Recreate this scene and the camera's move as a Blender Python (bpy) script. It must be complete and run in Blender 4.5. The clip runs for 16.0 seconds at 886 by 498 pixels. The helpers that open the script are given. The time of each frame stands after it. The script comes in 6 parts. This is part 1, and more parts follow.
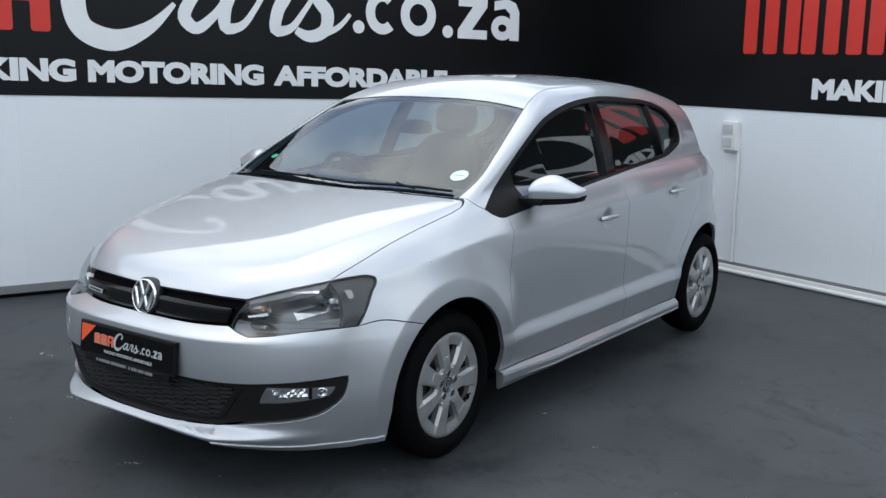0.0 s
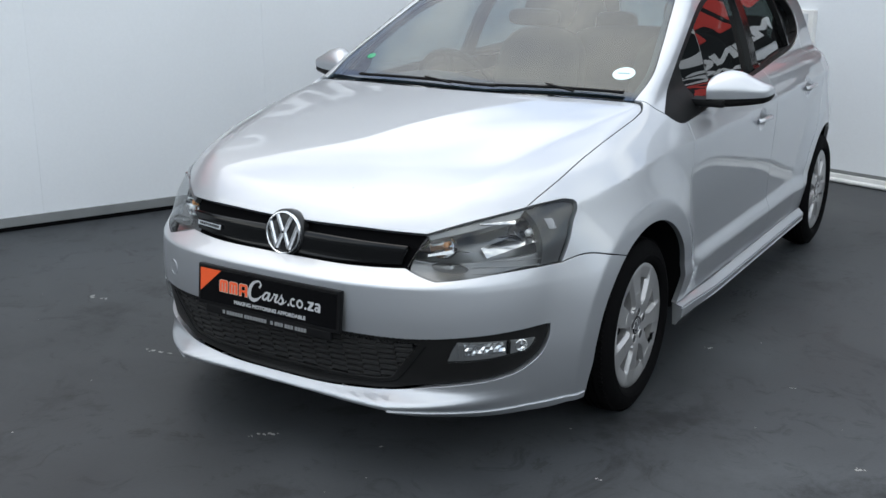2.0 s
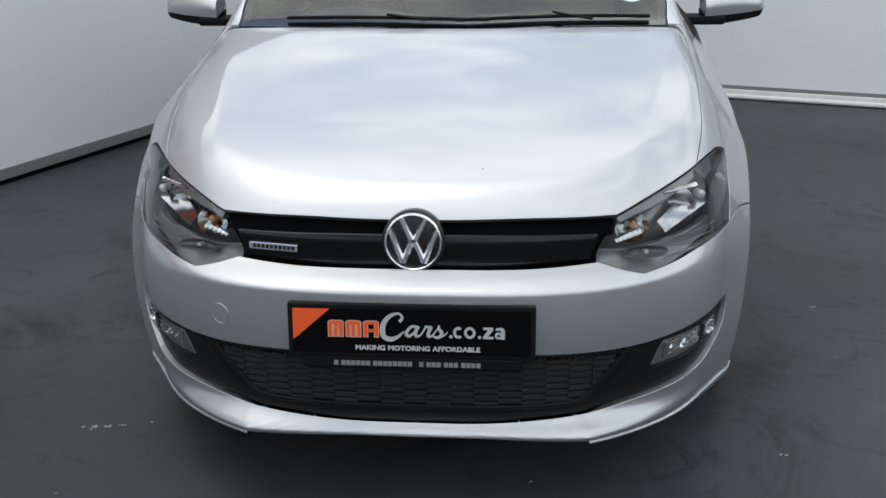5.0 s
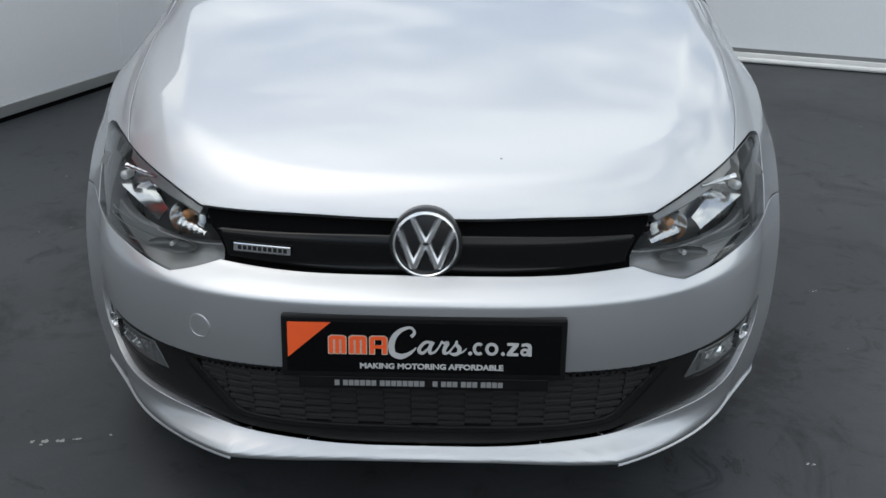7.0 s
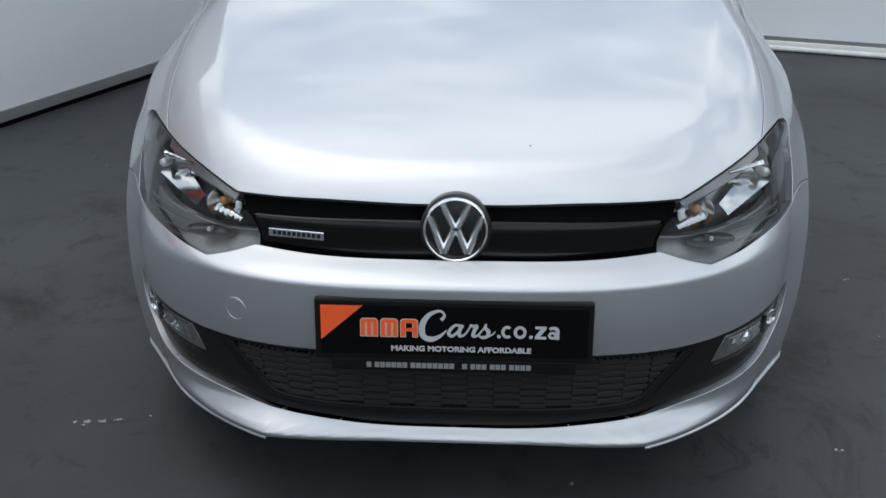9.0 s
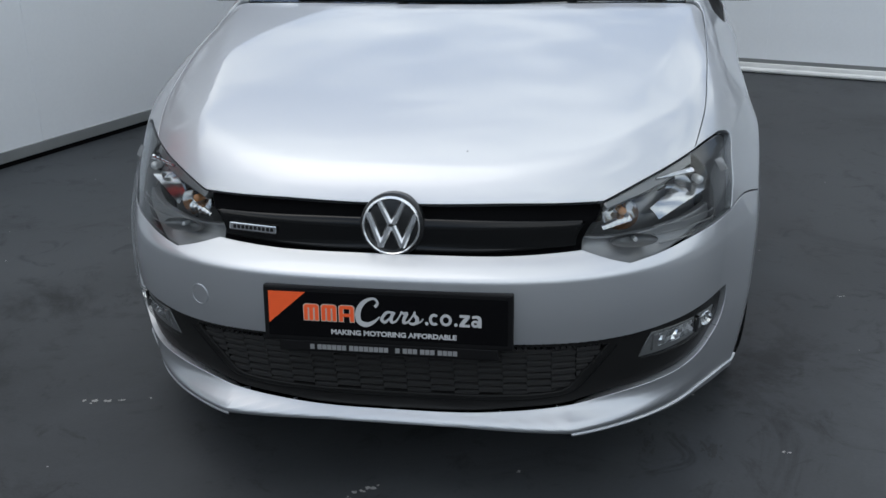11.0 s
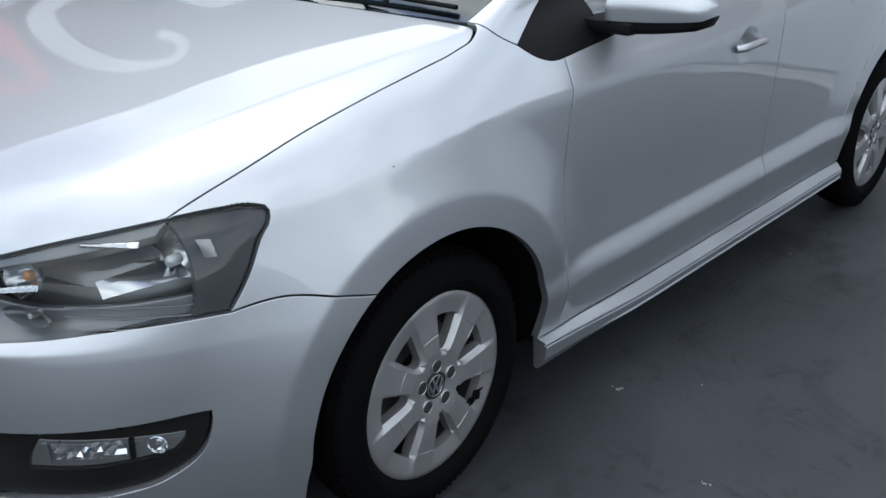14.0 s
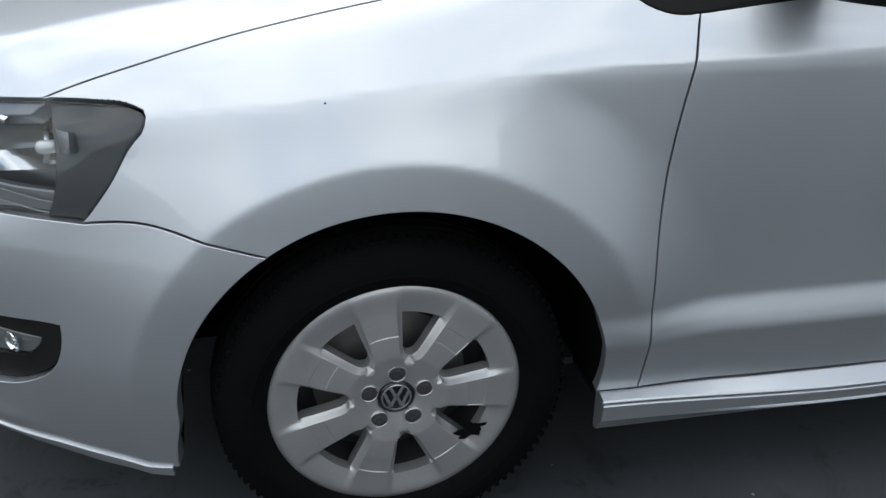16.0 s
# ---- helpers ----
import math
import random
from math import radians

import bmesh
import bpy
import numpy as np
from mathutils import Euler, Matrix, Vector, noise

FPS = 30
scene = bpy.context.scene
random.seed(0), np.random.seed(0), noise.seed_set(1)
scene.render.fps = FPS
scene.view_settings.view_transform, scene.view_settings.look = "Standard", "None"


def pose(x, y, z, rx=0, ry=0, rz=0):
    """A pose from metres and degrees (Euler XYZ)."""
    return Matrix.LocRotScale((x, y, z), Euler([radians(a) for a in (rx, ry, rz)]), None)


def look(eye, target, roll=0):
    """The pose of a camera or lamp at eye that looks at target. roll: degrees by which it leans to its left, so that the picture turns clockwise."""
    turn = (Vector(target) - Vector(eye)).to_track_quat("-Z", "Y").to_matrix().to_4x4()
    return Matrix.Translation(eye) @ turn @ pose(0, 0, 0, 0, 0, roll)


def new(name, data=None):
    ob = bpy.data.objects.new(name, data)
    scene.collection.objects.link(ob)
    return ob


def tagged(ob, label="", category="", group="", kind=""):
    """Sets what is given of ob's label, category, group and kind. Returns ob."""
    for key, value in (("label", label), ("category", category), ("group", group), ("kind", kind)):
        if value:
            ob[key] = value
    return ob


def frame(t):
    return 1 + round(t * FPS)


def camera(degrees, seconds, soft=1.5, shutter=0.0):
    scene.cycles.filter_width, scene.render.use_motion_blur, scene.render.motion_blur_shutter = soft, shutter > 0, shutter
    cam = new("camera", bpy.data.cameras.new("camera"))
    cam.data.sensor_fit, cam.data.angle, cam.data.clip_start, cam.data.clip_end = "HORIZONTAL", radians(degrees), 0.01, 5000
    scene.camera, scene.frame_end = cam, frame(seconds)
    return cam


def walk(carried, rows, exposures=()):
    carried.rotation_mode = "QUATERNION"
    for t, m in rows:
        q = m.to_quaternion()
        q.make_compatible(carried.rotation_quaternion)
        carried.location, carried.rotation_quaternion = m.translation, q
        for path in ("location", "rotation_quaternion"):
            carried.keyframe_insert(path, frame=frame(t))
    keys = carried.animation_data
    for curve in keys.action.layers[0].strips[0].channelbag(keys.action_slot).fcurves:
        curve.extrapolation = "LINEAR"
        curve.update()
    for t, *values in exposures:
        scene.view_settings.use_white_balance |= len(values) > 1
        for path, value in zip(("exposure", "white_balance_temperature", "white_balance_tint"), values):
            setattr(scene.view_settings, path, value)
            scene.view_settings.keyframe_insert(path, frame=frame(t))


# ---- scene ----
cam = camera(46.68, 16.0)
PATH = [
    (0, (3.005, -3.119, 1.527), (1.859, -1.520, 1.166), 1.11),
    (0.5, (2.867, -3.101, 1.498), (1.725, -1.504, 1.117), 1.13),
    (1, (2.581, -3.092, 1.475), (1.474, -1.480, 1.056), 1.28),
    (1.5, (2.277, -3.039, 1.447), (1.197, -1.423, 0.977), 0.60),
    (2, (1.920, -3.019, 1.429), (0.911, -1.379, 0.890), 0.29),
    (2.5, (1.549, -2.999, 1.416), (0.653, -1.311, 0.825), 0.00),
    (3, (1.218, -2.971, 1.414), (0.453, -1.231, 0.792), -0.23),
    (3.5, (0.939, -2.944, 1.406), (0.320, -1.154, 0.765), -0.33),
    (4, (0.663, -2.936, 1.407), (0.212, -1.100, 0.756), -1.00),
    (6.5, (0.026, -2.648, 1.427), (0.039, -0.800, 0.662), 0.69),
    (7, (0.053, -2.575, 1.416), (0.032, -0.735, 0.632), 0.74),
    (7.5, (0.038, -2.560, 1.400), (0.006, -0.719, 0.620), 1.65),
    (8, (0.046, -2.522, 1.405), (-0.013, -0.693, 0.597), 0.83),
    (10.5, (0.227, -2.793, 1.438), (0.071, -0.951, 0.675), -0.47),
    (11, (0.446, -2.784, 1.418), (0.137, -0.951, 0.680), -1.41),
    (11.5, (0.652, -2.667, 1.388), (0.251, -0.842, 0.673), -1.09),
    (12, (0.939, -2.436, 1.382), (0.494, -0.627, 0.655), 0.05),
    (12.5, (1.280, -2.235, 1.380), (0.705, -0.463, 0.653), 0.22),
    (13, (1.616, -2.005, 1.387), (0.846, -0.308, 0.662), -0.21),
    (13.5, (1.844, -1.648, 1.410), (0.852, -0.098, 0.626), 0.75),
    (14, (2.007, -1.395, 1.385), (0.816, 0.006, 0.600), 0.66),
    (14.5, (2.107, -1.121, 1.431), (0.747, 0.079, 0.588), 1.84),
    (15, (2.233, -0.859, 1.412), (0.688, 0.110, 0.591), 1.30),
    (15.5, (2.242, -0.591, 1.371), (0.576, 0.143, 0.542), 2.30),
    (16, (2.127, -0.275, 1.283), (0.418, 0.167, 0.344), 2.50),
]
walk(cam, [(t, look(eye, target, roll)) for t, eye, target, roll in PATH],
     ((0, 1.03, 6550, 10), (1.0, 1.12, 6600, 10), (1.5, 1.17, 6650, 10), (3, 1.14, 7000, 10), (4.2, 0.97, 7050, 10), (6.5, 0.87, 6950, 10), (8, 0.89, 6850, 10),
      (10.5, 0.74, 6600, 10), (11.5, 0.78, 6650, 10), (12.5, 0.86, 6550, 10), (14, 1.05, 6500, 10), (15, 1.26, 6550, 10), (16, 1.22, 6800, 10)))

# ---- world, sun, exposure ----
sky_world = bpy.data.worlds.new("sky")
scene.world = sky_world
sky_world.use_nodes = True


SUN_DIR = (-0.30, 0.02, 0.954)


def build_sky():
    nt = sky_world.node_tree
    nt.nodes.clear()
    out = nt.nodes.new("ShaderNodeOutputWorld")
    bg = nt.nodes.new("ShaderNodeBackground")
    sky = nt.nodes.new("ShaderNodeTexSky")
    sky.sky_type = "NISHITA"
    sky.sun_disc = False
    sky.sun_elevation = radians(73)
    sky.sun_rotation = radians(-86)
    co = nt.nodes.new("ShaderNodeTexCoord")
    mp = nt.nodes.new("ShaderNodeMapping")
    mp.inputs["Scale"].default_value = (1.3, 1.3, 2.6)
    mp.inputs["Location"].default_value = (1.7, 8.3, 0.4)
    nz = nt.nodes.new("ShaderNodeTexNoise")
    nz.inputs["Scale"].default_value = 2.6
    nz.inputs["Detail"].default_value = 7
    nz.inputs["Roughness"].default_value = 0.55
    ramp = nt.nodes.new("ShaderNodeMapRange")
    ramp.inputs["From Min"].default_value = 0.39
    ramp.inputs["From Max"].default_value = 0.60
    ramp.inputs["To Min"].default_value = 0.05
    mix = nt.nodes.new("ShaderNodeMix")
    mix.data_type = "RGBA"
    # clouds are brightest round the hidden sun
    glow = nt.nodes.new("ShaderNodeVectorMath")
    glow.operation = "DOT_PRODUCT"
    glow.inputs[1].default_value = SUN_DIR
    near = nt.nodes.new("ShaderNodeMapRange")
    near.interpolation_type = "SMOOTHERSTEP"
    near.inputs["From Min"].default_value = 0.1
    near.inputs["From Max"].default_value = 1.0
    near.inputs["To Min"].default_value = 0.98
    near.inputs["To Max"].default_value = 1.0
    lit = nt.nodes.new("ShaderNodeMix")
    lit.data_type, lit.blend_type = "RGBA", "MULTIPLY"
    lit.inputs["Factor"].default_value = 1
    lit.inputs["A"].default_value = (9.45, 10.05, 10.25, 1)
    nt.links.new(co.outputs["Generated"], glow.inputs[0])
    nt.links.new(glow.outputs["Value"], near.inputs["Value"])
    nt.links.new(near.outputs["Result"], lit.inputs["B"])
    nt.links.new(lit.outputs["Result"], mix.inputs["B"])
    nt.links.new(co.outputs["Generated"], mp.inputs["Vector"])
    nt.links.new(mp.outputs["Vector"], nz.inputs["Vector"])
    nt.links.new(nz.outputs["Fac"], ramp.inputs["Value"])
    nt.links.new(ramp.outputs["Result"], mix.inputs["Factor"])
    nt.links.new(sky.outputs["Color"], mix.inputs["A"])
    nt.links.new(mix.outputs["Result"], bg.inputs["Color"])
    bg.inputs["Strength"].default_value = 0.115
    nt.links.new(bg.outputs["Background"], out.inputs["Surface"])


build_sky()
sun = new("sun", bpy.data.lights.new("sun", "SUN"))
sun.data.energy = 0.22
sun.data.angle = radians(35)
sun.data.color = (1.0, 0.97, 0.93)
sun.matrix_world = look([9 * c for c in SUN_DIR], (0, 0, 0))


# ---- materials ----
def mat(name, color, rough=0.5, metal=0.0, coat=0.0, coat_rough=0.03, var=0.08, scale=8.0, bump=0.0, bump_scale=200.0,
        spec=0.5, rough_var=0.1, trans=0.0, ior=1.45, stretch=(1, 1, 1), dist=0.002):
    """A Principled material whose colour and roughness vary at two scales, with fine relief."""
    m = bpy.data.materials.new(name)
    m.use_nodes = True
    nt = m.node_tree
    b = nt.nodes["Principled BSDF"]
    b.inputs["Metallic"].default_value = metal
    b.inputs["Coat Weight"].default_value = coat
    b.inputs["Coat Roughness"].default_value = coat_rough
    b.inputs["Specular IOR Level"].default_value = spec
    b.inputs["Transmission Weight"].default_value = trans
    b.inputs["IOR"].default_value = ior
    co = nt.nodes.new("ShaderNodeTexCoord")
    mp = nt.nodes.new("ShaderNodeMapping")
    mp.inputs["Scale"].default_value = stretch
    nt.links.new(co.outputs["Object"], mp.inputs["Vector"])
    big = nt.nodes.new("ShaderNodeTexNoise")
    big.inputs["Scale"].default_value = scale
    big.inputs["Detail"].default_value = 5
    small = nt.nodes.new("ShaderNodeTexNoise")
    small.inputs["Scale"].default_value = bump_scale
    small.inputs["Detail"].default_value = 3
    for n in (big, small):
        nt.links.new(mp.outputs["Vector"], n.inputs["Vector"])
    both = nt.nodes.new("ShaderNodeMath")
    both.operation = "MULTIPLY_ADD"
    both.inputs[1].default_value = 0.35
    nt.links.new(small.outputs["Fac"], both.inputs[0])
    nt.links.new(big.outputs["Fac"], both.inputs[2])
    rng = nt.nodes.new("ShaderNodeMapRange")
    rng.inputs["From Min"].default_value = 0.35
    rng.inputs["From Max"].default_value = 1.0
    rng.inputs["To Min"].default_value = 1 - var
    rng.inputs["To Max"].default_value = 1 + var
    nt.links.new(both.outputs[0], rng.inputs["Value"])
    mul = nt.nodes.new("ShaderNodeMix")
    mul.data_type, mul.blend_type = "RGBA", "MULTIPLY"
    mul.inputs["Factor"].default_value = 1
    mul.inputs["A"].default_value = (*color, 1)
    nt.links.new(rng.outputs["Result"], mul.inputs["B"])
    nt.links.new(mul.outputs["Result"], b.inputs["Base Color"])
    rr = nt.nodes.new("ShaderNodeMapRange")
    rr.inputs["From Min"].default_value = 0.3
    rr.inputs["From Max"].default_value = 0.7
    rr.inputs["To Min"].default_value = max(0.0, rough * (1 - rough_var))
    rr.inputs["To Max"].default_value = min(1.0, rough * (1 + rough_var))
    nt.links.new(big.outputs["Fac"], rr.inputs["Value"])
    nt.links.new(rr.outputs["Result"], b.inputs["Roughness"])
    if bump:
        bp = nt.nodes.new("ShaderNodeBump")
        bp.inputs["Strength"].default_value = bump
        bp.inputs["Distance"].default_value = dist
        nt.links.new(small.outputs["Fac"], bp.inputs["Height"])
        nt.links.new(bp.outputs["Normal"], b.inputs["Normal"])
    return m


PAINT = mat("silver_paint", (0.50, 0.52, 0.545), rough=0.48, metal=0.92, coat=1.0, coat_rough=0.02, var=0.02, scale=3, bump_scale=900, rough_var=0.05)
BLACK_PLASTIC = mat("black_plastic", (0.005, 0.0053, 0.0056), rough=0.5, spec=0.14, var=0.15, bump=0.15, bump_scale=700, scale=12)
INTAKE_PLASTIC = mat("intake_plastic", (0.011, 0.011, 0.011), rough=0.42, spec=0.22, var=0.15, bump=0.15, bump_scale=700, scale=12)
GLOSS_BLACK = mat("gloss_black", (0.004, 0.0043, 0.0046), rough=0.16, var=0.1, scale=10, spec=0.3)
RUBBER = mat("tyre_rubber", (0.0035, 0.0035, 0.0038), rough=0.8, spec=0.05, var=0.25, bump=0.3, bump_scale=300, scale=14)
DARK = mat("dark_cavity", (0.004, 0.004, 0.0045), rough=1.0, spec=0.05, var=0.2, scale=10)
CHROME = mat("chrome", (0.86, 0.87, 0.88), rough=0.08, metal=1.0, var=0.02, scale=20)
SATIN = mat("satin_aluminium", (0.62, 0.63, 0.65), rough=0.3, metal=1.0, var=0.05, scale=40)
WHEEL = mat("wheel_silver", (0.40, 0.40, 0.40), rough=0.38, metal=0.7, coat=0.3, coat_rough=0.15, var=0.06, scale=25)
FLOOR = mat("floor_grey", (0.053, 0.058, 0.063), rough=0.55, var=0.16, scale=1.1, bump=0.12, bump_scale=90, spec=0.35, rough_var=0.25)
WALL_WHITE = mat("white_panel", (0.755, 0.785, 0.81), rough=0.4, var=0.05, scale=0.8, bump=0.03, bump_scale=60)
BANNER = mat("black_banner", (0.004, 0.0045, 0.0052), rough=0.35, spec=0.22, var=0.2, scale=1.5, bump=0.05, bump_scale=40)
WHITE_VINYL = mat("white_vinyl", (0.72, 0.73, 0.74), rough=0.4, var=0.03, scale=6)
RED_VINYL = mat("red_vinyl", (0.55, 0.028, 0.018), rough=0.4, var=0.06, scale=6)


# ---- mesh helpers ----
def part(name, bm, material, parent=None, label="", smooth=True):
    me = bpy.data.meshes.new(name)
    bm.normal_update()
    if smooth:
        for e in bm.edges:
            if len(e.link_faces) == 2 and e.calc_face_angle(0) > 0.62:
                e.smooth = False
    bm.to_mesh(me)
    bm.free()
    for p in me.polygons:
        p.use_smooth = smooth
    me.materials.append(material)
    ob = new(name, me)
    if parent:
        ob.parent = parent
    if label:
        ob["label"] = label
    return ob


def box(bm, x0, x1, y0, y1, z0, z1, bevel=0.0, m=None):
    """A box, bevelled, added to bm."""
    vs = bmesh.ops.create_cube(bm, size=1, matrix=Matrix.Translation(((x0 + x1) / 2, (y0 + y1) / 2, (z0 + z1) / 2)) @ Matrix.Diagonal((x1 - x0, y1 - y0, z1 - z0, 1)))["verts"]
    if bevel:
        es = list({e for v in vs for e in v.link_edges})
        r = bmesh.ops.bevel(bm, geom=es, offset=bevel, segments=2, affect="EDGES", profile=0.6)
        vs = list({v for f in r["faces"] for v in f.verts} | {v for v in vs if v.is_valid})
    if m:
        bmesh.ops.transform(bm, matrix=m, verts=vs)
    return vs


def pchip(xs, ys, x):
    """Shape-preserving cubic through (xs, ys)."""
    xs, ys, x = np.asarray(xs, float), np.asarray(ys, float), np.asarray(x, float)
    h, d = np.diff(xs), np.diff(ys) / np.diff(xs)
    m = np.zeros(len(xs))
    m[0], m[-1] = d[0], d[-1]
    for i in range(1, len(xs) - 1):
        if d[i - 1] * d[i] > 0:
            w1, w2 = 2 * h[i] + h[i - 1], h[i] + 2 * h[i - 1]
            m[i] = (w1 + w2) / (w1 / d[i - 1] + w2 / d[i])
    xc = np.clip(x, xs[0], xs[-1])
    i = np.clip(np.searchsorted(xs, xc) - 1, 0, len(xs) - 2)
    t = (xc - xs[i]) / h[i]
    return ((2 * t ** 3 - 3 * t ** 2 + 1) * ys[i] + (t ** 3 - 2 * t ** 2 + t) * h[i] * m[i]
            + (3 * t ** 2 - 2 * t ** 3) * ys[i + 1] + (t ** 3 - t ** 2) * h[i] * m[i + 1]
            + np.where(x < xs[0], (x - xs[0]) * m[0], 0) + np.where(x > xs[-1], (x - xs[-1]) * m[-1], 0))


def spline(xs, ys, x):
    """Natural cubic spline, straight beyond its ends."""
    xs, ys, x = np.asarray(xs, float), np.asarray(ys, float), np.asarray(x, float)
    n, h = len(xs), np.diff(xs)
    A, r = np.eye(n), np.zeros(n)
    for i in range(1, n - 1):
        A[i, i - 1:i + 2] = h[i - 1], 2 * (h[i - 1] + h[i]), h[i]
        r[i] = 6 * ((ys[i + 1] - ys[i]) / h[i] - (ys[i] - ys[i - 1]) / h[i - 1])
    m = np.linalg.solve(A, r)
    xc = np.clip(x, xs[0], xs[-1])
    i = np.clip(np.searchsorted(xs, xc) - 1, 0, n - 2)
    a, b = xs[i + 1] - xc, xc - xs[i]
    y = (m[i] * a ** 3 + m[i + 1] * b ** 3) / (6 * h[i]) + (ys[i] / h[i] - m[i] * h[i] / 6) * a + (ys[i + 1] / h[i] - m[i + 1] * h[i] / 6) * b
    s0 = (ys[1] - ys[0]) / h[0] - h[0] * (2 * m[0] + m[1]) / 6
    s1 = (ys[-1] - ys[-2]) / h[-1] + h[-1] * (m[-2] + 2 * m[-1]) / 6
    return y + np.where(x < xs[0], (x - xs[0]) * s0, 0) + np.where(x > xs[-1], (x - xs[-1]) * s1, 0)


def smax(a, b, k):
    """Smooth maximum."""
    h = np.clip(0.5 + 0.5 * (a - b) / k, 0, 1)
    return b + (a - b) * h + k * h * (1 - h)


def smin(a, b, k):
    return -smax(-a, -b, k)


def sstep(a, b, x):
    t = np.clip((x - a) / (b - a), 0, 1)
    return t * t * (3 - 2 * t)


# ---- the shape of the car's body: x to its left side, y to its tail, z up, front axle at y = 0 ----
AXLE_Z, WHEELBASE, ARCH = 0.301, 2.485, 0.340
CREASE_Y, CREASE_Z = [-0.45, -0.34, -0.1, 0.25, 0.43, 0.85, 1.25, 2.1, 3.0], [0.742, 0.761, 0.799, 0.832, 0.842, 0.853, 0.866, 0.90, 0.93]
FRONT_Z = [0.14, 0.19, 0.212, 0.2185, 0.2235, 0.229, 0.2445, 0.258, 0.30, 0.42, 0.50, 0.567, 0.574, 0.580, 0.587, 0.615, 0.66, 0.70, 0.76, 0.9]
FRONT_Y = [0.70, 0.82, 0.850, 0.8560, 0.8570, 0.8545, 0.8385, 0.832, 0.837, 0.8645, 0.8675, 0.8665, 0.8645, 0.8560, 0.8415, 0.788, 0.784, 0.7613, 0.72, 0.62]
REAR_Z, REAR_Y = [0.2, 0.3, 0.5, 0.62, 0.75, 0.9, 1.0, 1.4], [3.045, 3.125, 3.155, 3.145, 3.095, 3.066, 3.025, 2.77]
HOOD_Y, HOOD_Z = [-0.80, -0.755, -0.70, -0.55, -0.3, 0.0, 0.3, 0.5], [0.690, 0.7285, 0.760, 0.818, 0.882, 0.942, 0.988, 1.011]
ROOF_Y, ROOF_Z = [0.6, 1.0, 1.4, 1.9, 2.4, 2.9], [1.3699, 1.4316, 1.4571, 1.4598, 1.422, 1.3195]
PLAN = dict(width=0.8384, nose_start=0.2466, nose_power=3.0659, nose_in=0.001, tail_start=2.3361, tail_power=2.8, tail_in=0.010, flare=0.038, hood_back=0.2773, hood_crown=0.0036, hood_drop=0.0068)
CABIN = dict(belt=0.7415, lean=0.4032, lean_top=0.0294, tail_in=0.0431, nose_in=0.0583, screen_y=0.2592, screen_bow=0.055, screen_z=0.985, screen_slope=0.5204, tail_y=2.8699, tail_bow=0.1, tail_slope=0.2735, roof_crown=0.0513)


def crease_z(y):
    """Height of the shoulder line along the side."""
    return spline(CREASE_Y, CREASE_Z, y)


def side_x(y, z):
    """Half width at a height, along the straight side."""
    zc, zl = crease_z(y), 0.376
    u = np.where(z < zl, np.clip((z - 0.15) / (zl - 0.15), -1, 1), np.where(z < zc, 1 + (z - zl) / (zc - zl), 2 + (z - zc) / 0.15))
    door = pchip([0, 0.5, 0.94, 1.0, 1.04, 1.13, 1.3, 1.6, 1.85, 1.95, 2.05, 2.3, 2.65, 3.0, 5.0],
                 [-0.040, -0.022, -0.006, -0.004, -0.008, -0.023, -0.021, -0.013, -0.0075, -0.0065, -0.0135, -0.036, -0.062, -0.10, -0.34], u)
    nose = pchip([0, 0.6, 1.0, 1.3, 1.6, 1.85, 1.96, 2.03, 2.3, 2.7, 3.0, 5.0],
                 [-0.050, -0.031, -0.022, -0.020, -0.027, -0.036, -0.0405, -0.0475, -0.080, -0.137, -0.19, -0.7], u)
    tail = pchip([0, 0.6, 1.3, 1.97, 2.03, 2.4, 3.0, 5.0], [-0.05, -0.02, -0.012, -0.010, -0.015, -0.045, -0.10, -0.34], u)
    f, r = 1 - sstep(0.0, 0.68, y), sstep(2.0, 2.3, y)
    flare = 0.0
    for ya in (0.0, WHEELBASE):
        d = np.hypot(y - ya, z - AXLE_Z)
        t = np.clip((np.sqrt((d - 0.412) ** 2 + 0.00003) + d - 0.412) / 2 / 0.15, 0, 1)
        low = (1 - sstep(0.20, 0.52, z)) * sstep(0.06, 0.36, y) * (1 - sstep(2.17, 2.32, y))
        flare = flare + PLAN["flare"] * (1.0 if ya == 0 else 0.6) * (1 - t) ** 1.6 * (1 - 0.9 * low)
    return PLAN["width"] + f * nose + r * tail + (1 - f - r) * door + flare - PLAN["tail_in"] * sstep(1.9, 3.1, y) - PLAN["nose_in"] * (1 - sstep(-0.5, 0.4, y))


def front_f(z, ax=0.0):
    """How far the front stands forward of the axle, by height; the ledge under the grille fades towards the corners."""
    plain = pchip([0.14, 0.17, 0.205, 0.42, 0.50, 0.553, 0.572, 0.606, 0.66, 0.71, 0.765, 0.85, 0.9], [0.77, 0.826, 0.847, 0.870, 0.869, 0.865, 0.857, 0.840, 0.810, 0.768, 0.718, 0.655, 0.62], z)
    k = sstep(0.46, 0.74, ax)
    # the lip runs straight across to a corner on each side
    corner = np.where(ax < 0.39, np.clip((ax - 0.13) / 0.26, 0, 1) ** 1.7, np.clip(1 - (ax - 0.39) / 0.27, 0, 1) ** 1.25)
    return pchip(FRONT_Z, FRONT_Y, z) * (1 - k) + plain * k + 0.032 * corner * (1 - sstep(0.222, 0.275, z))


def rear_f(z):
    return pchip(REAR_Z, REAR_Y, z)


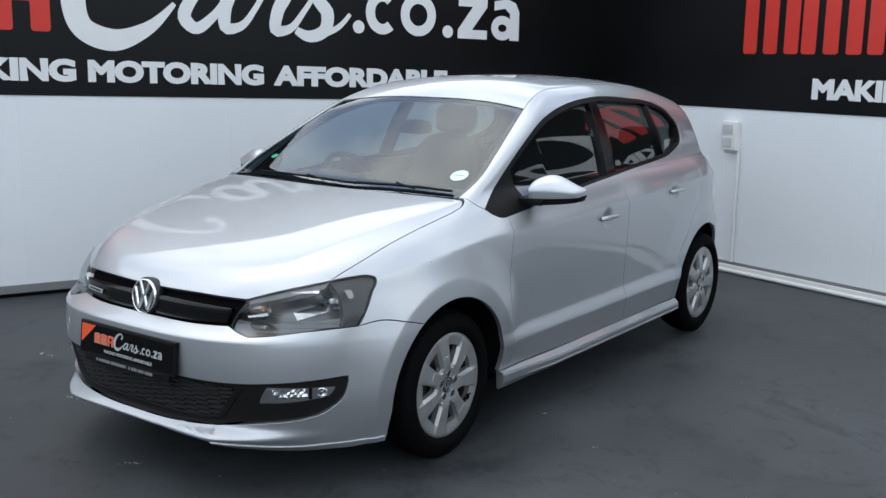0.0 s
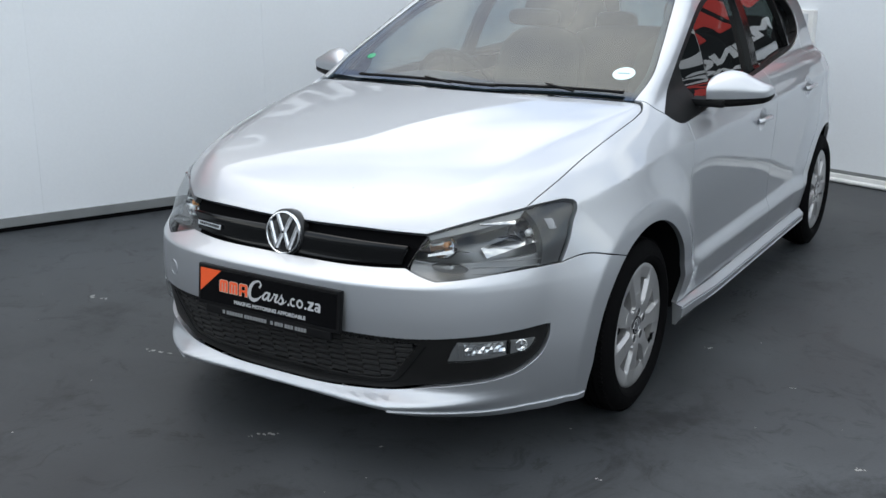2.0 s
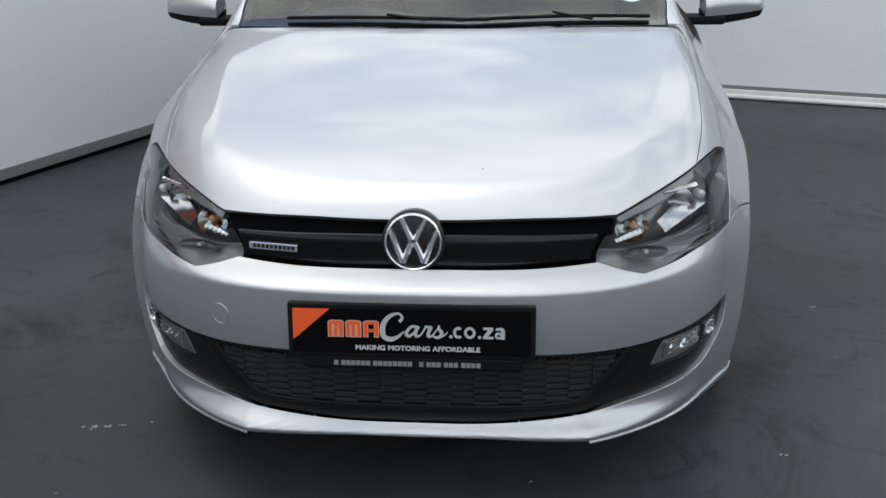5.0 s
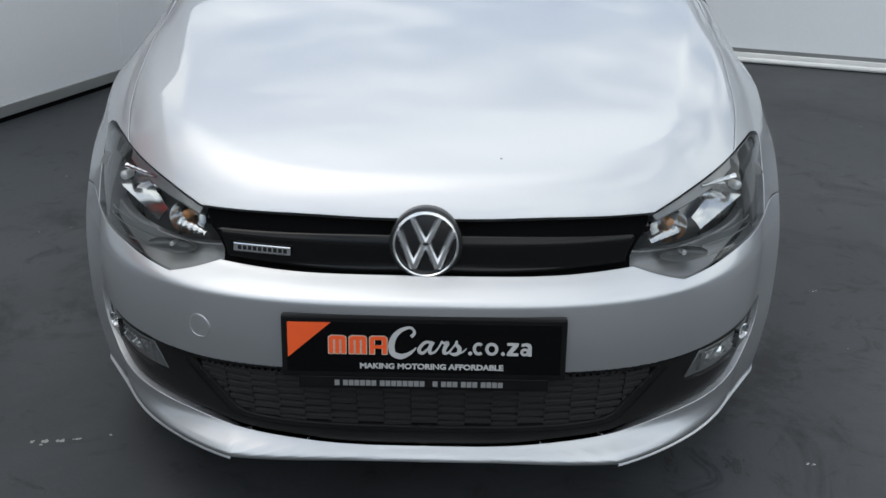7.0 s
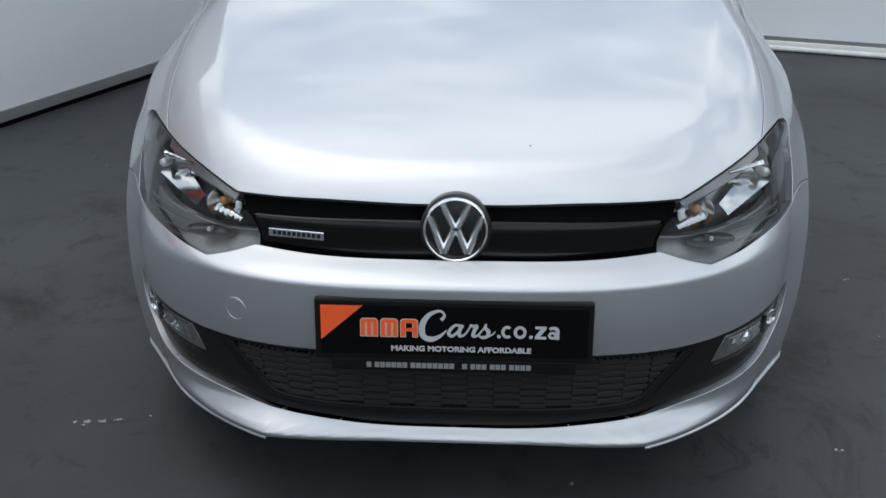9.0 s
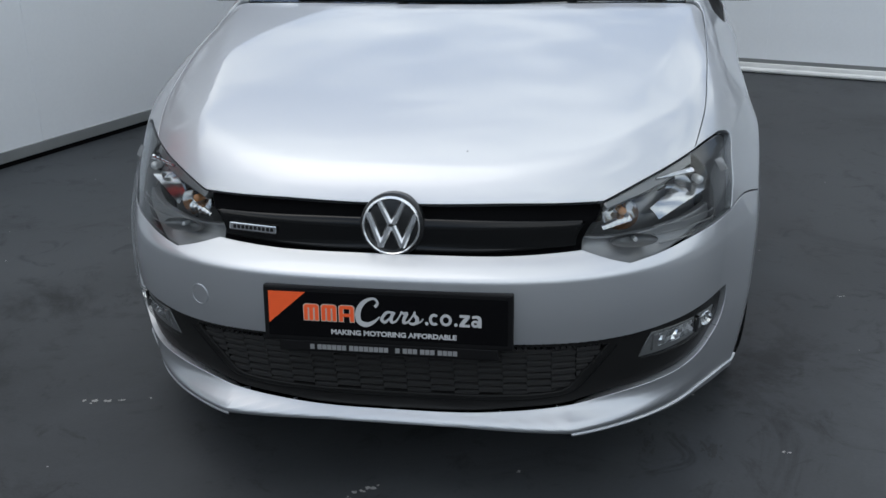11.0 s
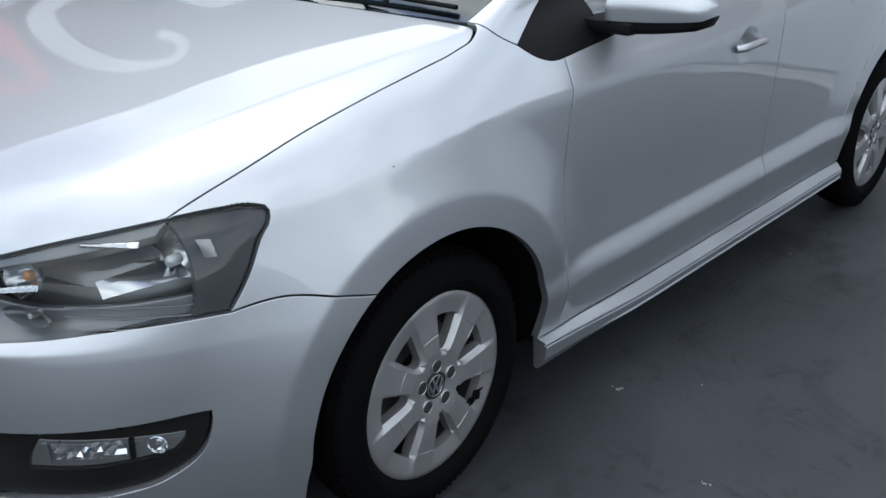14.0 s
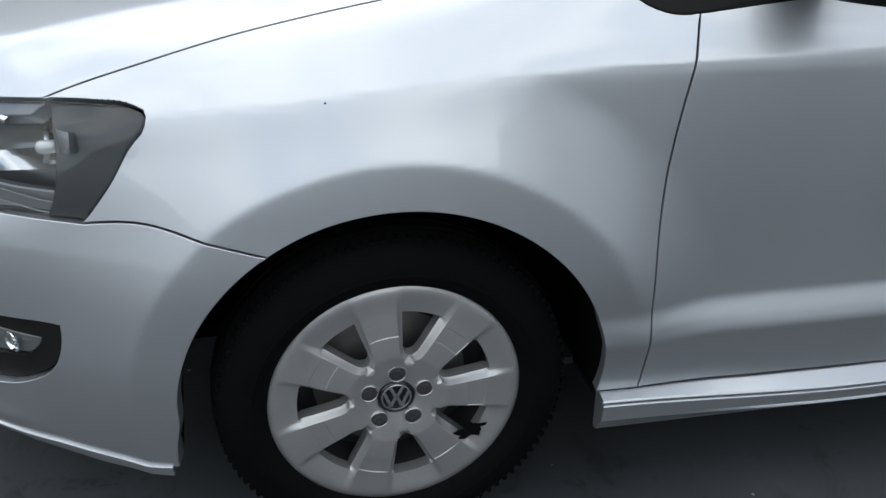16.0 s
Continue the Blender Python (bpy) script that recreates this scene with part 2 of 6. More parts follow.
def hood_z(x, y):
    ax = np.abs(x)
    n = PLAN["nose_power"]
    back = PLAN["hood_back"] * (1 - np.power(np.clip(1 - np.power(np.clip(ax / 0.86, 0, 0.98), n), 0.01, 1), 1 / n))
    z = spline(HOOD_Y, HOOD_Z, y - back)
    d = ax - (0.624 + 0.235 * y)
    return z - PLAN["hood_crown"] * (ax / 0.65) ** 2 - 0.095 * (d + np.sqrt(d * d + 0.0001))


def body_g(x, y, z):
    """Below zero inside the lower body."""
    ax = np.abs(x)
    w = side_x(y, z)
    y0, n, yt = PLAN["nose_start"], PLAN["nose_power"], PLAN["tail_start"]
    tf = np.clip((y0 - y) / (front_f(z, ax) + y0), 0, 3)
    rf = np.clip((y - yt) / (rear_f(z) - yt), 0, 3)
    q = np.power(np.clip(ax / w, 0, 4), n) + np.power(tf, n) + np.power(rf, PLAN["tail_power"])
    wall = (np.power(q, 1 / n) - 1) * 0.8
    top = (z - hood_z(x, np.minimum(y, 0.5))) * 0.9
    g = smax(wall, top, 0.032)
    return smax(g, 0.10 - z, 0.02)


def cabin_g(x, y, z):
    """Below zero inside the cabin above the belt line."""
    ax = np.abs(x)
    c = CABIN
    s = np.clip((z - 0.95) / 0.40, 0, 1)
    side = (ax - (c["belt"] + 0.064 * s * (1 - s) - c["lean"] * (z - 0.95) - c["lean_top"] * np.maximum(z - 1.2, 0) - c["tail_in"] * np.maximum(y - 1.6, 0) - c["nose_in"] * np.maximum(0.9 - y, 0))) * 0.92
    k = c["screen_slope"]
    screen = (-(y - (c["screen_y"] + c["screen_bow"] * ax ** 2)) * k + (z - c["screen_z"])) / np.sqrt(1 + k * k)
    kr = c["tail_slope"]
    rear = ((y - c["tail_y"] + c["tail_bow"] * ax ** 2) + (z - 1.0) * kr) / np.sqrt(1 + kr * kr)
    roof = z - (spline(ROOF_Y, ROOF_Z, y) - c["roof_crown"] * (ax / 0.55) ** 2)
    g = smax(smax(smax(side, screen, 0.03), roof, 0.09), rear, 0.08)
    return smax(g, 0.90 - z, 0.02)


def car_g(x, y, z):
    return smin(body_g(x, y, z), cabin_g(x, y, z), 0.025)


SPINE = (-0.05, 2.5, 0.55)
FLANK = 2.16


def star(p, f):
    """Origin and way of the ray of chart place (p, f): p runs round the car from its nose (-1) by its left side (0 to FLANK) to its tail, f is the angle up."""
    p, f = np.asarray(p, float), np.radians(np.asarray(f, float))
    a = np.where(p < 0, (p + 1) * np.pi / 2, np.where(p > FLANK, (p - FLANK + 1) * np.pi / 2, np.pi / 2))
    y = SPINE[0] + np.clip(p / FLANK, 0, 1) * (SPINE[1] - SPINE[0])
    return (np.stack([0 * y, y, 0 * y + SPINE[2]], -1), np.stack([np.sin(a) * np.cos(f), -np.cos(a) * np.cos(f), np.sin(f)], -1))


def to_star(x, y, z):
    x, y, z = (np.asarray(v, float) for v in (x, y, z))
    p = np.where(y < SPINE[0], np.arctan2(x, SPINE[0] - y) / (np.pi / 2) - 1,
                 np.where(y > SPINE[1], FLANK + 1 - np.arctan2(x, y - SPINE[1]) / (np.pi / 2), FLANK * (y - SPINE[0]) / (SPINE[1] - SPINE[0])))
    h = np.where(y < SPINE[0], np.hypot(x, SPINE[0] - y), np.where(y > SPINE[1], np.hypot(x, y - SPINE[1]), x))
    return np.stack([p, np.degrees(np.arctan2(z - SPINE[2], h))], -1)


def over(x, y):
    x, y = np.asarray(x, float), np.asarray(y, float)
    return np.stack([x, y, 0 * x], -1), np.stack([0 * x, 0 * x, 0 * x + 1], -1)


def cast(chart, a, b, g=car_g, far=2.0):
    """Points and normals where the chart's rays leave the body."""
    o, d = chart(a, b)
    lo, hi = np.zeros(len(o)), np.full(len(o), far)
    found = np.zeros(len(o), bool)
    for t in np.linspace(far, 0, 51)[1:]:
        q = o + d * t
        inside = g(q[:, 0], q[:, 1], q[:, 2]) < 0
        fresh = inside & ~found
        lo[fresh], hi[fresh] = t, t + far / 50
        found |= inside
    for _ in range(20):
        mid = (lo + hi) / 2
        q = o + d * mid[:, None]
        inside = g(q[:, 0], q[:, 1], q[:, 2]) < 0
        lo, hi = np.where(inside, mid, lo), np.where(inside, hi, mid)
    q = o + d * lo[:, None]
    e = 0.003
    n = np.stack([g(*(q + np.eye(3)[k] * e).T) - g(*(q - np.eye(3)[k] * e).T) for k in range(3)], -1)
    return q, n / np.maximum(np.linalg.norm(n, axis=1, keepdims=True), 1e-9)


# ---- panels cut from the body's surface ----
def curve_pts(pts, step=0.012):
    """A smooth line through chart places; scaled so that both axes are alike."""
    pts = np.asarray(pts, float)
    if len(pts) == 2:
        n = max(2, int(np.linalg.norm(pts[1] - pts[0]) / step) + 1)
        return pts[0] + (pts[1] - pts[0]) * np.linspace(0, 1, n)[:, None]
    t = np.concatenate([[0], np.cumsum(np.maximum(np.linalg.norm(np.diff(pts, axis=0), axis=1), 1e-6))])
    d = np.diff(pts, axis=0) / np.diff(t)[:, None]
    m = np.zeros_like(pts)
    m[1:-1] = (d[:-1] * np.diff(t)[1:, None] + d[1:] * np.diff(t)[:-1, None]) / (t[2:] - t[:-2])[:, None]
    m[0], m[-1] = 1.5 * d[0] - 0.5 * m[1], 1.5 * d[-1] - 0.5 * m[-2]
    u = np.linspace(0, t[-1], max(len(pts), int(t[-1] / step)) + 1)
    i = np.clip(np.searchsorted(t, u, side="right") - 1, 0, len(pts) - 2)
    h = np.diff(t)[i]
    s = ((u - t[i]) / h)[:, None]
    h = h[:, None]
    return (2 * s ** 3 - 3 * s ** 2 + 1) * pts[i] + (s ** 3 - 2 * s ** 2 + s) * h * m[i] + (3 * s ** 2 - 2 * s ** 3) * pts[i + 1] + (s ** 3 - s ** 2) * h * m[i + 1]


STAR_SCALE, OVER_SCALE = np.array([1.18, 0.0145]), np.array([1.0, 1.0])


def edge(*pts):
    """An edge on the flanks or nose, through places in metres, as a line in the star chart."""
    p = np.asarray(pts, float)
    c = to_star(np.abs(p[:, 0]), p[:, 1], p[:, 2])
    c[:, 0] = np.where(p[:, 0] < 0, -2 - c[:, 0], c[:, 0])
    return curve_pts(c * STAR_SCALE) / STAR_SCALE


def edge_top(*pts):
    return curve_pts([tuple(p)[:2] for p in pts])


def flip_star(e):
    """The same edge on the car's right side, run the other way."""
    f = e[::-1].copy()
    f[:, 0] = -2 - f[:, 0]
    return f


def flip_top(e):
    return e[::-1] * (-1, 1)


def on_side(y, z):
    """The place on the flank at y, z."""
    q, _ = cast(lambda a, b: (np.stack([0 * a, a, b], -1), np.stack([0 * a + 1, 0 * a, 0 * a], -1)), np.array([y], float), np.array([z], float), far=1.2)
    return tuple(q[0])


def arch(yc, a0, a1, n=14, r=None):
    r = r or ARCH
    return [on_side(yc + r * math.cos(radians(a)), AXLE_Z + r * math.sin(radians(a))) for a in np.linspace(a0, a1, n)]


def inside(poly, pts):
    x, y = pts[:, 0], pts[:, 1]
    c = np.zeros(len(pts), bool)
    for (x0, y0), (x1, y1) in zip(poly, np.roll(poly, -1, axis=0)):
        if y0 != y1:
            c ^= ((y0 > y) != (y1 > y)) & (x < (x1 - x0) * (y - y0) / (y1 - y0) + x0)
    return c


def clip_cell(poly, a0, a1, b0, b1):
    for ax, lim, keep in ((0, a0, 1), (0, a1, -1), (1, b0, 1), (1, b1, -1)):
        out = []
        for k in range(len(poly)):
            p, q = poly[k - 1], poly[k]
            dp, dq = (p[ax] - lim) * keep, (q[ax] - lim) * keep
            if (dp >= 0) != (dq >= 0):
                t = dp / (dp - dq)
                r = [p[0] + (q[0] - p[0]) * t, p[1] + (q[1] - p[1]) * t]
                r[ax] = lim
                out.append(tuple(r))
            if dq >= 0:
                out.append(q)
        poly = out
        if len(poly) < 3:
            return []
    return poly


def panel_data(edges, chart=star, cell=None, g=car_g, sink=0.0, gap=0.0032, bend=0.0012, depth=0.018, half=False):
    """Points, normals and faces of a panel with rolled edges, bounded by edges in a chart. half: its edge on the car's middle is mirrored to the other side."""
    scale = STAR_SCALE if chart is star else OVER_SCALE
    mid = -1.0 if chart is star else 0.0
    poly = np.concatenate(edges)
    poly = poly[np.linalg.norm((poly - np.roll(poly, 1, axis=0)) * scale, axis=1) > 1e-5]
    nxt = np.roll(poly, -1, axis=0)
    if (poly[:, 0] * nxt[:, 1] - nxt[:, 0] * poly[:, 1]).sum() < 0:
        poly = poly[::-1]
    # draw the outline in by half the gap and the roll of the edge
    q, n = cast(chart, poly[:, 0], poly[:, 1], g)
    t = np.roll(q, -1, axis=0) - q
    t /= np.maximum(np.linalg.norm(t, axis=1, keepdims=True), 1e-9)
    t = t + np.roll(t, 1, axis=0)
    t /= np.maximum(np.linalg.norm(t, axis=1, keepdims=True), 1e-9)
    q = q + np.cross(n, t) * (gap / 2 + bend)
    on_mid = np.abs(poly[:, 0] - mid) < 1e-7
    if chart is star:
        drawn = to_star(np.abs(q[:, 0]), q[:, 1], q[:, 2])
        drawn[:, 0] = np.where(q[:, 0] < -1e-9, -2 - drawn[:, 0], drawn[:, 0])
    else:
        drawn = q[:, :2].copy()
    if half:
        drawn[on_mid, 0] = mid
        drawn[:, 0] = np.maximum(drawn[:, 0], mid)
    poly = drawn
    ca, cb = cell or ((0.0135, 1.1) if chart is star else (0.02, 0.02))
    lo, hi = poly.min(0), poly.max(0)
    ga = mid + ca * np.arange(math.floor((lo[0] - mid) / ca - 1e-6), math.ceil((hi[0] - mid) / ca) + 1)
    gb = cb * np.arange(math.floor(lo[1] / cb), math.ceil(hi[1] / cb) + 1)
    na, nb = len(ga) - 1, len(gb) - 1
    crossed = np.zeros((na, nb), bool)
    for t in np.linspace(0, 1, 13):
        s = poly + (np.roll(poly, -1, axis=0) - poly) * t
        for e in (-1e-9, 1e-9):
            crossed[np.clip(((s[:, 0] + e - ga[0]) / ca).astype(int), 0, na - 1), np.clip(((s[:, 1] + e - gb[0]) / cb).astype(int), 0, nb - 1)] = True
    A, B = np.meshgrid((ga[:-1] + ga[1:]) / 2, (gb[:-1] + gb[1:]) / 2, indexing="ij")
    whole = inside(poly, np.stack([A.ravel(), B.ravel()], -1)).reshape(na, nb) & ~crossed
    verts, keys, faces = [], {}, []

    def vid(p):
        k = (round(p[0] * 2e5), round(p[1] * 2e3))
        if k not in keys:
            keys[k] = len(verts)
            verts.append(p)
        return keys[k]

    pl = [tuple(p) for p in poly]
    for i, j in zip(*np.nonzero(whole)):
        faces.append([vid(p) for p in ((ga[i], gb[j]), (ga[i + 1], gb[j]), (ga[i + 1], gb[j + 1]), (ga[i], gb[j + 1]))])
    for i, j in zip(*np.nonzero(crossed)):
        f = [vid(p) for p in clip_cell(pl, ga[i], ga[i + 1], gb[j], gb[j + 1])]
        f = list(dict.fromkeys(f))
        if len(f) > 2:
            faces.append(f)
    v = np.array(verts)
    q, n = cast(chart, v[:, 0], v[:, 1], g)
    q = q - n * sink
    count = {(f[k - 1], f[k]) for f in faces for k in range(len(f))}
    rim = [e for e in count if (e[1], e[0]) not in count and not (half and abs(v[e[0], 0] - mid) < 1e-6 and abs(v[e[1], 0] - mid) < 1e-6)]
    ps, pe = poly * scale, np.roll(poly, -1, axis=0) * scale
    pd = pe - ps
    pl2 = np.maximum((pd ** 2).sum(1), 1e-12)

    def on_outline(e):
        c = (v[e[0]] + v[e[1]]) / 2 * scale
        k = np.clip(((c - ps) * pd).sum(1) / pl2, 0, 1)
        return ((ps + pd * k[:, None] - c) ** 2).sum(1).min() < 4e-9

    rim = [e for e in rim if on_outline(e)]
    out = np.zeros_like(q)
    for a, b in rim:
        t = q[b] - q[a]
        l = np.linalg.norm(t)
        if l > 1e-7:
            o = np.cross(t / l, n[a] + n[b])
            out[a] += o * min(l, 0.01)
            out[b] += o * min(l, 0.01)
    if half:
        out[np.abs(v[:, 0] - mid) < 1e-6, 0] = 0
    out /= np.maximum(np.linalg.norm(out, axis=1, keepdims=True), 1e-9)
    ids = sorted({k for e in rim for k in e})
    at = {k: i for i, k in enumerate(ids)}
    base, o, m = q[ids], out[ids], n[ids]
    rings_p = [base, base + o * bend * 0.7 - m * bend * 0.3, base + o * bend - m * bend, base + o * bend - m * bend, base + o * bend - m * depth]
    rings_n = [m, m * 0.7 + o * 0.7, m * 0.2 + o, o, o]
    pts, nrm, total, k = [q], [n], len(q), len(ids)
    for p, r in zip(rings_p, rings_n):
        pts.append(p)
        nrm.append(r / np.maximum(np.linalg.norm(r, axis=1, keepdims=True), 1e-9))
    for s in (0, 1, 3):
        for a, b in rim:
            i, j = total + s * k + at[a], total + s * k + at[b]
            faces.append([i, i + k, j + k, j])
    pts, nrm = np.concatenate(pts), np.concatenate(nrm)
    if half:
        c = len(pts)
        faces = faces + [[c + x for x in f[::-1]] for f in faces]
        pts, nrm = np.concatenate([pts, pts * (-1, 1, 1)]), np.concatenate([nrm, nrm * (-1, 1, 1)])
    return pts, nrm, faces


def sheet(name, data, material, parent=None, label="", mirror=False):
    """One mesh object from panel_data, on the car's left or, mirrored, on its right."""
    p, n, faces = data
    s = np.array([-1 if mirror else 1, 1, 1])
    me = bpy.data.meshes.new(name)
    me.from_pydata((p * s).tolist(), [], [f[::-1] for f in faces] if mirror else faces)
    me.polygons.foreach_set("use_smooth", [True] * len(me.polygons))
    me.materials.append(material)
    me.normals_split_custom_set_from_vertices((n * s).tolist())
    ob = new(name, me)
    if parent:
        ob.parent = parent
    if label:
        ob["label"] = label
    return ob


def revolve(bm, profile, segments, m=None, closed=True):
    """Turns a profile of (radius, height) about z and adds it to bm."""
    rings = []
    for r, h in profile:
        rings.append([bm.verts.new((r * math.cos(2 * math.pi * k / segments), r * math.sin(2 * math.pi * k / segments), h)) for k in range(segments)])
    for a, b in zip(rings, rings[1:]):
        for k in range(segments):
            bm.faces.new((a[k], a[(k + 1) % segments], b[(k + 1) % segments], b[k]))
    if m:
        bmesh.ops.transform(bm, matrix=m, verts=[v for r in rings for v in r])
    return rings


def prism(bm, pts, h, m=None):
    """An outline in x, y, raised by h along z, added to bm."""
    lo = [bm.verts.new((x, y, 0)) for x, y in pts]
    hi = [bm.verts.new((x, y, h)) for x, y in pts]
    n = len(pts)
    bm.faces.new(lo[::-1])
    bm.faces.new(hi)
    for k in range(n):
        bm.faces.new((lo[k], lo[(k + 1) % n], hi[(k + 1) % n], hi[k]))
    if m:
        bmesh.ops.transform(bm, matrix=m, verts=lo + hi)


def facing(origin, normal, up=(0, 0, 1)):
    """A pose whose z is the normal and whose y leans up."""
    z = Vector(normal).normalized()
    x = Vector(up).cross(z).normalized()
    y = z.cross(x)
    m = Matrix((x, y, z)).transposed().to_4x4()
    m.translation = origin
    return m


def clear(name, tint, head_on=0.08, rough=0.0, power=4.5):
    """Thin glass: seen through straight, with a mirror's gloss by Fresnel."""
    m = bpy.data.materials.new(name)
    m.use_nodes = True
    nt = m.node_tree
    nt.nodes.clear()
    out = nt.nodes.new("ShaderNodeOutputMaterial")
    tr = nt.nodes.new("ShaderNodeBsdfTransparent")
    tr.inputs["Color"].default_value = (*tint, 1)
    gl = nt.nodes.new("ShaderNodeBsdfGlossy")
    gl.inputs["Roughness"].default_value = rough
    lw = nt.nodes.new("ShaderNodeLayerWeight")
    lw.inputs["Blend"].default_value = 0.5
    pw = nt.nodes.new("ShaderNodeMath")
    pw.operation = "POWER"
    pw.inputs[1].default_value = power
    nt.links.new(lw.outputs["Facing"], pw.inputs[0])
    fr = nt.nodes.new("ShaderNodeMapRange")
    fr.inputs["To Min"].default_value = head_on
    nt.links.new(pw.outputs[0], fr.inputs["Value"])
    mx = nt.nodes.new("ShaderNodeMixShader")
    nt.links.new(fr.outputs[0], mx.inputs[0])
    nt.links.new(tr.outputs[0], mx.inputs[1])
    nt.links.new(gl.outputs[0], mx.inputs[2])
    nt.links.new(mx.outputs[0], out.inputs["Surface"])
    return m


WINDSCREEN_GLASS = clear("windscreen_glass", (0.50, 0.65, 0.71), 0.045, power=3.3)
SIDE_GLASS = clear("side_glass", (0.33, 0.39, 0.385), 0.13, power=3.2)
LAMP_GLASS = clear("lamp_glass", (0.80, 0.815, 0.82), 0.035)
FOG_GLASS = clear("fog_glass", (0.90, 0.91, 0.91), 0.03)


# ---- the place: a corner of two banner walls on a painted floor ----
west, north = pose(0, 0, 0, 0, 0, -22.6), pose(0, 0, 0, 0, 0, -17.85)  # the walls' own axes
WALL_B, WALL_A = 4.214, -2.843
CORNER_A, CORNER_B = -2.503, 3.992  # where the walls meet, along north and along west
BANNER_LOW_A, BANNER_LOW_B, BANNER_TOP = 1.259, 1.221, 2.7
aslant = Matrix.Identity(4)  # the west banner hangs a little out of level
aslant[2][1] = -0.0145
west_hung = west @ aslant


def setting(name, label, category, material, *boxes, bevel=0.0, m=north):
    bm = bmesh.new()
    for b in boxes:
        box(bm, *b, bevel=bevel, m=m)
    return tagged(part(name, bm, material, smooth=False), label, category, kind="structure")


def floor_material():
    """Painted concrete: worn patches, faint tracks, fine grain."""
    m = FLOOR
    nt = m.node_tree
    b = nt.nodes["Principled BSDF"]
    co = nt.nodes.new("ShaderNodeTexCoord")
    wide = nt.nodes.new("ShaderNodeTexNoise")
    wide.inputs["Scale"].default_value = 0.55
    wide.inputs["Detail"].default_value = 8
    wide.inputs["Roughness"].default_value = 0.65
    nt.links.new(co.outputs["Object"], wide.inputs["Vector"])
    r = nt.nodes.new("ShaderNodeMapRange")
    r.inputs["From Min"].default_value = 0.32
    r.inputs["From Max"].default_value = 0.68
    r.inputs["To Min"].default_value = 0.62
    r.inputs["To Max"].default_value = 1.18
    nt.links.new(wide.outputs["Fac"], r.inputs["Value"])
    # damp and rubber stains, sharper edged
    stain = nt.nodes.new("ShaderNodeTexNoise")
    stain.inputs["Scale"].default_value = 1.7
    stain.inputs["Detail"].default_value = 9
    stain.inputs["Roughness"].default_value = 0.72
    stain.inputs["Distortion"].default_value = 0.6
    nt.links.new(co.outputs["Object"], stain.inputs["Vector"])
    st = nt.nodes.new("ShaderNodeMapRange")
    st.inputs["From Min"].default_value = 0.54
    st.inputs["From Max"].default_value = 0.66
    st.inputs["To Min"].default_value = 1.0
    st.inputs["To Max"].default_value = 0.52
    nt.links.new(stain.outputs["Fac"], st.inputs["Value"])
    # small oily spots and scratches
    spot = nt.nodes.new("ShaderNodeTexNoise")
    spot.inputs["Scale"].default_value = 6.5
    spot.inputs["Detail"].default_value = 8
    spot.inputs["Roughness"].default_value = 0.68
    spot.inputs["Distortion"].default_value = 1.4
    nt.links.new(co.outputs["Object"], spot.inputs["Vector"])
    sp = nt.nodes.new("ShaderNodeMapRange")
    sp.inputs["From Min"].default_value = 0.56
    sp.inputs["From Max"].default_value = 0.72
    sp.inputs["To Min"].default_value = 1.0
    sp.inputs["To Max"].default_value = 0.45
    nt.links.new(spot.outputs["Fac"], sp.inputs["Value"])
    stains = nt.nodes.new("ShaderNodeMath")
    stains.operation = "MULTIPLY"
    nt.links.new(st.outputs["Result"], stains.inputs[0])
    nt.links.new(sp.outputs["Result"], stains.inputs[1])
    # a wide ragged patch, darker than the rest, centred ahead of the car's nose
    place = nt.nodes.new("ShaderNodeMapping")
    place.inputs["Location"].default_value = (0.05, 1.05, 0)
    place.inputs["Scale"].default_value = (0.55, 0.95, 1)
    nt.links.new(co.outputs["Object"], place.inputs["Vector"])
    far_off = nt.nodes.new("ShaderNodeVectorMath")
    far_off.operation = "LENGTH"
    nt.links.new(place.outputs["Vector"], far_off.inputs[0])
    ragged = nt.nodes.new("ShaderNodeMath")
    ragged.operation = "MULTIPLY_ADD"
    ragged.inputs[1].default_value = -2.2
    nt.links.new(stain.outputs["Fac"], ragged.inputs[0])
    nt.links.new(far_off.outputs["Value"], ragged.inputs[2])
    patch_tone = nt.nodes.new("ShaderNodeMapRange")
    patch_tone.inputs["From Min"].default_value = -0.55
    patch_tone.inputs["From Max"].default_value = 0.15
    patch_tone.inputs["To Min"].default_value = 0.74
    patch_tone.inputs["To Max"].default_value = 1.0
    nt.links.new(ragged.outputs[0], patch_tone.inputs["Value"])
    stains_and_patch = nt.nodes.new("ShaderNodeMath")
    stains_and_patch.operation = "MULTIPLY"
    nt.links.new(stains.outputs[0], stains_and_patch.inputs[0])
    nt.links.new(patch_tone.outputs["Result"], stains_and_patch.inputs[1])
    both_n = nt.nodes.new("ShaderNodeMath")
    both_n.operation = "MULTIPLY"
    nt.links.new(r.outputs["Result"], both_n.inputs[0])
    nt.links.new(stains_and_patch.outputs[0], both_n.inputs[1])
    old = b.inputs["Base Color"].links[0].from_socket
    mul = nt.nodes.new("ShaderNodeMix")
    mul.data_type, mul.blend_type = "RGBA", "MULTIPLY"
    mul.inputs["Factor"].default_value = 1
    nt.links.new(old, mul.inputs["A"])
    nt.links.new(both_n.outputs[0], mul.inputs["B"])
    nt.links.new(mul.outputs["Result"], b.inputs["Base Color"])


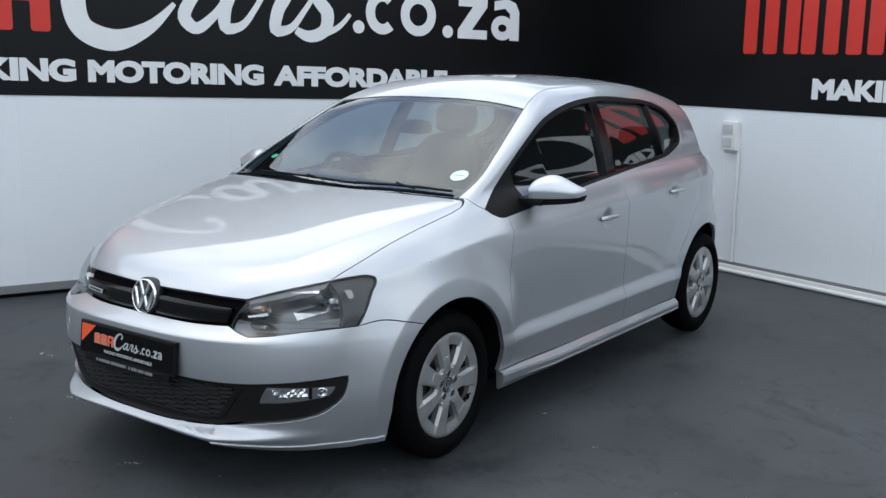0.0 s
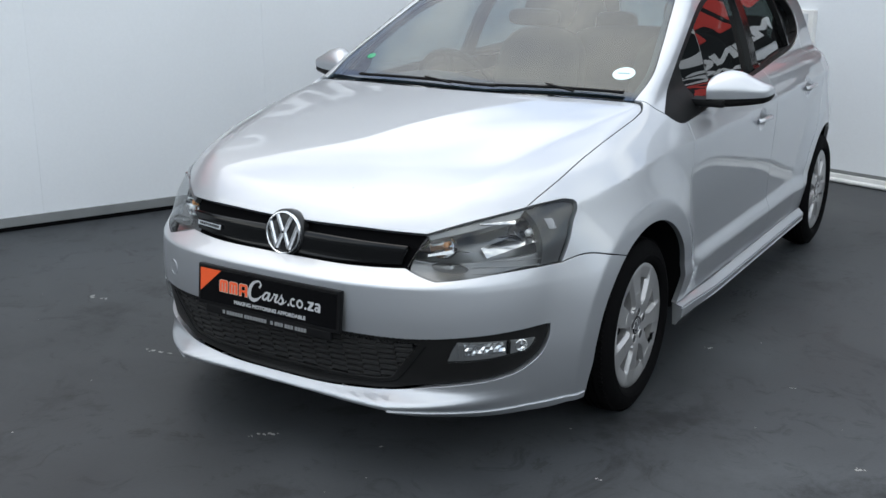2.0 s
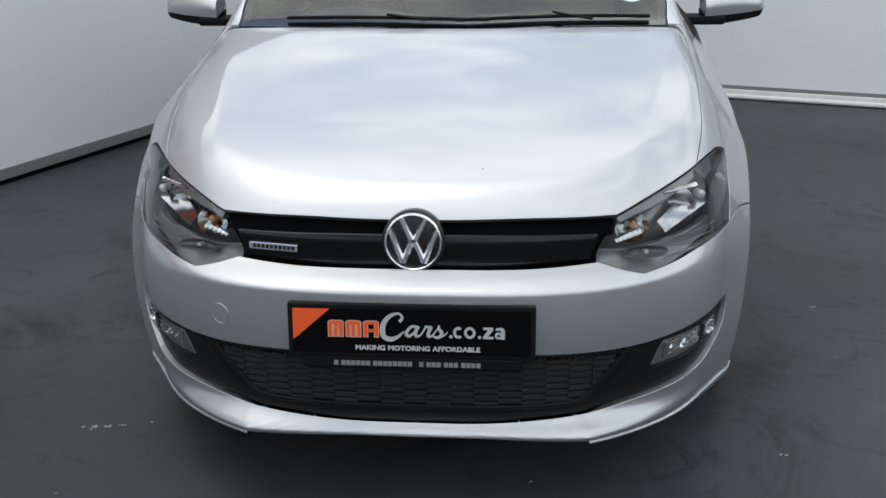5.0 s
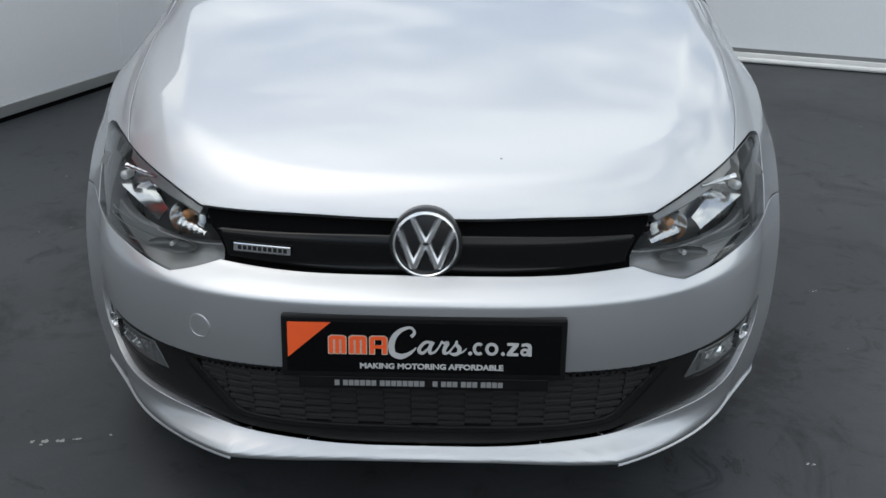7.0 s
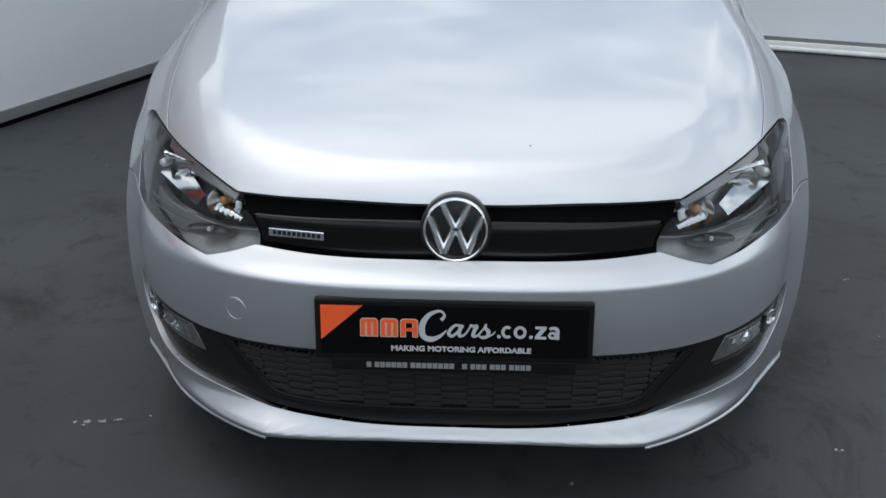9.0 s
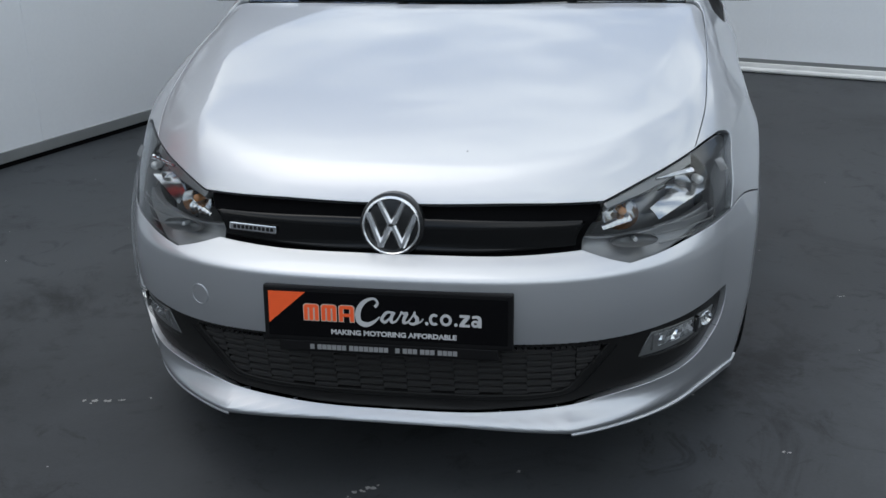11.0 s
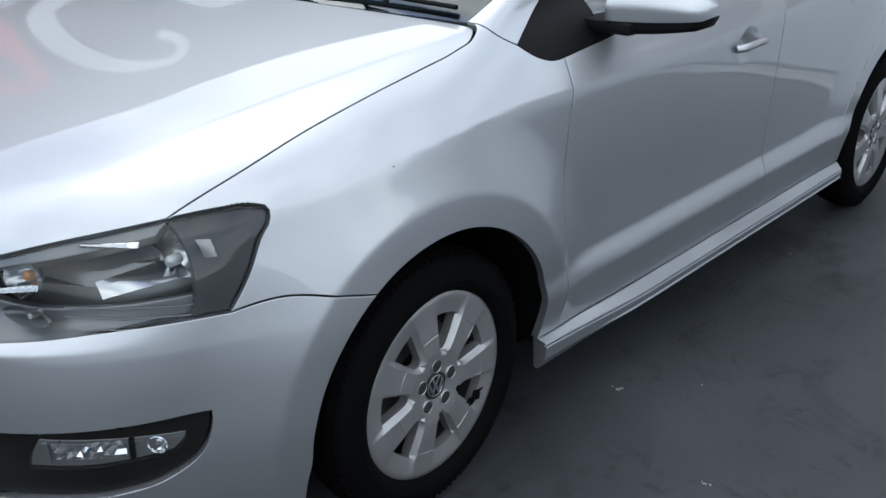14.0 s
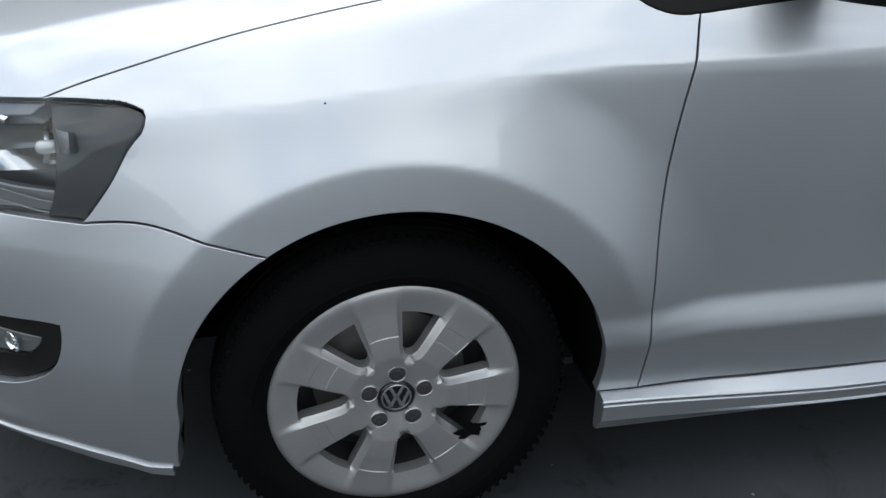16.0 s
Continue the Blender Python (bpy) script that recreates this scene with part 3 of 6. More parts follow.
floor_material()
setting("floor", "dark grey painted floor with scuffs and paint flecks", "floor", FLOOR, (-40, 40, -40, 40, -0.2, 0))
setting("wall_west", "white panel wall under the black banner", "wall", WALL_WHITE, (WALL_A - 0.08, WALL_A, -4.2, CORNER_B + 0.04, 0.0, 1.34), m=west)
setting("wall_north", "white panel wall under the black banner", "wall", WALL_WHITE, (CORNER_A - 0.07, 5.6, WALL_B, WALL_B + 0.08, 0.0, BANNER_LOW_B + 0.02))
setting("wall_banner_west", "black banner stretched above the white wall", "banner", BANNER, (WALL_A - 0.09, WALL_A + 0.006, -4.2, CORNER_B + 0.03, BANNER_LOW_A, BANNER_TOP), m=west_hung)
setting("wall_banner_north", "black banner stretched above the white wall", "banner", BANNER, (CORNER_A - 0.06, 5.6, WALL_B - 0.006, WALL_B + 0.09, BANNER_LOW_B, BANNER_TOP))
GREY_TRIM = mat("grey_trim", (0.20, 0.21, 0.21), rough=0.5, var=0.15, scale=5)
PIPE_WHITE = mat("white_conduit", (0.70, 0.71, 0.70), rough=0.35, var=0.1, scale=7)
setting("baseboard_west", "grey skirting with a dark gap under it", "skirting", GREY_TRIM, (WALL_A, WALL_A + 0.014, -4.2, CORNER_B, 0.026, 0.078), bevel=0.002, m=west)
setting("baseboard_gap", "dark gap at the foot of the wall", "gap", DARK, (WALL_A, WALL_A + 0.006, -4.2, CORNER_B, 0.001, 0.025), m=west)
setting("baseboard_north", "white skirting rail along the wall's foot", "skirting", PIPE_WHITE, (CORNER_A + 0.02, 5.6, WALL_B - 0.024, WALL_B, 0.024, 0.058), bevel=0.007)
# the shade in the gap over the rail is put in as grey colour
setting("baseboard_gap_north", "grey strip for the shaded gap above the skirting rail", "strip", GREY_TRIM, (CORNER_A + 0.02, 5.6, WALL_B - 0.004, WALL_B, 0.059, 0.082))
setting("baseboard_foot_north", "dark gap under the skirting rail", "gap", DARK, (CORNER_A + 0.02, 5.6, WALL_B - 0.012, WALL_B, 0.001, 0.023))


def round_bar(name, pts, r, material, parent=None, seg=10, label=""):
    """A bar of round section through points."""
    bm = bmesh.new()
    rings = []
    for i, p in enumerate(pts):
        p = Vector(p)
        d = (Vector(pts[min(i + 1, len(pts) - 1)]) - Vector(pts[max(i - 1, 0)])).normalized()
        u = d.orthogonal().normalized() if abs(d.z) > 0.9 else d.cross(Vector((0, 0, 1))).normalized()
        w = d.cross(u)
        rings.append([bm.verts.new(p + (u * math.cos(2 * math.pi * k / seg) + w * math.sin(2 * math.pi * k / seg)) * r) for k in range(seg)])
    for a, b in zip(rings, rings[1:]):
        for k in range(seg):
            bm.faces.new((a[k], a[(k + 1) % seg], b[(k + 1) % seg], b[k]))
    bm.faces.new(rings[0][::-1])
    bm.faces.new(rings[-1])
    return part(name, bm, material, parent, label)


def at_wall(a, b, z):
    return tuple(north @ Vector((a, b, z)))


tagged(round_bar("floor_pipe", [at_wall(-1.7, WALL_B - 0.046, 0.019), at_wall(1.0, WALL_B - 0.045, 0.019), at_wall(5.5, WALL_B - 0.047, 0.019)], 0.016, PIPE_WHITE), "thin white conduit lying along the wall's foot", "conduit")

# vertical joints between the white wall panels
for a in (-1.30, 0.10, 1.50, 2.90):
    setting("wall_joint", "thin joint between white wall panels", "joint", WALL_WHITE, (a, a + 0.035, WALL_B - 0.0025, WALL_B, 0.084, BANNER_LOW_B - 0.002))
for b in (-1.98, -0.61, 0.76, 2.13, 3.5):
    setting("wall_joint", "thin joint between white wall panels", "joint", WALL_WHITE, (WALL_A, WALL_A + 0.0025, b, b + 0.035, 0.08, 1.24), m=west)

# the socket box and its conduit on the north wall
SOCKET_WHITE = mat("socket_white", (0.74, 0.74, 0.72), rough=0.4, var=0.05, scale=15)
SOCKET_GREY = mat("socket_grey", (0.50, 0.52, 0.54), rough=0.3, var=0.08, scale=15)
bm = bmesh.new()
box(bm, -1.125, -0.985, WALL_B - 0.05, WALL_B, 0.915, 1.128, bevel=0.008, m=north)
socket = tagged(part("socket_box", bm, SOCKET_WHITE, smooth=False), "white plastic socket box mounted on the wall", "socket box")
for z0 in (0.94, 1.035):
    bm = bmesh.new()
    box(bm, -1.112, -1.025, WALL_B - 0.058, WALL_B - 0.049, z0, z0 + 0.070, bevel=0.003, m=north)
    part("socket_cover", bm, SOCKET_GREY, socket, "grey hinged socket cover", smooth=False)
tagged(round_bar("conduit", [at_wall(-0.985, WALL_B - 0.016, 0.084), at_wall(-0.985, WALL_B - 0.016, 0.5), at_wall(-0.985, WALL_B - 0.016, 0.9155)], 0.013, PIPE_WHITE), "upright white conduit up to the socket box", "conduit")


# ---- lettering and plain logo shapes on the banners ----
def words(name, text, height, width, m, material, depth=0.003, bold=0.05):
    """Words of the built-in font, scaled to a cap height and a width."""
    cu = bpy.data.curves.new(name, "FONT")
    cu.body, cu.size, cu.extrude, cu.resolution_u = text, 1.0, 0.0, 4
    tmp = bpy.data.objects.new(name, cu)
    scene.collection.objects.link(tmp)
    me = bpy.data.meshes.new_from_object(tmp.evaluated_get(bpy.context.evaluated_depsgraph_get()))
    bpy.data.objects.remove(tmp)
    bm = bmesh.new()
    bm.from_mesh(me)
    bmesh.ops.remove_doubles(bm, verts=bm.verts, dist=1e-5)
    # thickened by a band all round the outline
    ways = {}
    for e in bm.edges:
        if e.is_boundary:
            f, l = e.link_faces[0], [l for l in e.link_loops][0]
            d = (l.link_loop_next.vert.co - l.vert.co).normalized()
            o = Vector((d.y, -d.x, 0)) * (1 if f.normal.z >= 0 else -1)
            for v in e.verts:
                ways.setdefault(v, []).append(o)
    outer = {}
    for v, os in ways.items():
        s = sum(os, Vector()).normalized()
        outer[v] = bm.verts.new(v.co + s * bold * min(1.5, 1 / max(0.3, s.dot(os[0]))))
    for e in [e for e in bm.edges if e.is_boundary and e.verts[0] in outer and e.verts[1] in outer]:
        a, b = e.link_loops[0].vert, e.link_loops[0].link_loop_next.vert
        bm.faces.new((b, a, outer[a], outer[b]))
    xs, ys = [v.co.x for v in bm.verts], [v.co.y for v in bm.verts]
    x0, y0, sx, sy = min(xs), min(ys), width / (max(xs) - min(xs)), height / (max(ys) - min(ys))
    for v in bm.verts:
        v.co = ((v.co.x - x0) * sx, (v.co.y - y0) * sy, depth)
    bmesh.ops.transform(bm, matrix=m, verts=bm.verts)
    return bm


def islands(bm):
    """The separate pieces of a bmesh, each as its own."""
    left, out = set(bm.verts), []
    while left:
        stack, piece = [next(iter(left))], set()
        while stack:
            v = stack.pop()
            if v not in piece:
                piece.add(v)
                stack += [e.other_vert(v) for e in v.link_edges]
        left -= piece
        b = bmesh.new()
        at = {v: b.verts.new(v.co) for v in piece}
        for f in {f for v in piece for f in v.link_faces}:
            b.faces.new([at[v] for v in f.verts])
        out.append(b)
    bm.free()
    return sorted(out, key=lambda b: sum(v.co.x + v.co.y for v in b.verts) / len(b.verts))


def ring_shape(bm, cx, cy, rx, ry, w, a0=0, a1=360, z=0.003, taper=0.0, lean=0.0, n=40):
    """A flat band along part of an ellipse."""
    full = a1 - a0 >= 360
    ks = np.linspace(radians(a0), radians(a1), n + 1)
    inner, outer = [], []
    for i, k in enumerate(ks):
        s = i / n
        ww = w * (1 - taper * abs(2 * s - 1))
        for lst, f in ((inner, -0.5), (outer, 0.5)):
            x, y = (rx + f * ww) * math.cos(k), (ry + f * ww) * math.sin(k)
            lst.append(bm.verts.new((cx + x + lean * y, cy + y, z)))
    for i in range(n):
        bm.faces.new((inner[i], outer[i], outer[i + 1], inner[i + 1]))


def slab(bm, pts, z=0.003):
    bm.faces.new([bm.verts.new((x, y, z)) for x, y in pts])


def ribbon(bm, pts, widths, z):
    """A flat stroke of changing width along a smooth line."""
    c = curve_pts(np.column_stack([pts, widths]), 0.03)
    d = np.gradient(c[:, :2], axis=0)
    n = np.stack([-d[:, 1], d[:, 0]], -1) / np.maximum(np.linalg.norm(d, axis=1, keepdims=True), 1e-9)
    a = [bm.verts.new((*(p[:2] + k * p[2] / 2), z)) for p, k in zip(c, n)]
    b = [bm.verts.new((*(p[:2] - k * p[2] / 2), z)) for p, k in zip(c, n)]
    for i in range(len(c) - 1):
        bm.faces.new((b[i], b[i + 1], a[i + 1], a[i]))


def round_post(bm, x0, x1, y0, y1, r, z=0.003):
    """An upright bar with rounded feet."""
    pts = [(x1, y1), (x0, y1)]
    c = [(x0 + r, y0 + r, 180, 270), (x1 - r, y0 + r, 270, 360)]
    for cx, cy, a, b in c:
        pts += [(cx + r * math.cos(radians(t)), cy + r * math.sin(radians(t))) for t in np.linspace(a, b, 6)]
    slab(bm, pts, z)


def banner_art(m):
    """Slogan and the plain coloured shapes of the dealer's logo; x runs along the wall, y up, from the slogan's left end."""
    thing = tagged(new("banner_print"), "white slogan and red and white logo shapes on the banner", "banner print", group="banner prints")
    for text, x, w in (("MAKING", 0.0, 0.86), ("MOTORING", 0.932, 1.185), ("AFFORDABLE", 2.188, 1.428)):
        bm = words("slogan", text, 0.143, w, m @ pose(x, 0, 0), WHITE_VINYL, bold=0.062)
        for letter in islands(bm):
            part("slogan_letter", letter, WHITE_VINYL, thing, "white slogan letter", smooth=False)
    # red blocks of upright bars joined by arches
    y0, y1 = 0.305, 0.80
    for x, posts in ((-0.595, 3), (-0.113, 3), (0.385, 2)):
        bm = bmesh.new()
        wide = 0.459 if posts == 3 else 0.335
        for j in range(posts):
            left = x + (wide - 0.116) * j / (posts - 1)
            round_post(bm, left, left + 0.116, y0, y1, 0.02)
        slab(bm, [(x, y1), (x + wide, y1), (x + wide, y1 + 0.04), (x + wide - 0.06, y1 + 0.11), (x + 0.06, y1 + 0.11), (x, y1 + 0.04)])
        if posts == 2:
            slab(bm, [(x + 0.11, y0 + 0.18), (x + 0.225, y0 + 0.18), (x + 0.225, y0 + 0.28), (x + 0.11, y0 + 0.28)], 0.0025)
        bmesh.ops.transform(bm, matrix=m, verts=bm.verts)
        part("logo_red_shape", bm, RED_VINYL, thing, "red block shape", smooth=False)
    # white sweeping shapes
    bm = bmesh.new()
    for k, (pts, widths) in enumerate(SWEEPS):
        ribbon(bm, pts, widths, 0.003 + 0.0004 * k)
    bmesh.ops.transform(bm, matrix=m, verts=bm.verts)
    part("logo_sweep", bm, WHITE_VINYL, thing, "white sweeping logo shape", smooth=False)
    bm = tail_shapes()
    for v in bm.verts:
        v.co.x, v.co.y = 2.80 + v.co.x, 0.39 + v.co.y
    bmesh.ops.transform(bm, matrix=m, verts=bm.verts)
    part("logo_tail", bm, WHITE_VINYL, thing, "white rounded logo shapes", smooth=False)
    return thing


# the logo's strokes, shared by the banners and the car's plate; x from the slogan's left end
SWEEPS = [
    ([(1.36, 0.80), (1.45, 0.92), (1.38, 1.03), (1.16, 1.00), (0.95, 0.82), (0.86, 0.56), (0.91, 0.34), (1.08, 0.27), (1.30, 0.34), (1.50, 0.52)], [0.09, 0.07, 0.06, 0.09, 0.13, 0.15, 0.14, 0.14, 0.09, 0.03]),
    ([(1.90, 0.64), (1.76, 0.67), (1.61, 0.55), (1.565, 0.43), (1.63, 0.37), (1.76, 0.45), (1.88, 0.62)], [0.06, 0.07, 0.08, 0.09, 0.08, 0.06, 0.05]),
    ([(1.93, 0.68), (1.84, 0.48), (1.85, 0.38), (1.94, 0.39), (2.06, 0.52), (2.15, 0.70)], [0.09, 0.09, 0.08, 0.06, 0.04, 0.05]),
    ([(2.13, 0.70), (2.20, 0.65), (2.29, 0.66), (2.22, 0.50), (2.21, 0.38), (2.30, 0.39), (2.42, 0.52), (2.55, 0.72)], [0.05, 0.07, 0.09, 0.09, 0.08, 0.06, 0.04, 0.04]),
    ([(2.53, 0.71), (2.52, 0.62), (2.60, 0.52), (2.58, 0.40), (2.46, 0.35), (2.36, 0.39)], [0.05, 0.08, 0.10, 0.09, 0.08, 0.05]),
    ([(2.56, 0.37), (2.68, 0.42), (2.78, 0.52)], [0.05, 0.04, 0.03]),
]


def tail_shapes(wide=1.485, high=0.31):
    """The rounded shapes that end the logo, from their lower left corner."""
    bm = bmesh.new()
    k, h = wide / 1.485, high / 0.31
    for x in (0.05, 0.81):
        ring_shape(bm, x * k, 0.045 * h, 0.025 * k, 0.024 * h, 0.045 * k, n=16)
    ring_shape(bm, 0.245 * k, 0.155 * h, 0.10 * k, 0.118 * h, 0.075 * k, 48, 312)
    ring_shape(bm, 0.55 * k, 0.155 * h, 0.115 * k, 0.118 * h, 0.075 * k)
    slab(bm, [(x * k, y * h) for x, y in ((0.90, 0.0), (1.17, 0.0), (1.17, 0.068), (1.03, 0.068), (1.17, 0.245), (1.17, 0.31), (0.905, 0.31), (0.905, 0.242), (1.035, 0.242), (0.90, 0.064))])
    ring_shape(bm, 1.315 * k, 0.094 * h, 0.073 * k, 0.062 * h, 0.065 * k)
    slab(bm, [(x * k, y * h) for x, y in ((1.385, 0.0), (1.475, 0.0), (1.475, 0.225), (1.44, 0.29), (1.36, 0.318), (1.235, 0.295), (1.235, 0.225), (1.34, 0.245), (1.385, 0.205))], 0.0035)
    return bm


def wall_pose(frame_of, a, b, z, x_dir, normal):
    m = Matrix.Identity(4)
    for i, c in enumerate((x_dir, (0, 0, 1), normal, (a, b, z))):
        for k in range(3):
            m[k][i] = c[k]
    return frame_of @ m


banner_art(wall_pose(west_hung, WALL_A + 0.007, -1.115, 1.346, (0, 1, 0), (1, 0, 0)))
banner_art(wall_pose(north, -0.417, WALL_B - 0.007, 1.312, (1, 0, 0), (0, -1, 0)))

# plain walls that close the yard behind the camera
YARD = mat("yard_wall", (0.34, 0.35, 0.36), rough=0.7, var=0.12, scale=1.5, bump=0.1, bump_scale=30)
setting("wall_south", "plain grey yard wall", "wall", YARD, (-9.0, 11.0, -10.2, -10.0, 0, 2.4))
setting("wall_east", "plain grey yard wall", "wall", YARD, (10.8, 11.0, -10.0, 9.0, 0, 2.4))
setting("wall_far_west", "plain grey yard wall", "wall", YARD, (-9.0, -8.8, -10.0, 9.0, 0, 2.4))
setting("wall_far_north", "plain grey yard wall", "wall", YARD, (-9.0, 11.0, 9.0, 9.2, 0, 2.4))

# flecks and scuffs on the floor
FLECK = mat("paint_fleck", (0.32, 0.32, 0.31), rough=0.7, var=0.2, scale=60)
SCUFF = mat("rubber_scuff", (0.026, 0.028, 0.030), rough=0.6, var=0.3, scale=30)
rng = random.Random(4)


def blot(bm, x, y, r, sx=1.0, turn=0.0, n=9, z=0.0012):
    pts = []
    for k in range(n):
        t = 2 * math.pi * k / n
        rr = r * rng.uniform(0.55, 1.1)
        px, py = rr * sx * math.cos(t), rr * math.sin(t)
        pts.append(bm.verts.new((x + px * math.cos(turn) - py * math.sin(turn), y + px * math.sin(turn) + py * math.cos(turn), z)))
    bm.faces.new(pts)


bm = bmesh.new()
for x, y, r in ((-0.10, -0.81, 0.012), (-0.07, -0.79, 0.014), (-0.12, -0.84, 0.008), (-0.94, -0.49, 0.016), (-0.90, -0.48, 0.013), (-0.86, -0.475, 0.009), (-1.64, -0.17, 0.02), (-1.58, -0.16, 0.012),
                (0.849, 0.677, 0.012), (1.54, -0.06, 0.013), (1.22, 0.45, 0.008), (0.26, -0.68, 0.008), (0.91, -0.52, 0.007), (-0.78, -0.45, 0.006)):
    for _ in range(4):
        blot(bm, x + rng.uniform(-1.3, 1.3) * r, y + rng.uniform(-0.7, 0.7) * r, r * rng.uniform(0.25, 0.6), turn=rng.uniform(0, 3))
for _ in range(110):
    blot(bm, rng.uniform(-2.6, 2.6), rng.uniform(-2.2, 3.2), rng.uniform(0.0015, 0.0045), turn=rng.uniform(0, 3), n=6)
tagged(part("paint_flecks", bm, FLECK, smooth=False), "pale paint flecks scattered over the floor", "paint flecks", kind="stuff")
bm = bmesh.new()
for x, y, l, t in ((0.84, 1.05, 0.07, 1.45), (0.85, 1.15, 0.05, 1.5), (0.80, 1.45, 0.10, 1.75), (0.74, 1.40, 0.05, 1.6), (0.79, 1.76, 0.10, 1.4), (0.57, -0.50, 0.08, 1.5), (0.73, -0.53, 0.04, 1.55), (-0.43, -1.0, 0.05, 0.8), (0.78, 2.25, 0.08, 1.3), (0.9, 2.0, 0.06, 1.2), (0.2, -1.05, 0.05, 0.3), (-0.3, -0.95, 0.06, 0.2)):
    for _ in range(26):
        k = rng.uniform(-1, 1)
        blot(bm, x + k * l * 0.8 * math.cos(t) + rng.gauss(0, 0.012), y + k * l * 0.8 * math.sin(t) + rng.gauss(0, 0.012), rng.uniform(0.002, 0.006), sx=rng.uniform(1, 4), turn=t + rng.uniform(-0.5, 0.5), n=8, z=rng.uniform(0.0006, 0.001))
tagged(part("floor_scuffs", bm, SCUFF, smooth=False), "black rubber scuffs on the floor beside the tyres", "scuffs", kind="stuff")


# ---- the car ----
car = tagged(new("car"), "silver five-door hatchback parked on the dark floor, black dealer plate", "car")


def both(name, data, material, label=""):
    return [sheet(name, data, material, car, label, mirror=s) for s in (False, True)]


LAMP_SHELL = mat("lamp_shell", (0.26, 0.265, 0.27), rough=0.3, metal=0.7, var=0.05, bump_scale=900, scale=20)

def nose(x, z, sink=0.0):
    """Place and normal on the nose at x and height z."""
    q, n = cast(lambda a, b: (np.stack([a, 0 * a - 0.1, b], -1), np.stack([0 * a, 0 * a - 1, 0 * a], -1)), np.array([x], float), np.array([z], float), far=1.0)
    return Vector(q[0] - n[0] * sink), Vector(n[0])


def nose_edge(*places):
    return edge(*[tuple(nose(x, z)[0]) for x, z in places])


# edges shared by neighbouring panels, on the left side
HL_IN, HL_BOT, HL_TOP, HOOD_HL = (0.402, -0.751, 0.611), (0.750, -0.457, 0.607), (0.742, -0.362, 0.764), (0.656, -0.503, 0.767)
HOOD_CORNER, HOOD_FRONT = (0.684, 0.243, 0.969), (0.446, -0.706, 0.703)
HL_VERTEX = (0.494, -0.742, 0.586)
e_lamp_low = np.concatenate([edge(HL_IN, (0.44, -0.752, 0.599), HL_VERTEX), edge(HL_VERTEX, (0.56, -0.69, 0.592), (0.626, -0.624, 0.601), HL_BOT)[1:]])
e_lamp_out = edge(HL_BOT, (0.752, -0.412, 0.667), (0.753, -0.381, 0.723), (0.752, -0.360, 0.750), (0.741, -0.355, 0.768), (0.724, -0.376, 0.776), (0.700, -0.425, 0.776), HOOD_HL)
e_lamp_top = edge(HOOD_HL, (0.60, -0.576, 0.752), (0.527, -0.645, 0.731), HOOD_FRONT)
e_lamp_in = edge(HOOD_FRONT, (0.424, -0.73, 0.66), HL_IN)
ARCH_X = arch(0, 200, 200, 1)[0][0]
ARCH_LOW = (ARCH_X, -0.349, 0.181)
e_seam = edge(HL_BOT, (0.80, -0.375, 0.619), (0.820, -0.27, 0.598), arch(0, 125.2, 125.2, 1)[0])
e_arch_nose = edge(*arch(0, 125.2, 184, 8), (ARCH_X, -0.345, 0.23), (ARCH_X, -0.349, 0.181))
e_arch_back = edge(*arch(0, -5.5, 125.2, 16))
e_door = edge((0.792, 0.443, 0.905), (0.828, 0.421, 0.791), (0.842, 0.407, 0.628), (0.842, 0.409, 0.417), (0.836, 0.415, 0.264))
e_low = np.concatenate([edge(ARCH_LOW, (0.775, -0.40, 0.180), tuple(nose(0.72, 0.178)[0])), nose_edge((0.72, 0.178), (0.65, 0.182), (0.55, 0.188), (0.45, 0.200), (0.39, 0.209))[1:]])
e_lip = nose_edge((0.39, 0.209), (0.32, 0.212), (0.19, 0.216), (0.0, 0.218))
e_slot_low = edge((0.0, -0.794, 0.605), (0.075, -0.793, 0.605), (0.27, -0.781, 0.606), HL_IN)
e_hood_front = edge((0.0, -0.754, 0.702), (0.08, -0.754, 0.702), (0.25, -0.744, 0.705), (0.355, -0.73, 0.704), HOOD_FRONT)
FIN = (0.737, -0.505, 0.436)
e_mouth_top = edge((0.0, -0.862, 0.428), (0.28, -0.849, 0.427), (0.455, -0.80, 0.424), (0.58, -0.722, 0.428), (0.679, -0.609, 0.432), FIN)
e_mouth_low = edge(FIN, (0.735, -0.508, 0.40), (0.722, -0.524, 0.355), (0.690, -0.575, 0.312), (0.640, -0.64, 0.292), (0.570, -0.705, 0.282), (0.44, -0.78, 0.267), (0.31, -0.825, 0.2545), (0.15, -0.838, 0.247), (0.0, -0.843, 0.245))


def rev(e):
    return e[::-1]


# bumper with its wide mouth
MID_TOP, MID_MOUTH, MID_LOW, MID_LIP = (0.0, -0.794, 0.605), (0.0, -0.862, 0.428), (0.0, -0.843, 0.245), tuple(nose(0.0, 0.218)[0])
bumper_edges = [e_slot_low, e_lamp_low, e_seam, e_arch_nose, e_low, e_lip, edge(MID_LIP, MID_LOW), rev(e_mouth_low), rev(e_mouth_top), edge(MID_MOUTH, MID_TOP)]
bumper = sheet("bumper", panel_data(bumper_edges, cell=(0.006, 0.34), bend=0.0015, depth=0.03, half=True), PAINT, car, "silver painted front bumper")


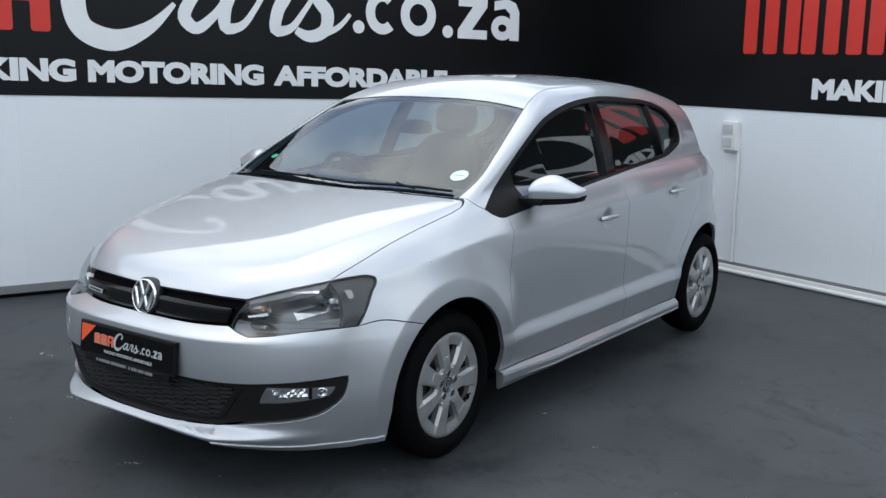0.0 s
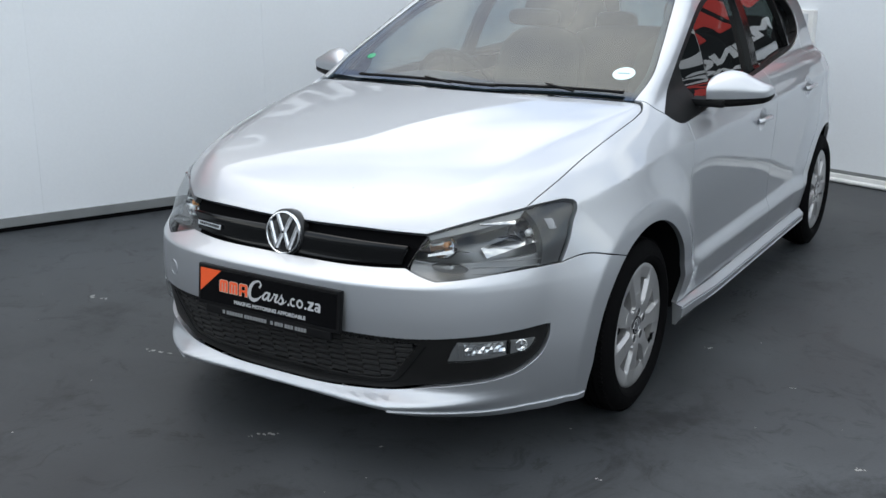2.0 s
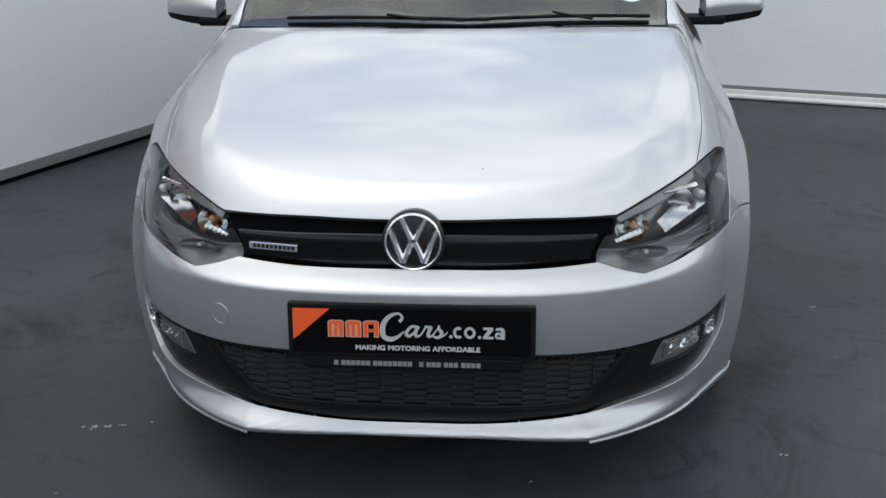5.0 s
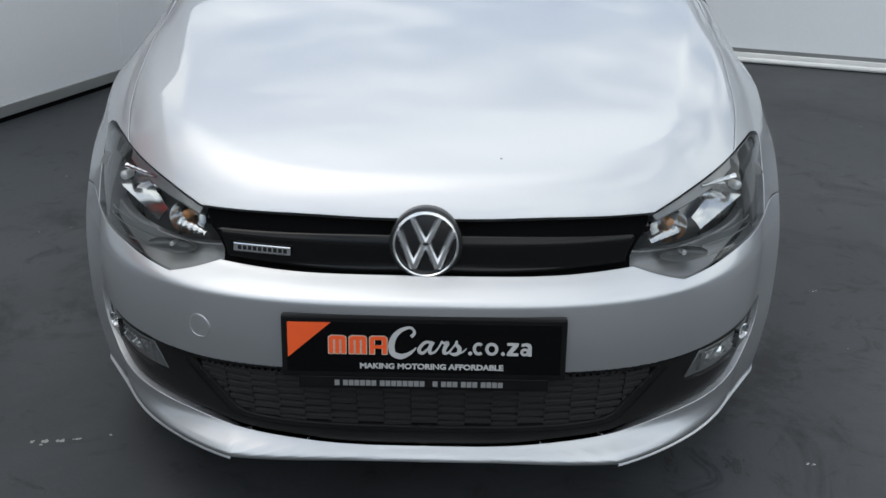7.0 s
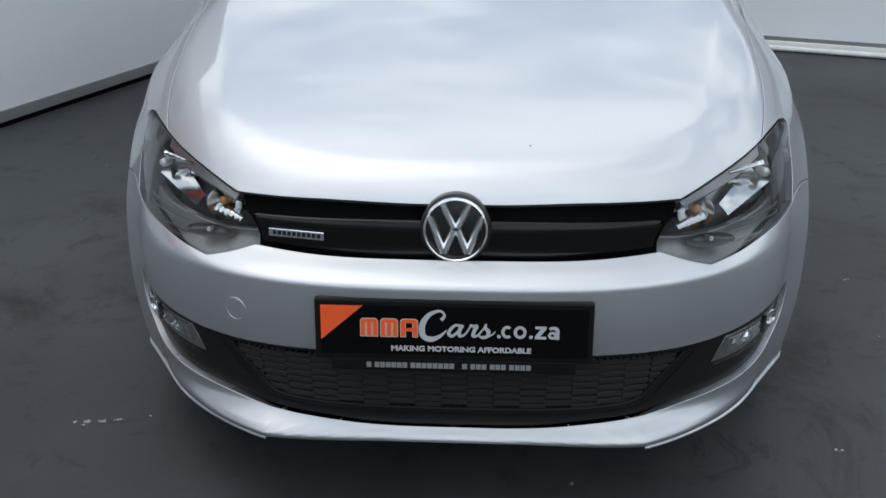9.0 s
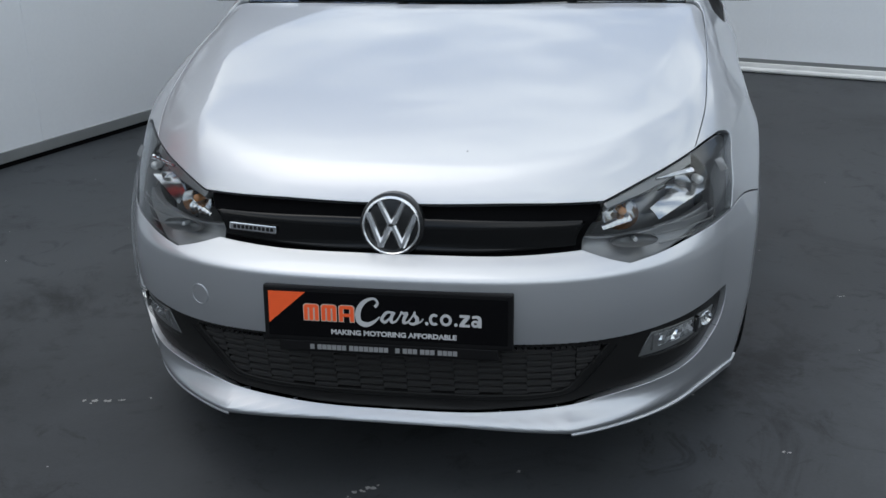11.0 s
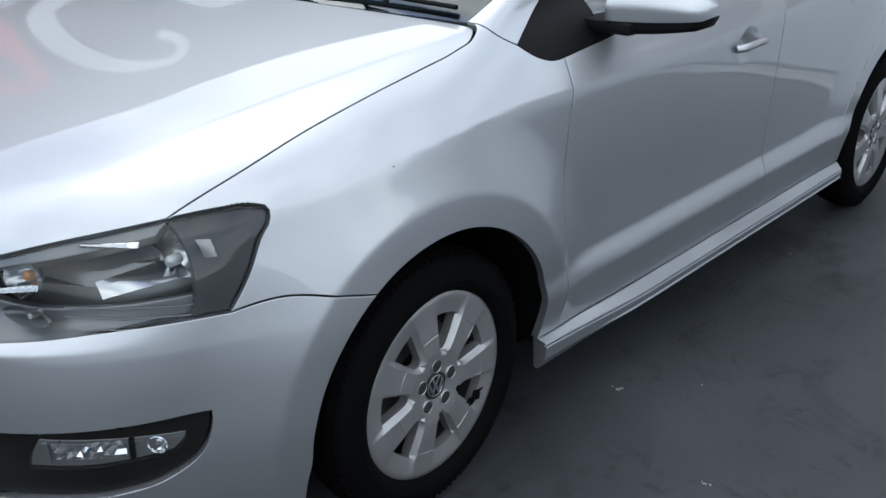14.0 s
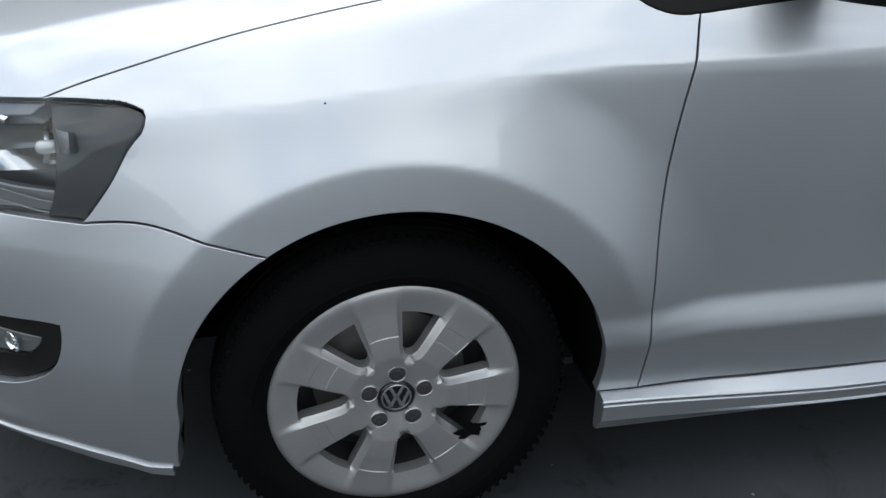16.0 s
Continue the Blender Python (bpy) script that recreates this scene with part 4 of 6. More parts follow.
e_mesh_low = nose_edge((0.0, 0.281), (0.18, 0.282), (0.30, 0.284), (0.352, 0.287))
e_mesh_side = np.concatenate([nose_edge((0.352, 0.287), (0.377, 0.293), (0.396, 0.310)), nose_edge((0.396, 0.310), (0.43, 0.354), (0.468, 0.404))[1:]])
e_mesh_top = nose_edge((0.468, 0.404), (0.30, 0.411), (0.0, 0.413))
MESH_LOW, MESH_TOP = tuple(nose(0.0, 0.281)[0]), tuple(nose(0.0, 0.413)[0])
intake = sheet("intake_surround", panel_data([e_mouth_top, e_mouth_low, edge(MID_LOW, MESH_LOW), e_mesh_low, e_mesh_side, e_mesh_top, edge(MESH_TOP, MID_MOUTH)], cell=(0.010, 0.8), sink=0.012, gap=0.003, bend=0.003, depth=0.035, half=True), INTAKE_PLASTIC, car, "black plastic lower intake surround")
sheet("intake_back", panel_data([e_mesh_low, e_mesh_side, e_mesh_top, edge(MESH_TOP, MESH_LOW)], cell=(0.012, 1.0), sink=0.034, gap=-0.016, bend=0.001, depth=0.004, half=True), DARK, intake, "dark cavity behind the mesh")

both("headlight_shell", panel_data([e_lamp_low, e_lamp_out, e_lamp_top, e_lamp_in], cell=(0.009, 0.9), sink=0.10, gap=-0.03, depth=0.01), LAMP_SHELL)
lens_data = panel_data([e_lamp_low, e_lamp_out, e_lamp_top, e_lamp_in], cell=(0.009, 0.9), gap=0.006, bend=0.003, depth=0.07)
headlights = both("headlight", lens_data, LAMP_GLASS, "clear headlight lens over chrome reflectors")

# grille slot between the lamps
HOOD_MID = (0.0, -0.754, 0.702)
sheet("grille_recess", panel_data([e_slot_low, rev(e_lamp_in), rev(e_hood_front), edge(HOOD_MID, MID_TOP)], cell=(0.011, 1.0), sink=0.03, gap=-0.01, bend=0.001, depth=0.02, half=True), DARK, car, "dark recess behind the grille blade")
blade_low = edge((0.0, -0.79, 0.6085), (0.27, -0.78, 0.6095), (0.392, -0.757, 0.614))
blade_end = edge((0.392, -0.757, 0.614), (0.400, -0.74, 0.65), (0.412, -0.728, 0.672))
blade_top = edge((0.412, -0.728, 0.672), (0.30, -0.755, 0.676), (0.10, -0.772, 0.680), (0.0, -0.775, 0.680))
grille_blade = sheet("grille_blade", panel_data([blade_low, blade_end, blade_top, edge((0.0, -0.775, 0.680), (0.0, -0.79, 0.6085))], cell=(0.011, 1.0), sink=0.002, bend=0.008, depth=0.03, half=True), GLOSS_BLACK, car, "gloss black closed grille blade")

# bonnet, seen from above
top_front = cast(star, e_hood_front[:, 0], e_hood_front[:, 1])[0][:, :2]
top_lamp = cast(star, e_lamp_top[::-1, 0], e_lamp_top[::-1, 1])[0][:, :2]
e_seam_top = edge_top(top_lamp[-1], (0.668, -0.36), (0.682, -0.20), (0.691, -0.05), (0.695, 0.08), (0.696, 0.18), (0.690, 0.235), (0.672, 0.262), (0.64, 0.266))
e_cowl = edge_top((0.64, 0.266), (0.45, 0.245), (0.2, 0.223), (0.0, 0.218))
hood_left = [top_front, top_lamp, e_seam_top, e_cowl]
hood = sheet("bonnet", panel_data([*hood_left, edge_top((0.0, 0.218), (0.0, -0.754))], chart=over, g=body_g, gap=0.002, bend=0.001, cell=(0.016, 0.016), half=True), PAINT, car, "silver bonnet reflecting the sky")

# front wings
seam_up = cast(over, e_seam_top[:, 0], e_seam_top[:, 1], body_g)[0]
e_hood_side = to_star(*seam_up.T)
TRI_FRONT, TRI_LOW = (0.752, 0.330, 0.944), (0.790, 0.404, 0.905)
e_wing_top = edge((0.645, 0.266, 0.978), (0.70, 0.285, 0.965), TRI_FRONT)
e_tri_low = edge(TRI_FRONT, (0.774, 0.366, 0.915), TRI_LOW, (0.792, 0.443, 0.905))
e_wing_low = edge((0.836, 0.415, 0.264), arch(0, -5.5, -5.5, 1)[0])
wing = panel_data([e_lamp_out, e_hood_side, e_wing_top, e_tri_low, e_door, e_wing_low, e_arch_back, rev(e_seam)], cell=(0.0075, 0.55))
both("front_wing", wing, PAINT)

# doors
e_belt_f = edge((0.792, 0.443, 0.905), (0.785, 0.70, 0.930), (0.772, 0.96, 0.950), (0.756, 1.25, 0.972), (0.743, 1.475, 0.985))
e_belt_r = edge((0.743, 1.475, 0.985), (0.722, 1.75, 1.002), (0.700, 2.05, 1.018), (0.680, 2.25, 1.030), (0.655, 2.45, 1.078))
e_mid = edge((0.743, 1.475, 0.985), on_side(1.478, 0.88), on_side(1.485, 0.70), on_side(1.490, 0.45), on_side(1.492, 0.262))
e_sill_f = edge(on_side(1.492, 0.262), on_side(0.95, 0.262), (0.836, 0.415, 0.264))
RD_LOW = on_side(2.07, 0.262)
e_sill_r = edge(RD_LOW, on_side(1.8, 0.262), on_side(1.492, 0.262))
e_rear_cut = edge(RD_LOW, on_side(2.085, 0.40), on_side(2.13, 0.52), on_side(2.25, 0.66), on_side(2.37, 0.80), on_side(2.42, 0.93), (0.655, 2.45, 1.078))


def dent(data, yc, zc, ry, rz, deep):
    """A rounded hollow pressed into a flank panel, behind a handle."""
    p, n, faces = data
    p, n = p.copy(), n.copy()
    dy, dz = (p[:, 1] - yc) / ry, (p[:, 2] - zc) / rz
    k = np.clip(1 - dy ** 2 - dz ** 2, 0, 1)
    p[:, 0] -= deep * k ** 1.5
    g = -deep * 3.0 * np.sqrt(k)
    n[:, 1] += n[:, 0] * g * dy / ry
    n[:, 2] += n[:, 0] * g * dz / rz
    n /= np.linalg.norm(n, axis=1, keepdims=True)
    return p, n, faces


front_doors = both("front_door", dent(panel_data([e_sill_f, rev(e_door), e_belt_f, e_mid], cell=(0.008, 0.55)), 1.255, 0.812, 0.062, 0.050, 0.015), PAINT)
rear_doors = both("rear_door", dent(panel_data([e_sill_r, rev(e_mid), e_belt_r, rev(e_rear_cut)], cell=(0.009, 0.6)), 2.045, 0.868, 0.062, 0.050, 0.015), PAINT)

inner = [edge(on_side(0.46, 0.30), on_side(1.2, 0.30), on_side(2.04, 0.30)), edge(on_side(2.04, 0.30), on_side(2.06, 0.42), on_side(2.2, 0.64), on_side(2.40, 0.84), on_side(2.42, 0.95)), edge(on_side(2.42, 0.95), on_side(1.5, 0.95), on_side(0.47, 0.89)), edge(on_side(0.47, 0.89), on_side(0.45, 0.60), on_side(0.46, 0.30))]
inner = panel_data(inner, cell=(0.03, 2.0), sink=0.032, gap=-0.08, depth=0.004)
both("door_shell", inner, DARK)

# sills: a sloping shelf, a groove, and a lower skirt with one faint ridge
SILL_F, SILL_R = 0.347, 2.142
sill_ys = np.concatenate([np.linspace(SILL_F, 0.80, 24), np.linspace(0.84, SILL_R, 22)])
sill_flank = cast(lambda a, b: (np.stack([0 * a, a, b], -1), np.stack([0 * a + 1, 0 * a, 0 * a], -1)), sill_ys, 0 * sill_ys + 0.266, far=1.2)[0][:, 0]


def sill_section(y, flank_x):
    """Half-width and height round the sill at one place along the car."""
    k = float(sstep(0.30, 0.85, np.array(y)))
    zg, xs, zs = 0.267 - 0.007 * k, 0.8405 + 0.0015 * k, 0.2590 - 0.0220 * k
    xb, zb = 0.824 - 0.006 * k, 0.190 - 0.008 * k
    ridge = 0.003 * float(sstep(0.48, 0.75, np.array(y)))
    xg = min(flank_x - 0.001, xs - 0.006)
    mid = zs - 0.008 - (zs - 0.008 - zb) * 0.52
    return [(xg - 0.014, zg), (xg, zg), (xg + 0.002, zg - 0.0008), (xs - 0.0025, zs + 0.0025), (xs, zs), (xs - 0.0005, zs - 0.0012), (xs - 0.0055, zs - 0.0015), (xs - 0.0055, zs - 0.0050), (xs + 0.0005, zs - 0.0055), (xs + 0.0022, zs - 0.0075),
            (xs + 0.0020, zs - 0.0095), (xs - 0.0015, mid + 0.005), (xs - 0.002 + ridge, mid + 0.0015), (xs - 0.002 + ridge, mid), (xs - 0.004, mid - 0.003), (xb, zb + 0.006), (xb - 0.003, zb + 0.001), (xb - 0.010, zb), (xb - 0.016, zb + 0.002)]


for s in (1, -1):
    bm = bmesh.new()
    rings = [[bm.verts.new((s * x, y, z)) for x, z in sill_section(y, fx)] for y, fx in zip(sill_ys, sill_flank)]
    for a, b in zip(rings, rings[1:]):
        for k in range(len(a) - 1):
            bm.faces.new((a[k], b[k], b[k + 1], a[k + 1]))
    for ring in (rings[0], rings[-1]):
        bm.faces.new(ring)
    bmesh.ops.recalc_face_normals(bm, faces=bm.faces)
    part("sill", bm, PAINT, car, "silver side skirt with a groove along it", smooth=False)

# roof sides, pillars and rear quarters as one frame each
e_screen_side = edge((0.645, 0.266, 0.978), (0.655, 0.40, 1.045), (0.628, 0.56, 1.130), (0.590, 0.75, 1.235), (0.548, 0.925, 1.325))
e_rail = edge((0.548, 0.925, 1.325), (0.505, 1.10, 1.378), (0.490, 1.4, 1.408), (0.485, 1.9, 1.405), (0.475, 2.35, 1.365), (0.465, 2.62, 1.31))
e_hatch = edge((0.465, 2.62, 1.31), (0.53, 2.80, 1.15), (0.60, 2.93, 1.02), (0.665, 2.965, 0.93))
e_lamp_t = edge((0.665, 2.965, 0.93), (0.735, 2.80, 0.945), (0.752, 2.74, 0.93), (0.775, 2.78, 0.84), (0.772, 2.81, 0.79))
e_q_back = edge((0.772, 2.81, 0.79), (0.785, 2.80, 0.70), (0.79, 2.80, 0.60))
B_A = arch(WHEELBASE, 63, 63, 1)[0]
e_q_low = edge((0.79, 2.80, 0.60), on_side(2.70, 0.60), B_A)
e_q_arch = edge(*arch(WHEELBASE, 63, 186.3, 14))
e_q_foot = edge(arch(WHEELBASE, 186.3, 186.3, 1)[0], RD_LOW)
e_dlo_top = edge((0.655, 2.45, 1.078), (0.638, 2.495, 1.122), (0.620, 2.50, 1.165), (0.592, 2.435, 1.255), (0.570, 2.30, 1.315), (0.561, 2.15, 1.338), (0.558, 1.98, 1.348), (0.562, 1.58, 1.360), (0.583, 1.23, 1.328), (0.615, 0.95, 1.255), (0.650, 0.72, 1.150), (0.700, 0.50, 1.042), TRI_FRONT)
frame_edges = [e_screen_side, e_rail, e_hatch, e_lamp_t, e_q_back, e_q_low, e_q_arch, e_q_foot, e_rear_cut, e_dlo_top, rev(e_wing_top)]
both("side_frame", panel_data(frame_edges, cell=(0.0125, 1.1)), PAINT, "silver pillars and rear quarter")

# side glass behind one black trim
dlo = [e_tri_low, e_belt_f, e_belt_r, e_dlo_top]
both("side_window", panel_data(dlo, cell=(0.0125, 1.1), sink=0.030, gap=-0.004, bend=0.001, depth=0.012), SIDE_GLASS, "tinted side glass")


def strip(e0, width, sink=0.004, name="trim", material=BLACK_PLASTIC, label=""):
    """A narrow trim along an edge of the flank."""
    s = STAR_SCALE
    d = np.gradient(e0 * s, axis=0)
    n = np.stack([-d[:, 1], d[:, 0]], -1)
    n /= np.maximum(np.linalg.norm(n, axis=1, keepdims=True), 1e-9)
    e1 = (e0 * s + n * width) / s
    data = panel_data([e0, e1[::-1]], cell=(0.0125, 1.1), sink=sink, gap=0.0005, bend=0.0015, depth=0.026)
    return both(name, data, material, label)


strip(e_dlo_top, 0.020, name="window_frame", label="black upper window frame")
strip(np.concatenate([e_belt_f, e_belt_r[1:]]), 0.016, name="belt_moulding", label="black belt moulding")


def post(y0, z0, y1, z1, w, name):
    """An upright black post between the side windows."""
    a = [on_side(y0 - w, z0), on_side((y0 + y1) / 2 - w, (z0 + z1) / 2), on_side(y1 - w * 0.9, z1)]
    b = [on_side(y1 + w * 0.9, z1), on_side((y0 + y1) / 2 + w, (z0 + z1) / 2), on_side(y0 + w, z0)]
    both(name, panel_data([edge(*a), edge(a[-1], b[0]), edge(*b), edge(b[-1], a[0])], cell=(0.0125, 1.1), sink=0.005, gap=0.0, bend=0.002, depth=0.03), GLOSS_BLACK)


post(1.475, 1.00, 1.53, 1.345, 0.045, "door_post")
post(2.20, 1.04, 2.17, 1.31, 0.012, "quarter_post")
# mirror sail: the black triangle ahead of the front window
sail = [e_tri_low, edge((0.792, 0.443, 0.905), (0.785, 0.56, 0.925), (0.778, 0.585, 0.93)), edge((0.778, 0.585, 0.93), (0.735, 0.60, 1.0), (0.683, 0.60, 1.085)), edge((0.683, 0.60, 1.085), (0.700, 0.50, 1.042), TRI_FRONT)]
both("mirror_sail", panel_data(sail, cell=(0.0125, 1.1), sink=0.003, gap=0.002, bend=0.002, depth=0.03), BLACK_PLASTIC)

# windscreen with a black border, roof, tail
ws_side = cast(star, *e_screen_side.T)[0][:, :2]
ws_top = edge_top((0.548, 0.925), (0.35, 0.955), (0.0, 0.965))
ws_low = edge_top((0.0, 0.218), (0.2, 0.223), (0.45, 0.245), (0.645, 0.266))
ws_half = [ws_low, ws_side, ws_top]
ws_edges = [*ws_half, edge_top((0.0, 0.965), (0.0, 0.218))]
windscreen = sheet("windscreen", panel_data(ws_edges, chart=over, cell=(0.025, 0.02), gap=0.006, sink=0.004, bend=0.001, depth=0.006, half=True), WINDSCREEN_GLASS, car, "clear windscreen reflecting clouds")
rail_top = cast(star, *e_rail.T)[0][:, :2]
roof_half = [ws_top[::-1], rail_top, edge_top(rail_top[-1], (0.25, 2.68), (0.0, 2.70))]
sheet("roof", panel_data([*roof_half, edge_top((0.0, 2.70), (0.0, 0.965))], chart=over, cell=(0.025, 0.025), half=True), PAINT, car, "silver roof panel")
HG = edge((0.40, 2.74, 1.26), (0.47, 2.85, 1.12), (0.50, 2.93, 1.02))
HG_LOW = edge((0.50, 2.93, 1.02), (0.25, 2.97, 1.0), (0.001, 2.98, 1.0))
HG_TOP = edge((0.001, 2.78, 1.28), (0.25, 2.765, 1.275), (0.40, 2.74, 1.26))


def tail_sheet(name, edges, material, label="", **kw):
    both(name, panel_data(edges, cell=(0.02, 1.4), **kw), material, label)


tail_sheet("rear_window", [HG, HG_LOW, edge((0.001, 2.98, 1.0), (0.001, 2.78, 1.28)), HG_TOP], SIDE_GLASS, gap=0.0)
tail_sheet("tailgate", [e_hatch, edge((0.665, 2.965, 0.93), (0.62, 3.0, 0.76), (0.62, 3.04, 0.58)), edge((0.62, 3.04, 0.58), (0.3, 3.1, 0.56), (0.001, 3.11, 0.56)), edge((0.001, 3.11, 0.56), (0.001, 2.98, 1.0)), rev(HG_LOW), rev(HG), rev(HG_TOP), edge((0.001, 2.78, 1.28), (0.001, 2.70, 1.35)), edge((0.001, 2.70, 1.36), (0.25, 2.68, 1.35), (0.465, 2.62, 1.31))], PAINT)
TAIL_RED = mat("tail_red", (0.30, 0.012, 0.012), rough=0.12, var=0.1, scale=20, coat=1.0)
tail_sheet("tail_lamp", [rev(e_lamp_t), edge((0.665, 2.965, 0.93), (0.62, 3.0, 0.76)), edge((0.62, 3.0, 0.76), (0.70, 2.93, 0.77), (0.772, 2.81, 0.79))], TAIL_RED, "red tail lamp")
rb = [e_q_low, edge(*arch(WHEELBASE, 63, -18, 8)), edge(arch(WHEELBASE, -18, -18, 1)[0], (0.70, 2.95, 0.2), (0.3, 3.03, 0.2), (0.001, 3.04, 0.2)), edge((0.001, 3.04, 0.2), (0.001, 3.11, 0.56)), edge((0.001, 3.11, 0.56), (0.3, 3.1, 0.56), (0.62, 3.04, 0.58)), edge((0.62, 3.04, 0.58), (0.62, 3.0, 0.76)), edge((0.62, 3.0, 0.76), (0.70, 2.93, 0.77), (0.772, 2.81, 0.79)), e_q_back]
tail_sheet("rear_bumper", rb, PAINT)


# ---- wheels ----
CAP_R = 0.203


def wheel(x, y, turn, flip):
    """A wheel with its outer face towards +z, then set upright on the axle."""
    m = Matrix.Translation((x, y, 0.2915)) @ Matrix.Scale(0.983, 4) @ (pose(0, 0, 0, 0, 90, 0) if not flip else pose(0, 0, 0, 0, -90, 0)) @ pose(0, 0, 0, 0, 0, turn)
    bm = bmesh.new()
    revolve(bm, [(0.19, -0.09), (0.192, -0.02), (0.188, 0.03), (0.17, 0.032), (0.165, -0.03), (0.02, -0.035), (0.0005, -0.035)], 48, m)
    rim = part("wheel", bm, mat_rim, car)
    bm = bmesh.new()
    revolve(bm, [(0.205, 0.030), (0.208, 0.045), (0.216, 0.056), (0.228, 0.0615), (0.24, 0.0625), (0.255, 0.0605), (0.270, 0.055), (0.281, 0.048), (0.288, 0.040), (0.292, 0.030),
                 (0.294, 0.028), (0.2945, 0.022), (0.288, 0.0215), (0.288, 0.0165), (0.2955, 0.016), (0.2965, 0.003), (0.289, 0.0025), (0.289, -0.0025), (0.2965, -0.003),
                 (0.2955, -0.016), (0.288, -0.0165), (0.288, -0.0215), (0.2945, -0.022), (0.292, -0.032), (0.285, -0.05), (0.265, -0.085), (0.22, -0.10), (0.19, -0.09)], 96)
    for v in bm.verts:
        v.co.z *= 1.22
    # blocks of the tread's shoulder
    for k in range(100):
        a = 2 * math.pi * k / 100
        box(bm, 0.276, 0.2915, -0.0035, 0.0035, 0.034, 0.0548, m=pose(0, 0, 0, 0, 0, math.degrees(a)))
    revolve(bm, [(0.2345, 0.0765), (0.237, 0.0778), (0.2395, 0.0765)], 72)
    bmesh.ops.transform(bm, matrix=m, verts=bm.verts)
    part("tyre", bm, RUBBER, rim, "black tyre with shallow tread")
    # the cover: seven flat spokes with slanting flanks, windows between them, a dished rim
    bm = bmesh.new()
    sec = 2 * math.pi / 7
    radii = [0.0305, 0.040, 0.050, 0.058, 0.064, 0.068, 0.0705, 0.073, 0.0755, 0.078, 0.0805, 0.0835, 0.088, 0.094, 0.101, 0.109, 0.1165, 0.1175, 0.126, 0.135, 0.1445, 0.1455, 0.151, 0.1555, 0.160, 0.166, 0.173, 0.181, 0.189, 0.196, 0.2005, 0.203, 0.2035]
    across = [-1, -0.93, -0.84, -0.74, -0.70, -0.35, 0, 0.35, 0.70, 0.74, 0.84, 0.93, 1]
    ns, nw = len(across) - 1, 8
    R_IN, R_OUT = 0.0755, 0.1555

    def half_angle(r):
        ha = (0.0125 + 0.163 * r) / max(r, 0.066)
        if r < 0.090:
            k = min(1, (0.090 - r) / 0.0145)
            ha += (sec / 2 - ha) * (1 - math.sqrt(1 - k * k))
        return min(ha, sec / 2 * 0.985)

    def height(r, u):
        """Over the cover at a radius; u runs over a spoke from edge to edge, beyond 1 in a window or the rim."""
        h = 0.058 - 0.012 * (max(0, 0.08 - r) / 0.08) + 0.004 * math.sin(min(1, r / 0.16) * 3.0)
        h -= 0.006 * max(0, (r - 0.190) / 0.013) ** 2
        spoke = 1 - float(sstep(0.72, 1.0, np.array(abs(u))))
        hub = 1 - float(sstep(0.0655, R_IN, np.array(r)))
        full = max(spoke, hub)
        sunk = 0.013 if r < R_OUT else 0.0075 * max(0, (0.203 - r) / (0.203 - R_OUT)) ** 1.3
        if 0.117 <= r <= 0.145 and -0.72 < u < 0.5:
            h -= 0.0011
        return h - sunk * (1 - full)

    rows = []
    for r in radii:
        row = []
        for k in range(7):
            ha = half_angle(r)
            for u in across:
                row.append((k * sec + u * ha, height(r, u)))
            for i in range(1, nw):
                row.append((k * sec + ha + (sec - 2 * ha) * i / nw, height(r, 1.5)))
        rows.append([bm.verts.new((1.045 * r * math.cos(a), 1.045 * r * math.sin(a), h + 0.004)) for a, h in row])
    n = len(rows[0])
    for j in range(len(rows) - 1):
        for i in range(n):
            if not (i % (ns + nw) >= ns and radii[j] > R_IN - 0.0001 and radii[j + 1] < R_OUT + 0.0001):
                bm.faces.new((rows[j][i], rows[j + 1][i], rows[j + 1][(i + 1) % n], rows[j][(i + 1) % n]))
    loose = [v for v in bm.verts if not v.link_faces]
    bmesh.ops.delete(bm, geom=loose, context="VERTS")
    open_edges = [e for e in bm.edges if e.is_boundary]
    ex = bmesh.ops.extrude_edge_only(bm, edges=open_edges)
    for v in [g for g in ex["geom"] if isinstance(g, bmesh.types.BMVert)]:
        v.co.z -= 0.022
        v.co.x *= 0.995
        v.co.y *= 0.995
    for e in open_edges:
        e.smooth = False
    bmesh.ops.recalc_face_normals(bm, faces=bm.faces)
    bm.normal_update()
    for e in bm.edges:
        if len(e.link_faces) == 2 and e.calc_face_angle(0) > 0.42:
            e.smooth = False
    bmesh.ops.transform(bm, matrix=m, verts=bm.verts)
    cover = part("wheel_cover", bm, WHEEL, rim, "silver seven-spoke wheel cover, scuffed" if y == 0 else "silver seven-spoke wheel cover")
    for k in range(5):
        bm = bmesh.new()
        a = radians(180 - turn + 72 * k)
        mm = m @ Matrix.Translation((0.0485 * math.cos(a), 0.0485 * math.sin(a), 0.0608))
        revolve(bm, [(0.0142, -0.002), (0.0138, 0.0010), (0.0125, 0.0014), (0.0005, 0.0012)], 20, mm)
        hole = part("bolt_hole", bm, mat_rim, rim)
        bm = bmesh.new()
        revolve(bm, [(0.0165, -0.003), (0.0160, 0.0008), (0.0148, 0.0022), (0.0138, 0.0012), (0.0134, -0.001)], 24, mm)
        part("hole_rim", bm, WHEEL, hole)
        bm = bmesh.new()
        revolve(bm, [(0.0085, 0.001), (0.0080, 0.0022), (0.0060, 0.0026), (0.0055, 0.0016), (0.0005, 0.0016)], 6, mm)
        part("bolt", bm, mat_rim, hole, smooth=False)
    bm = bmesh.new()
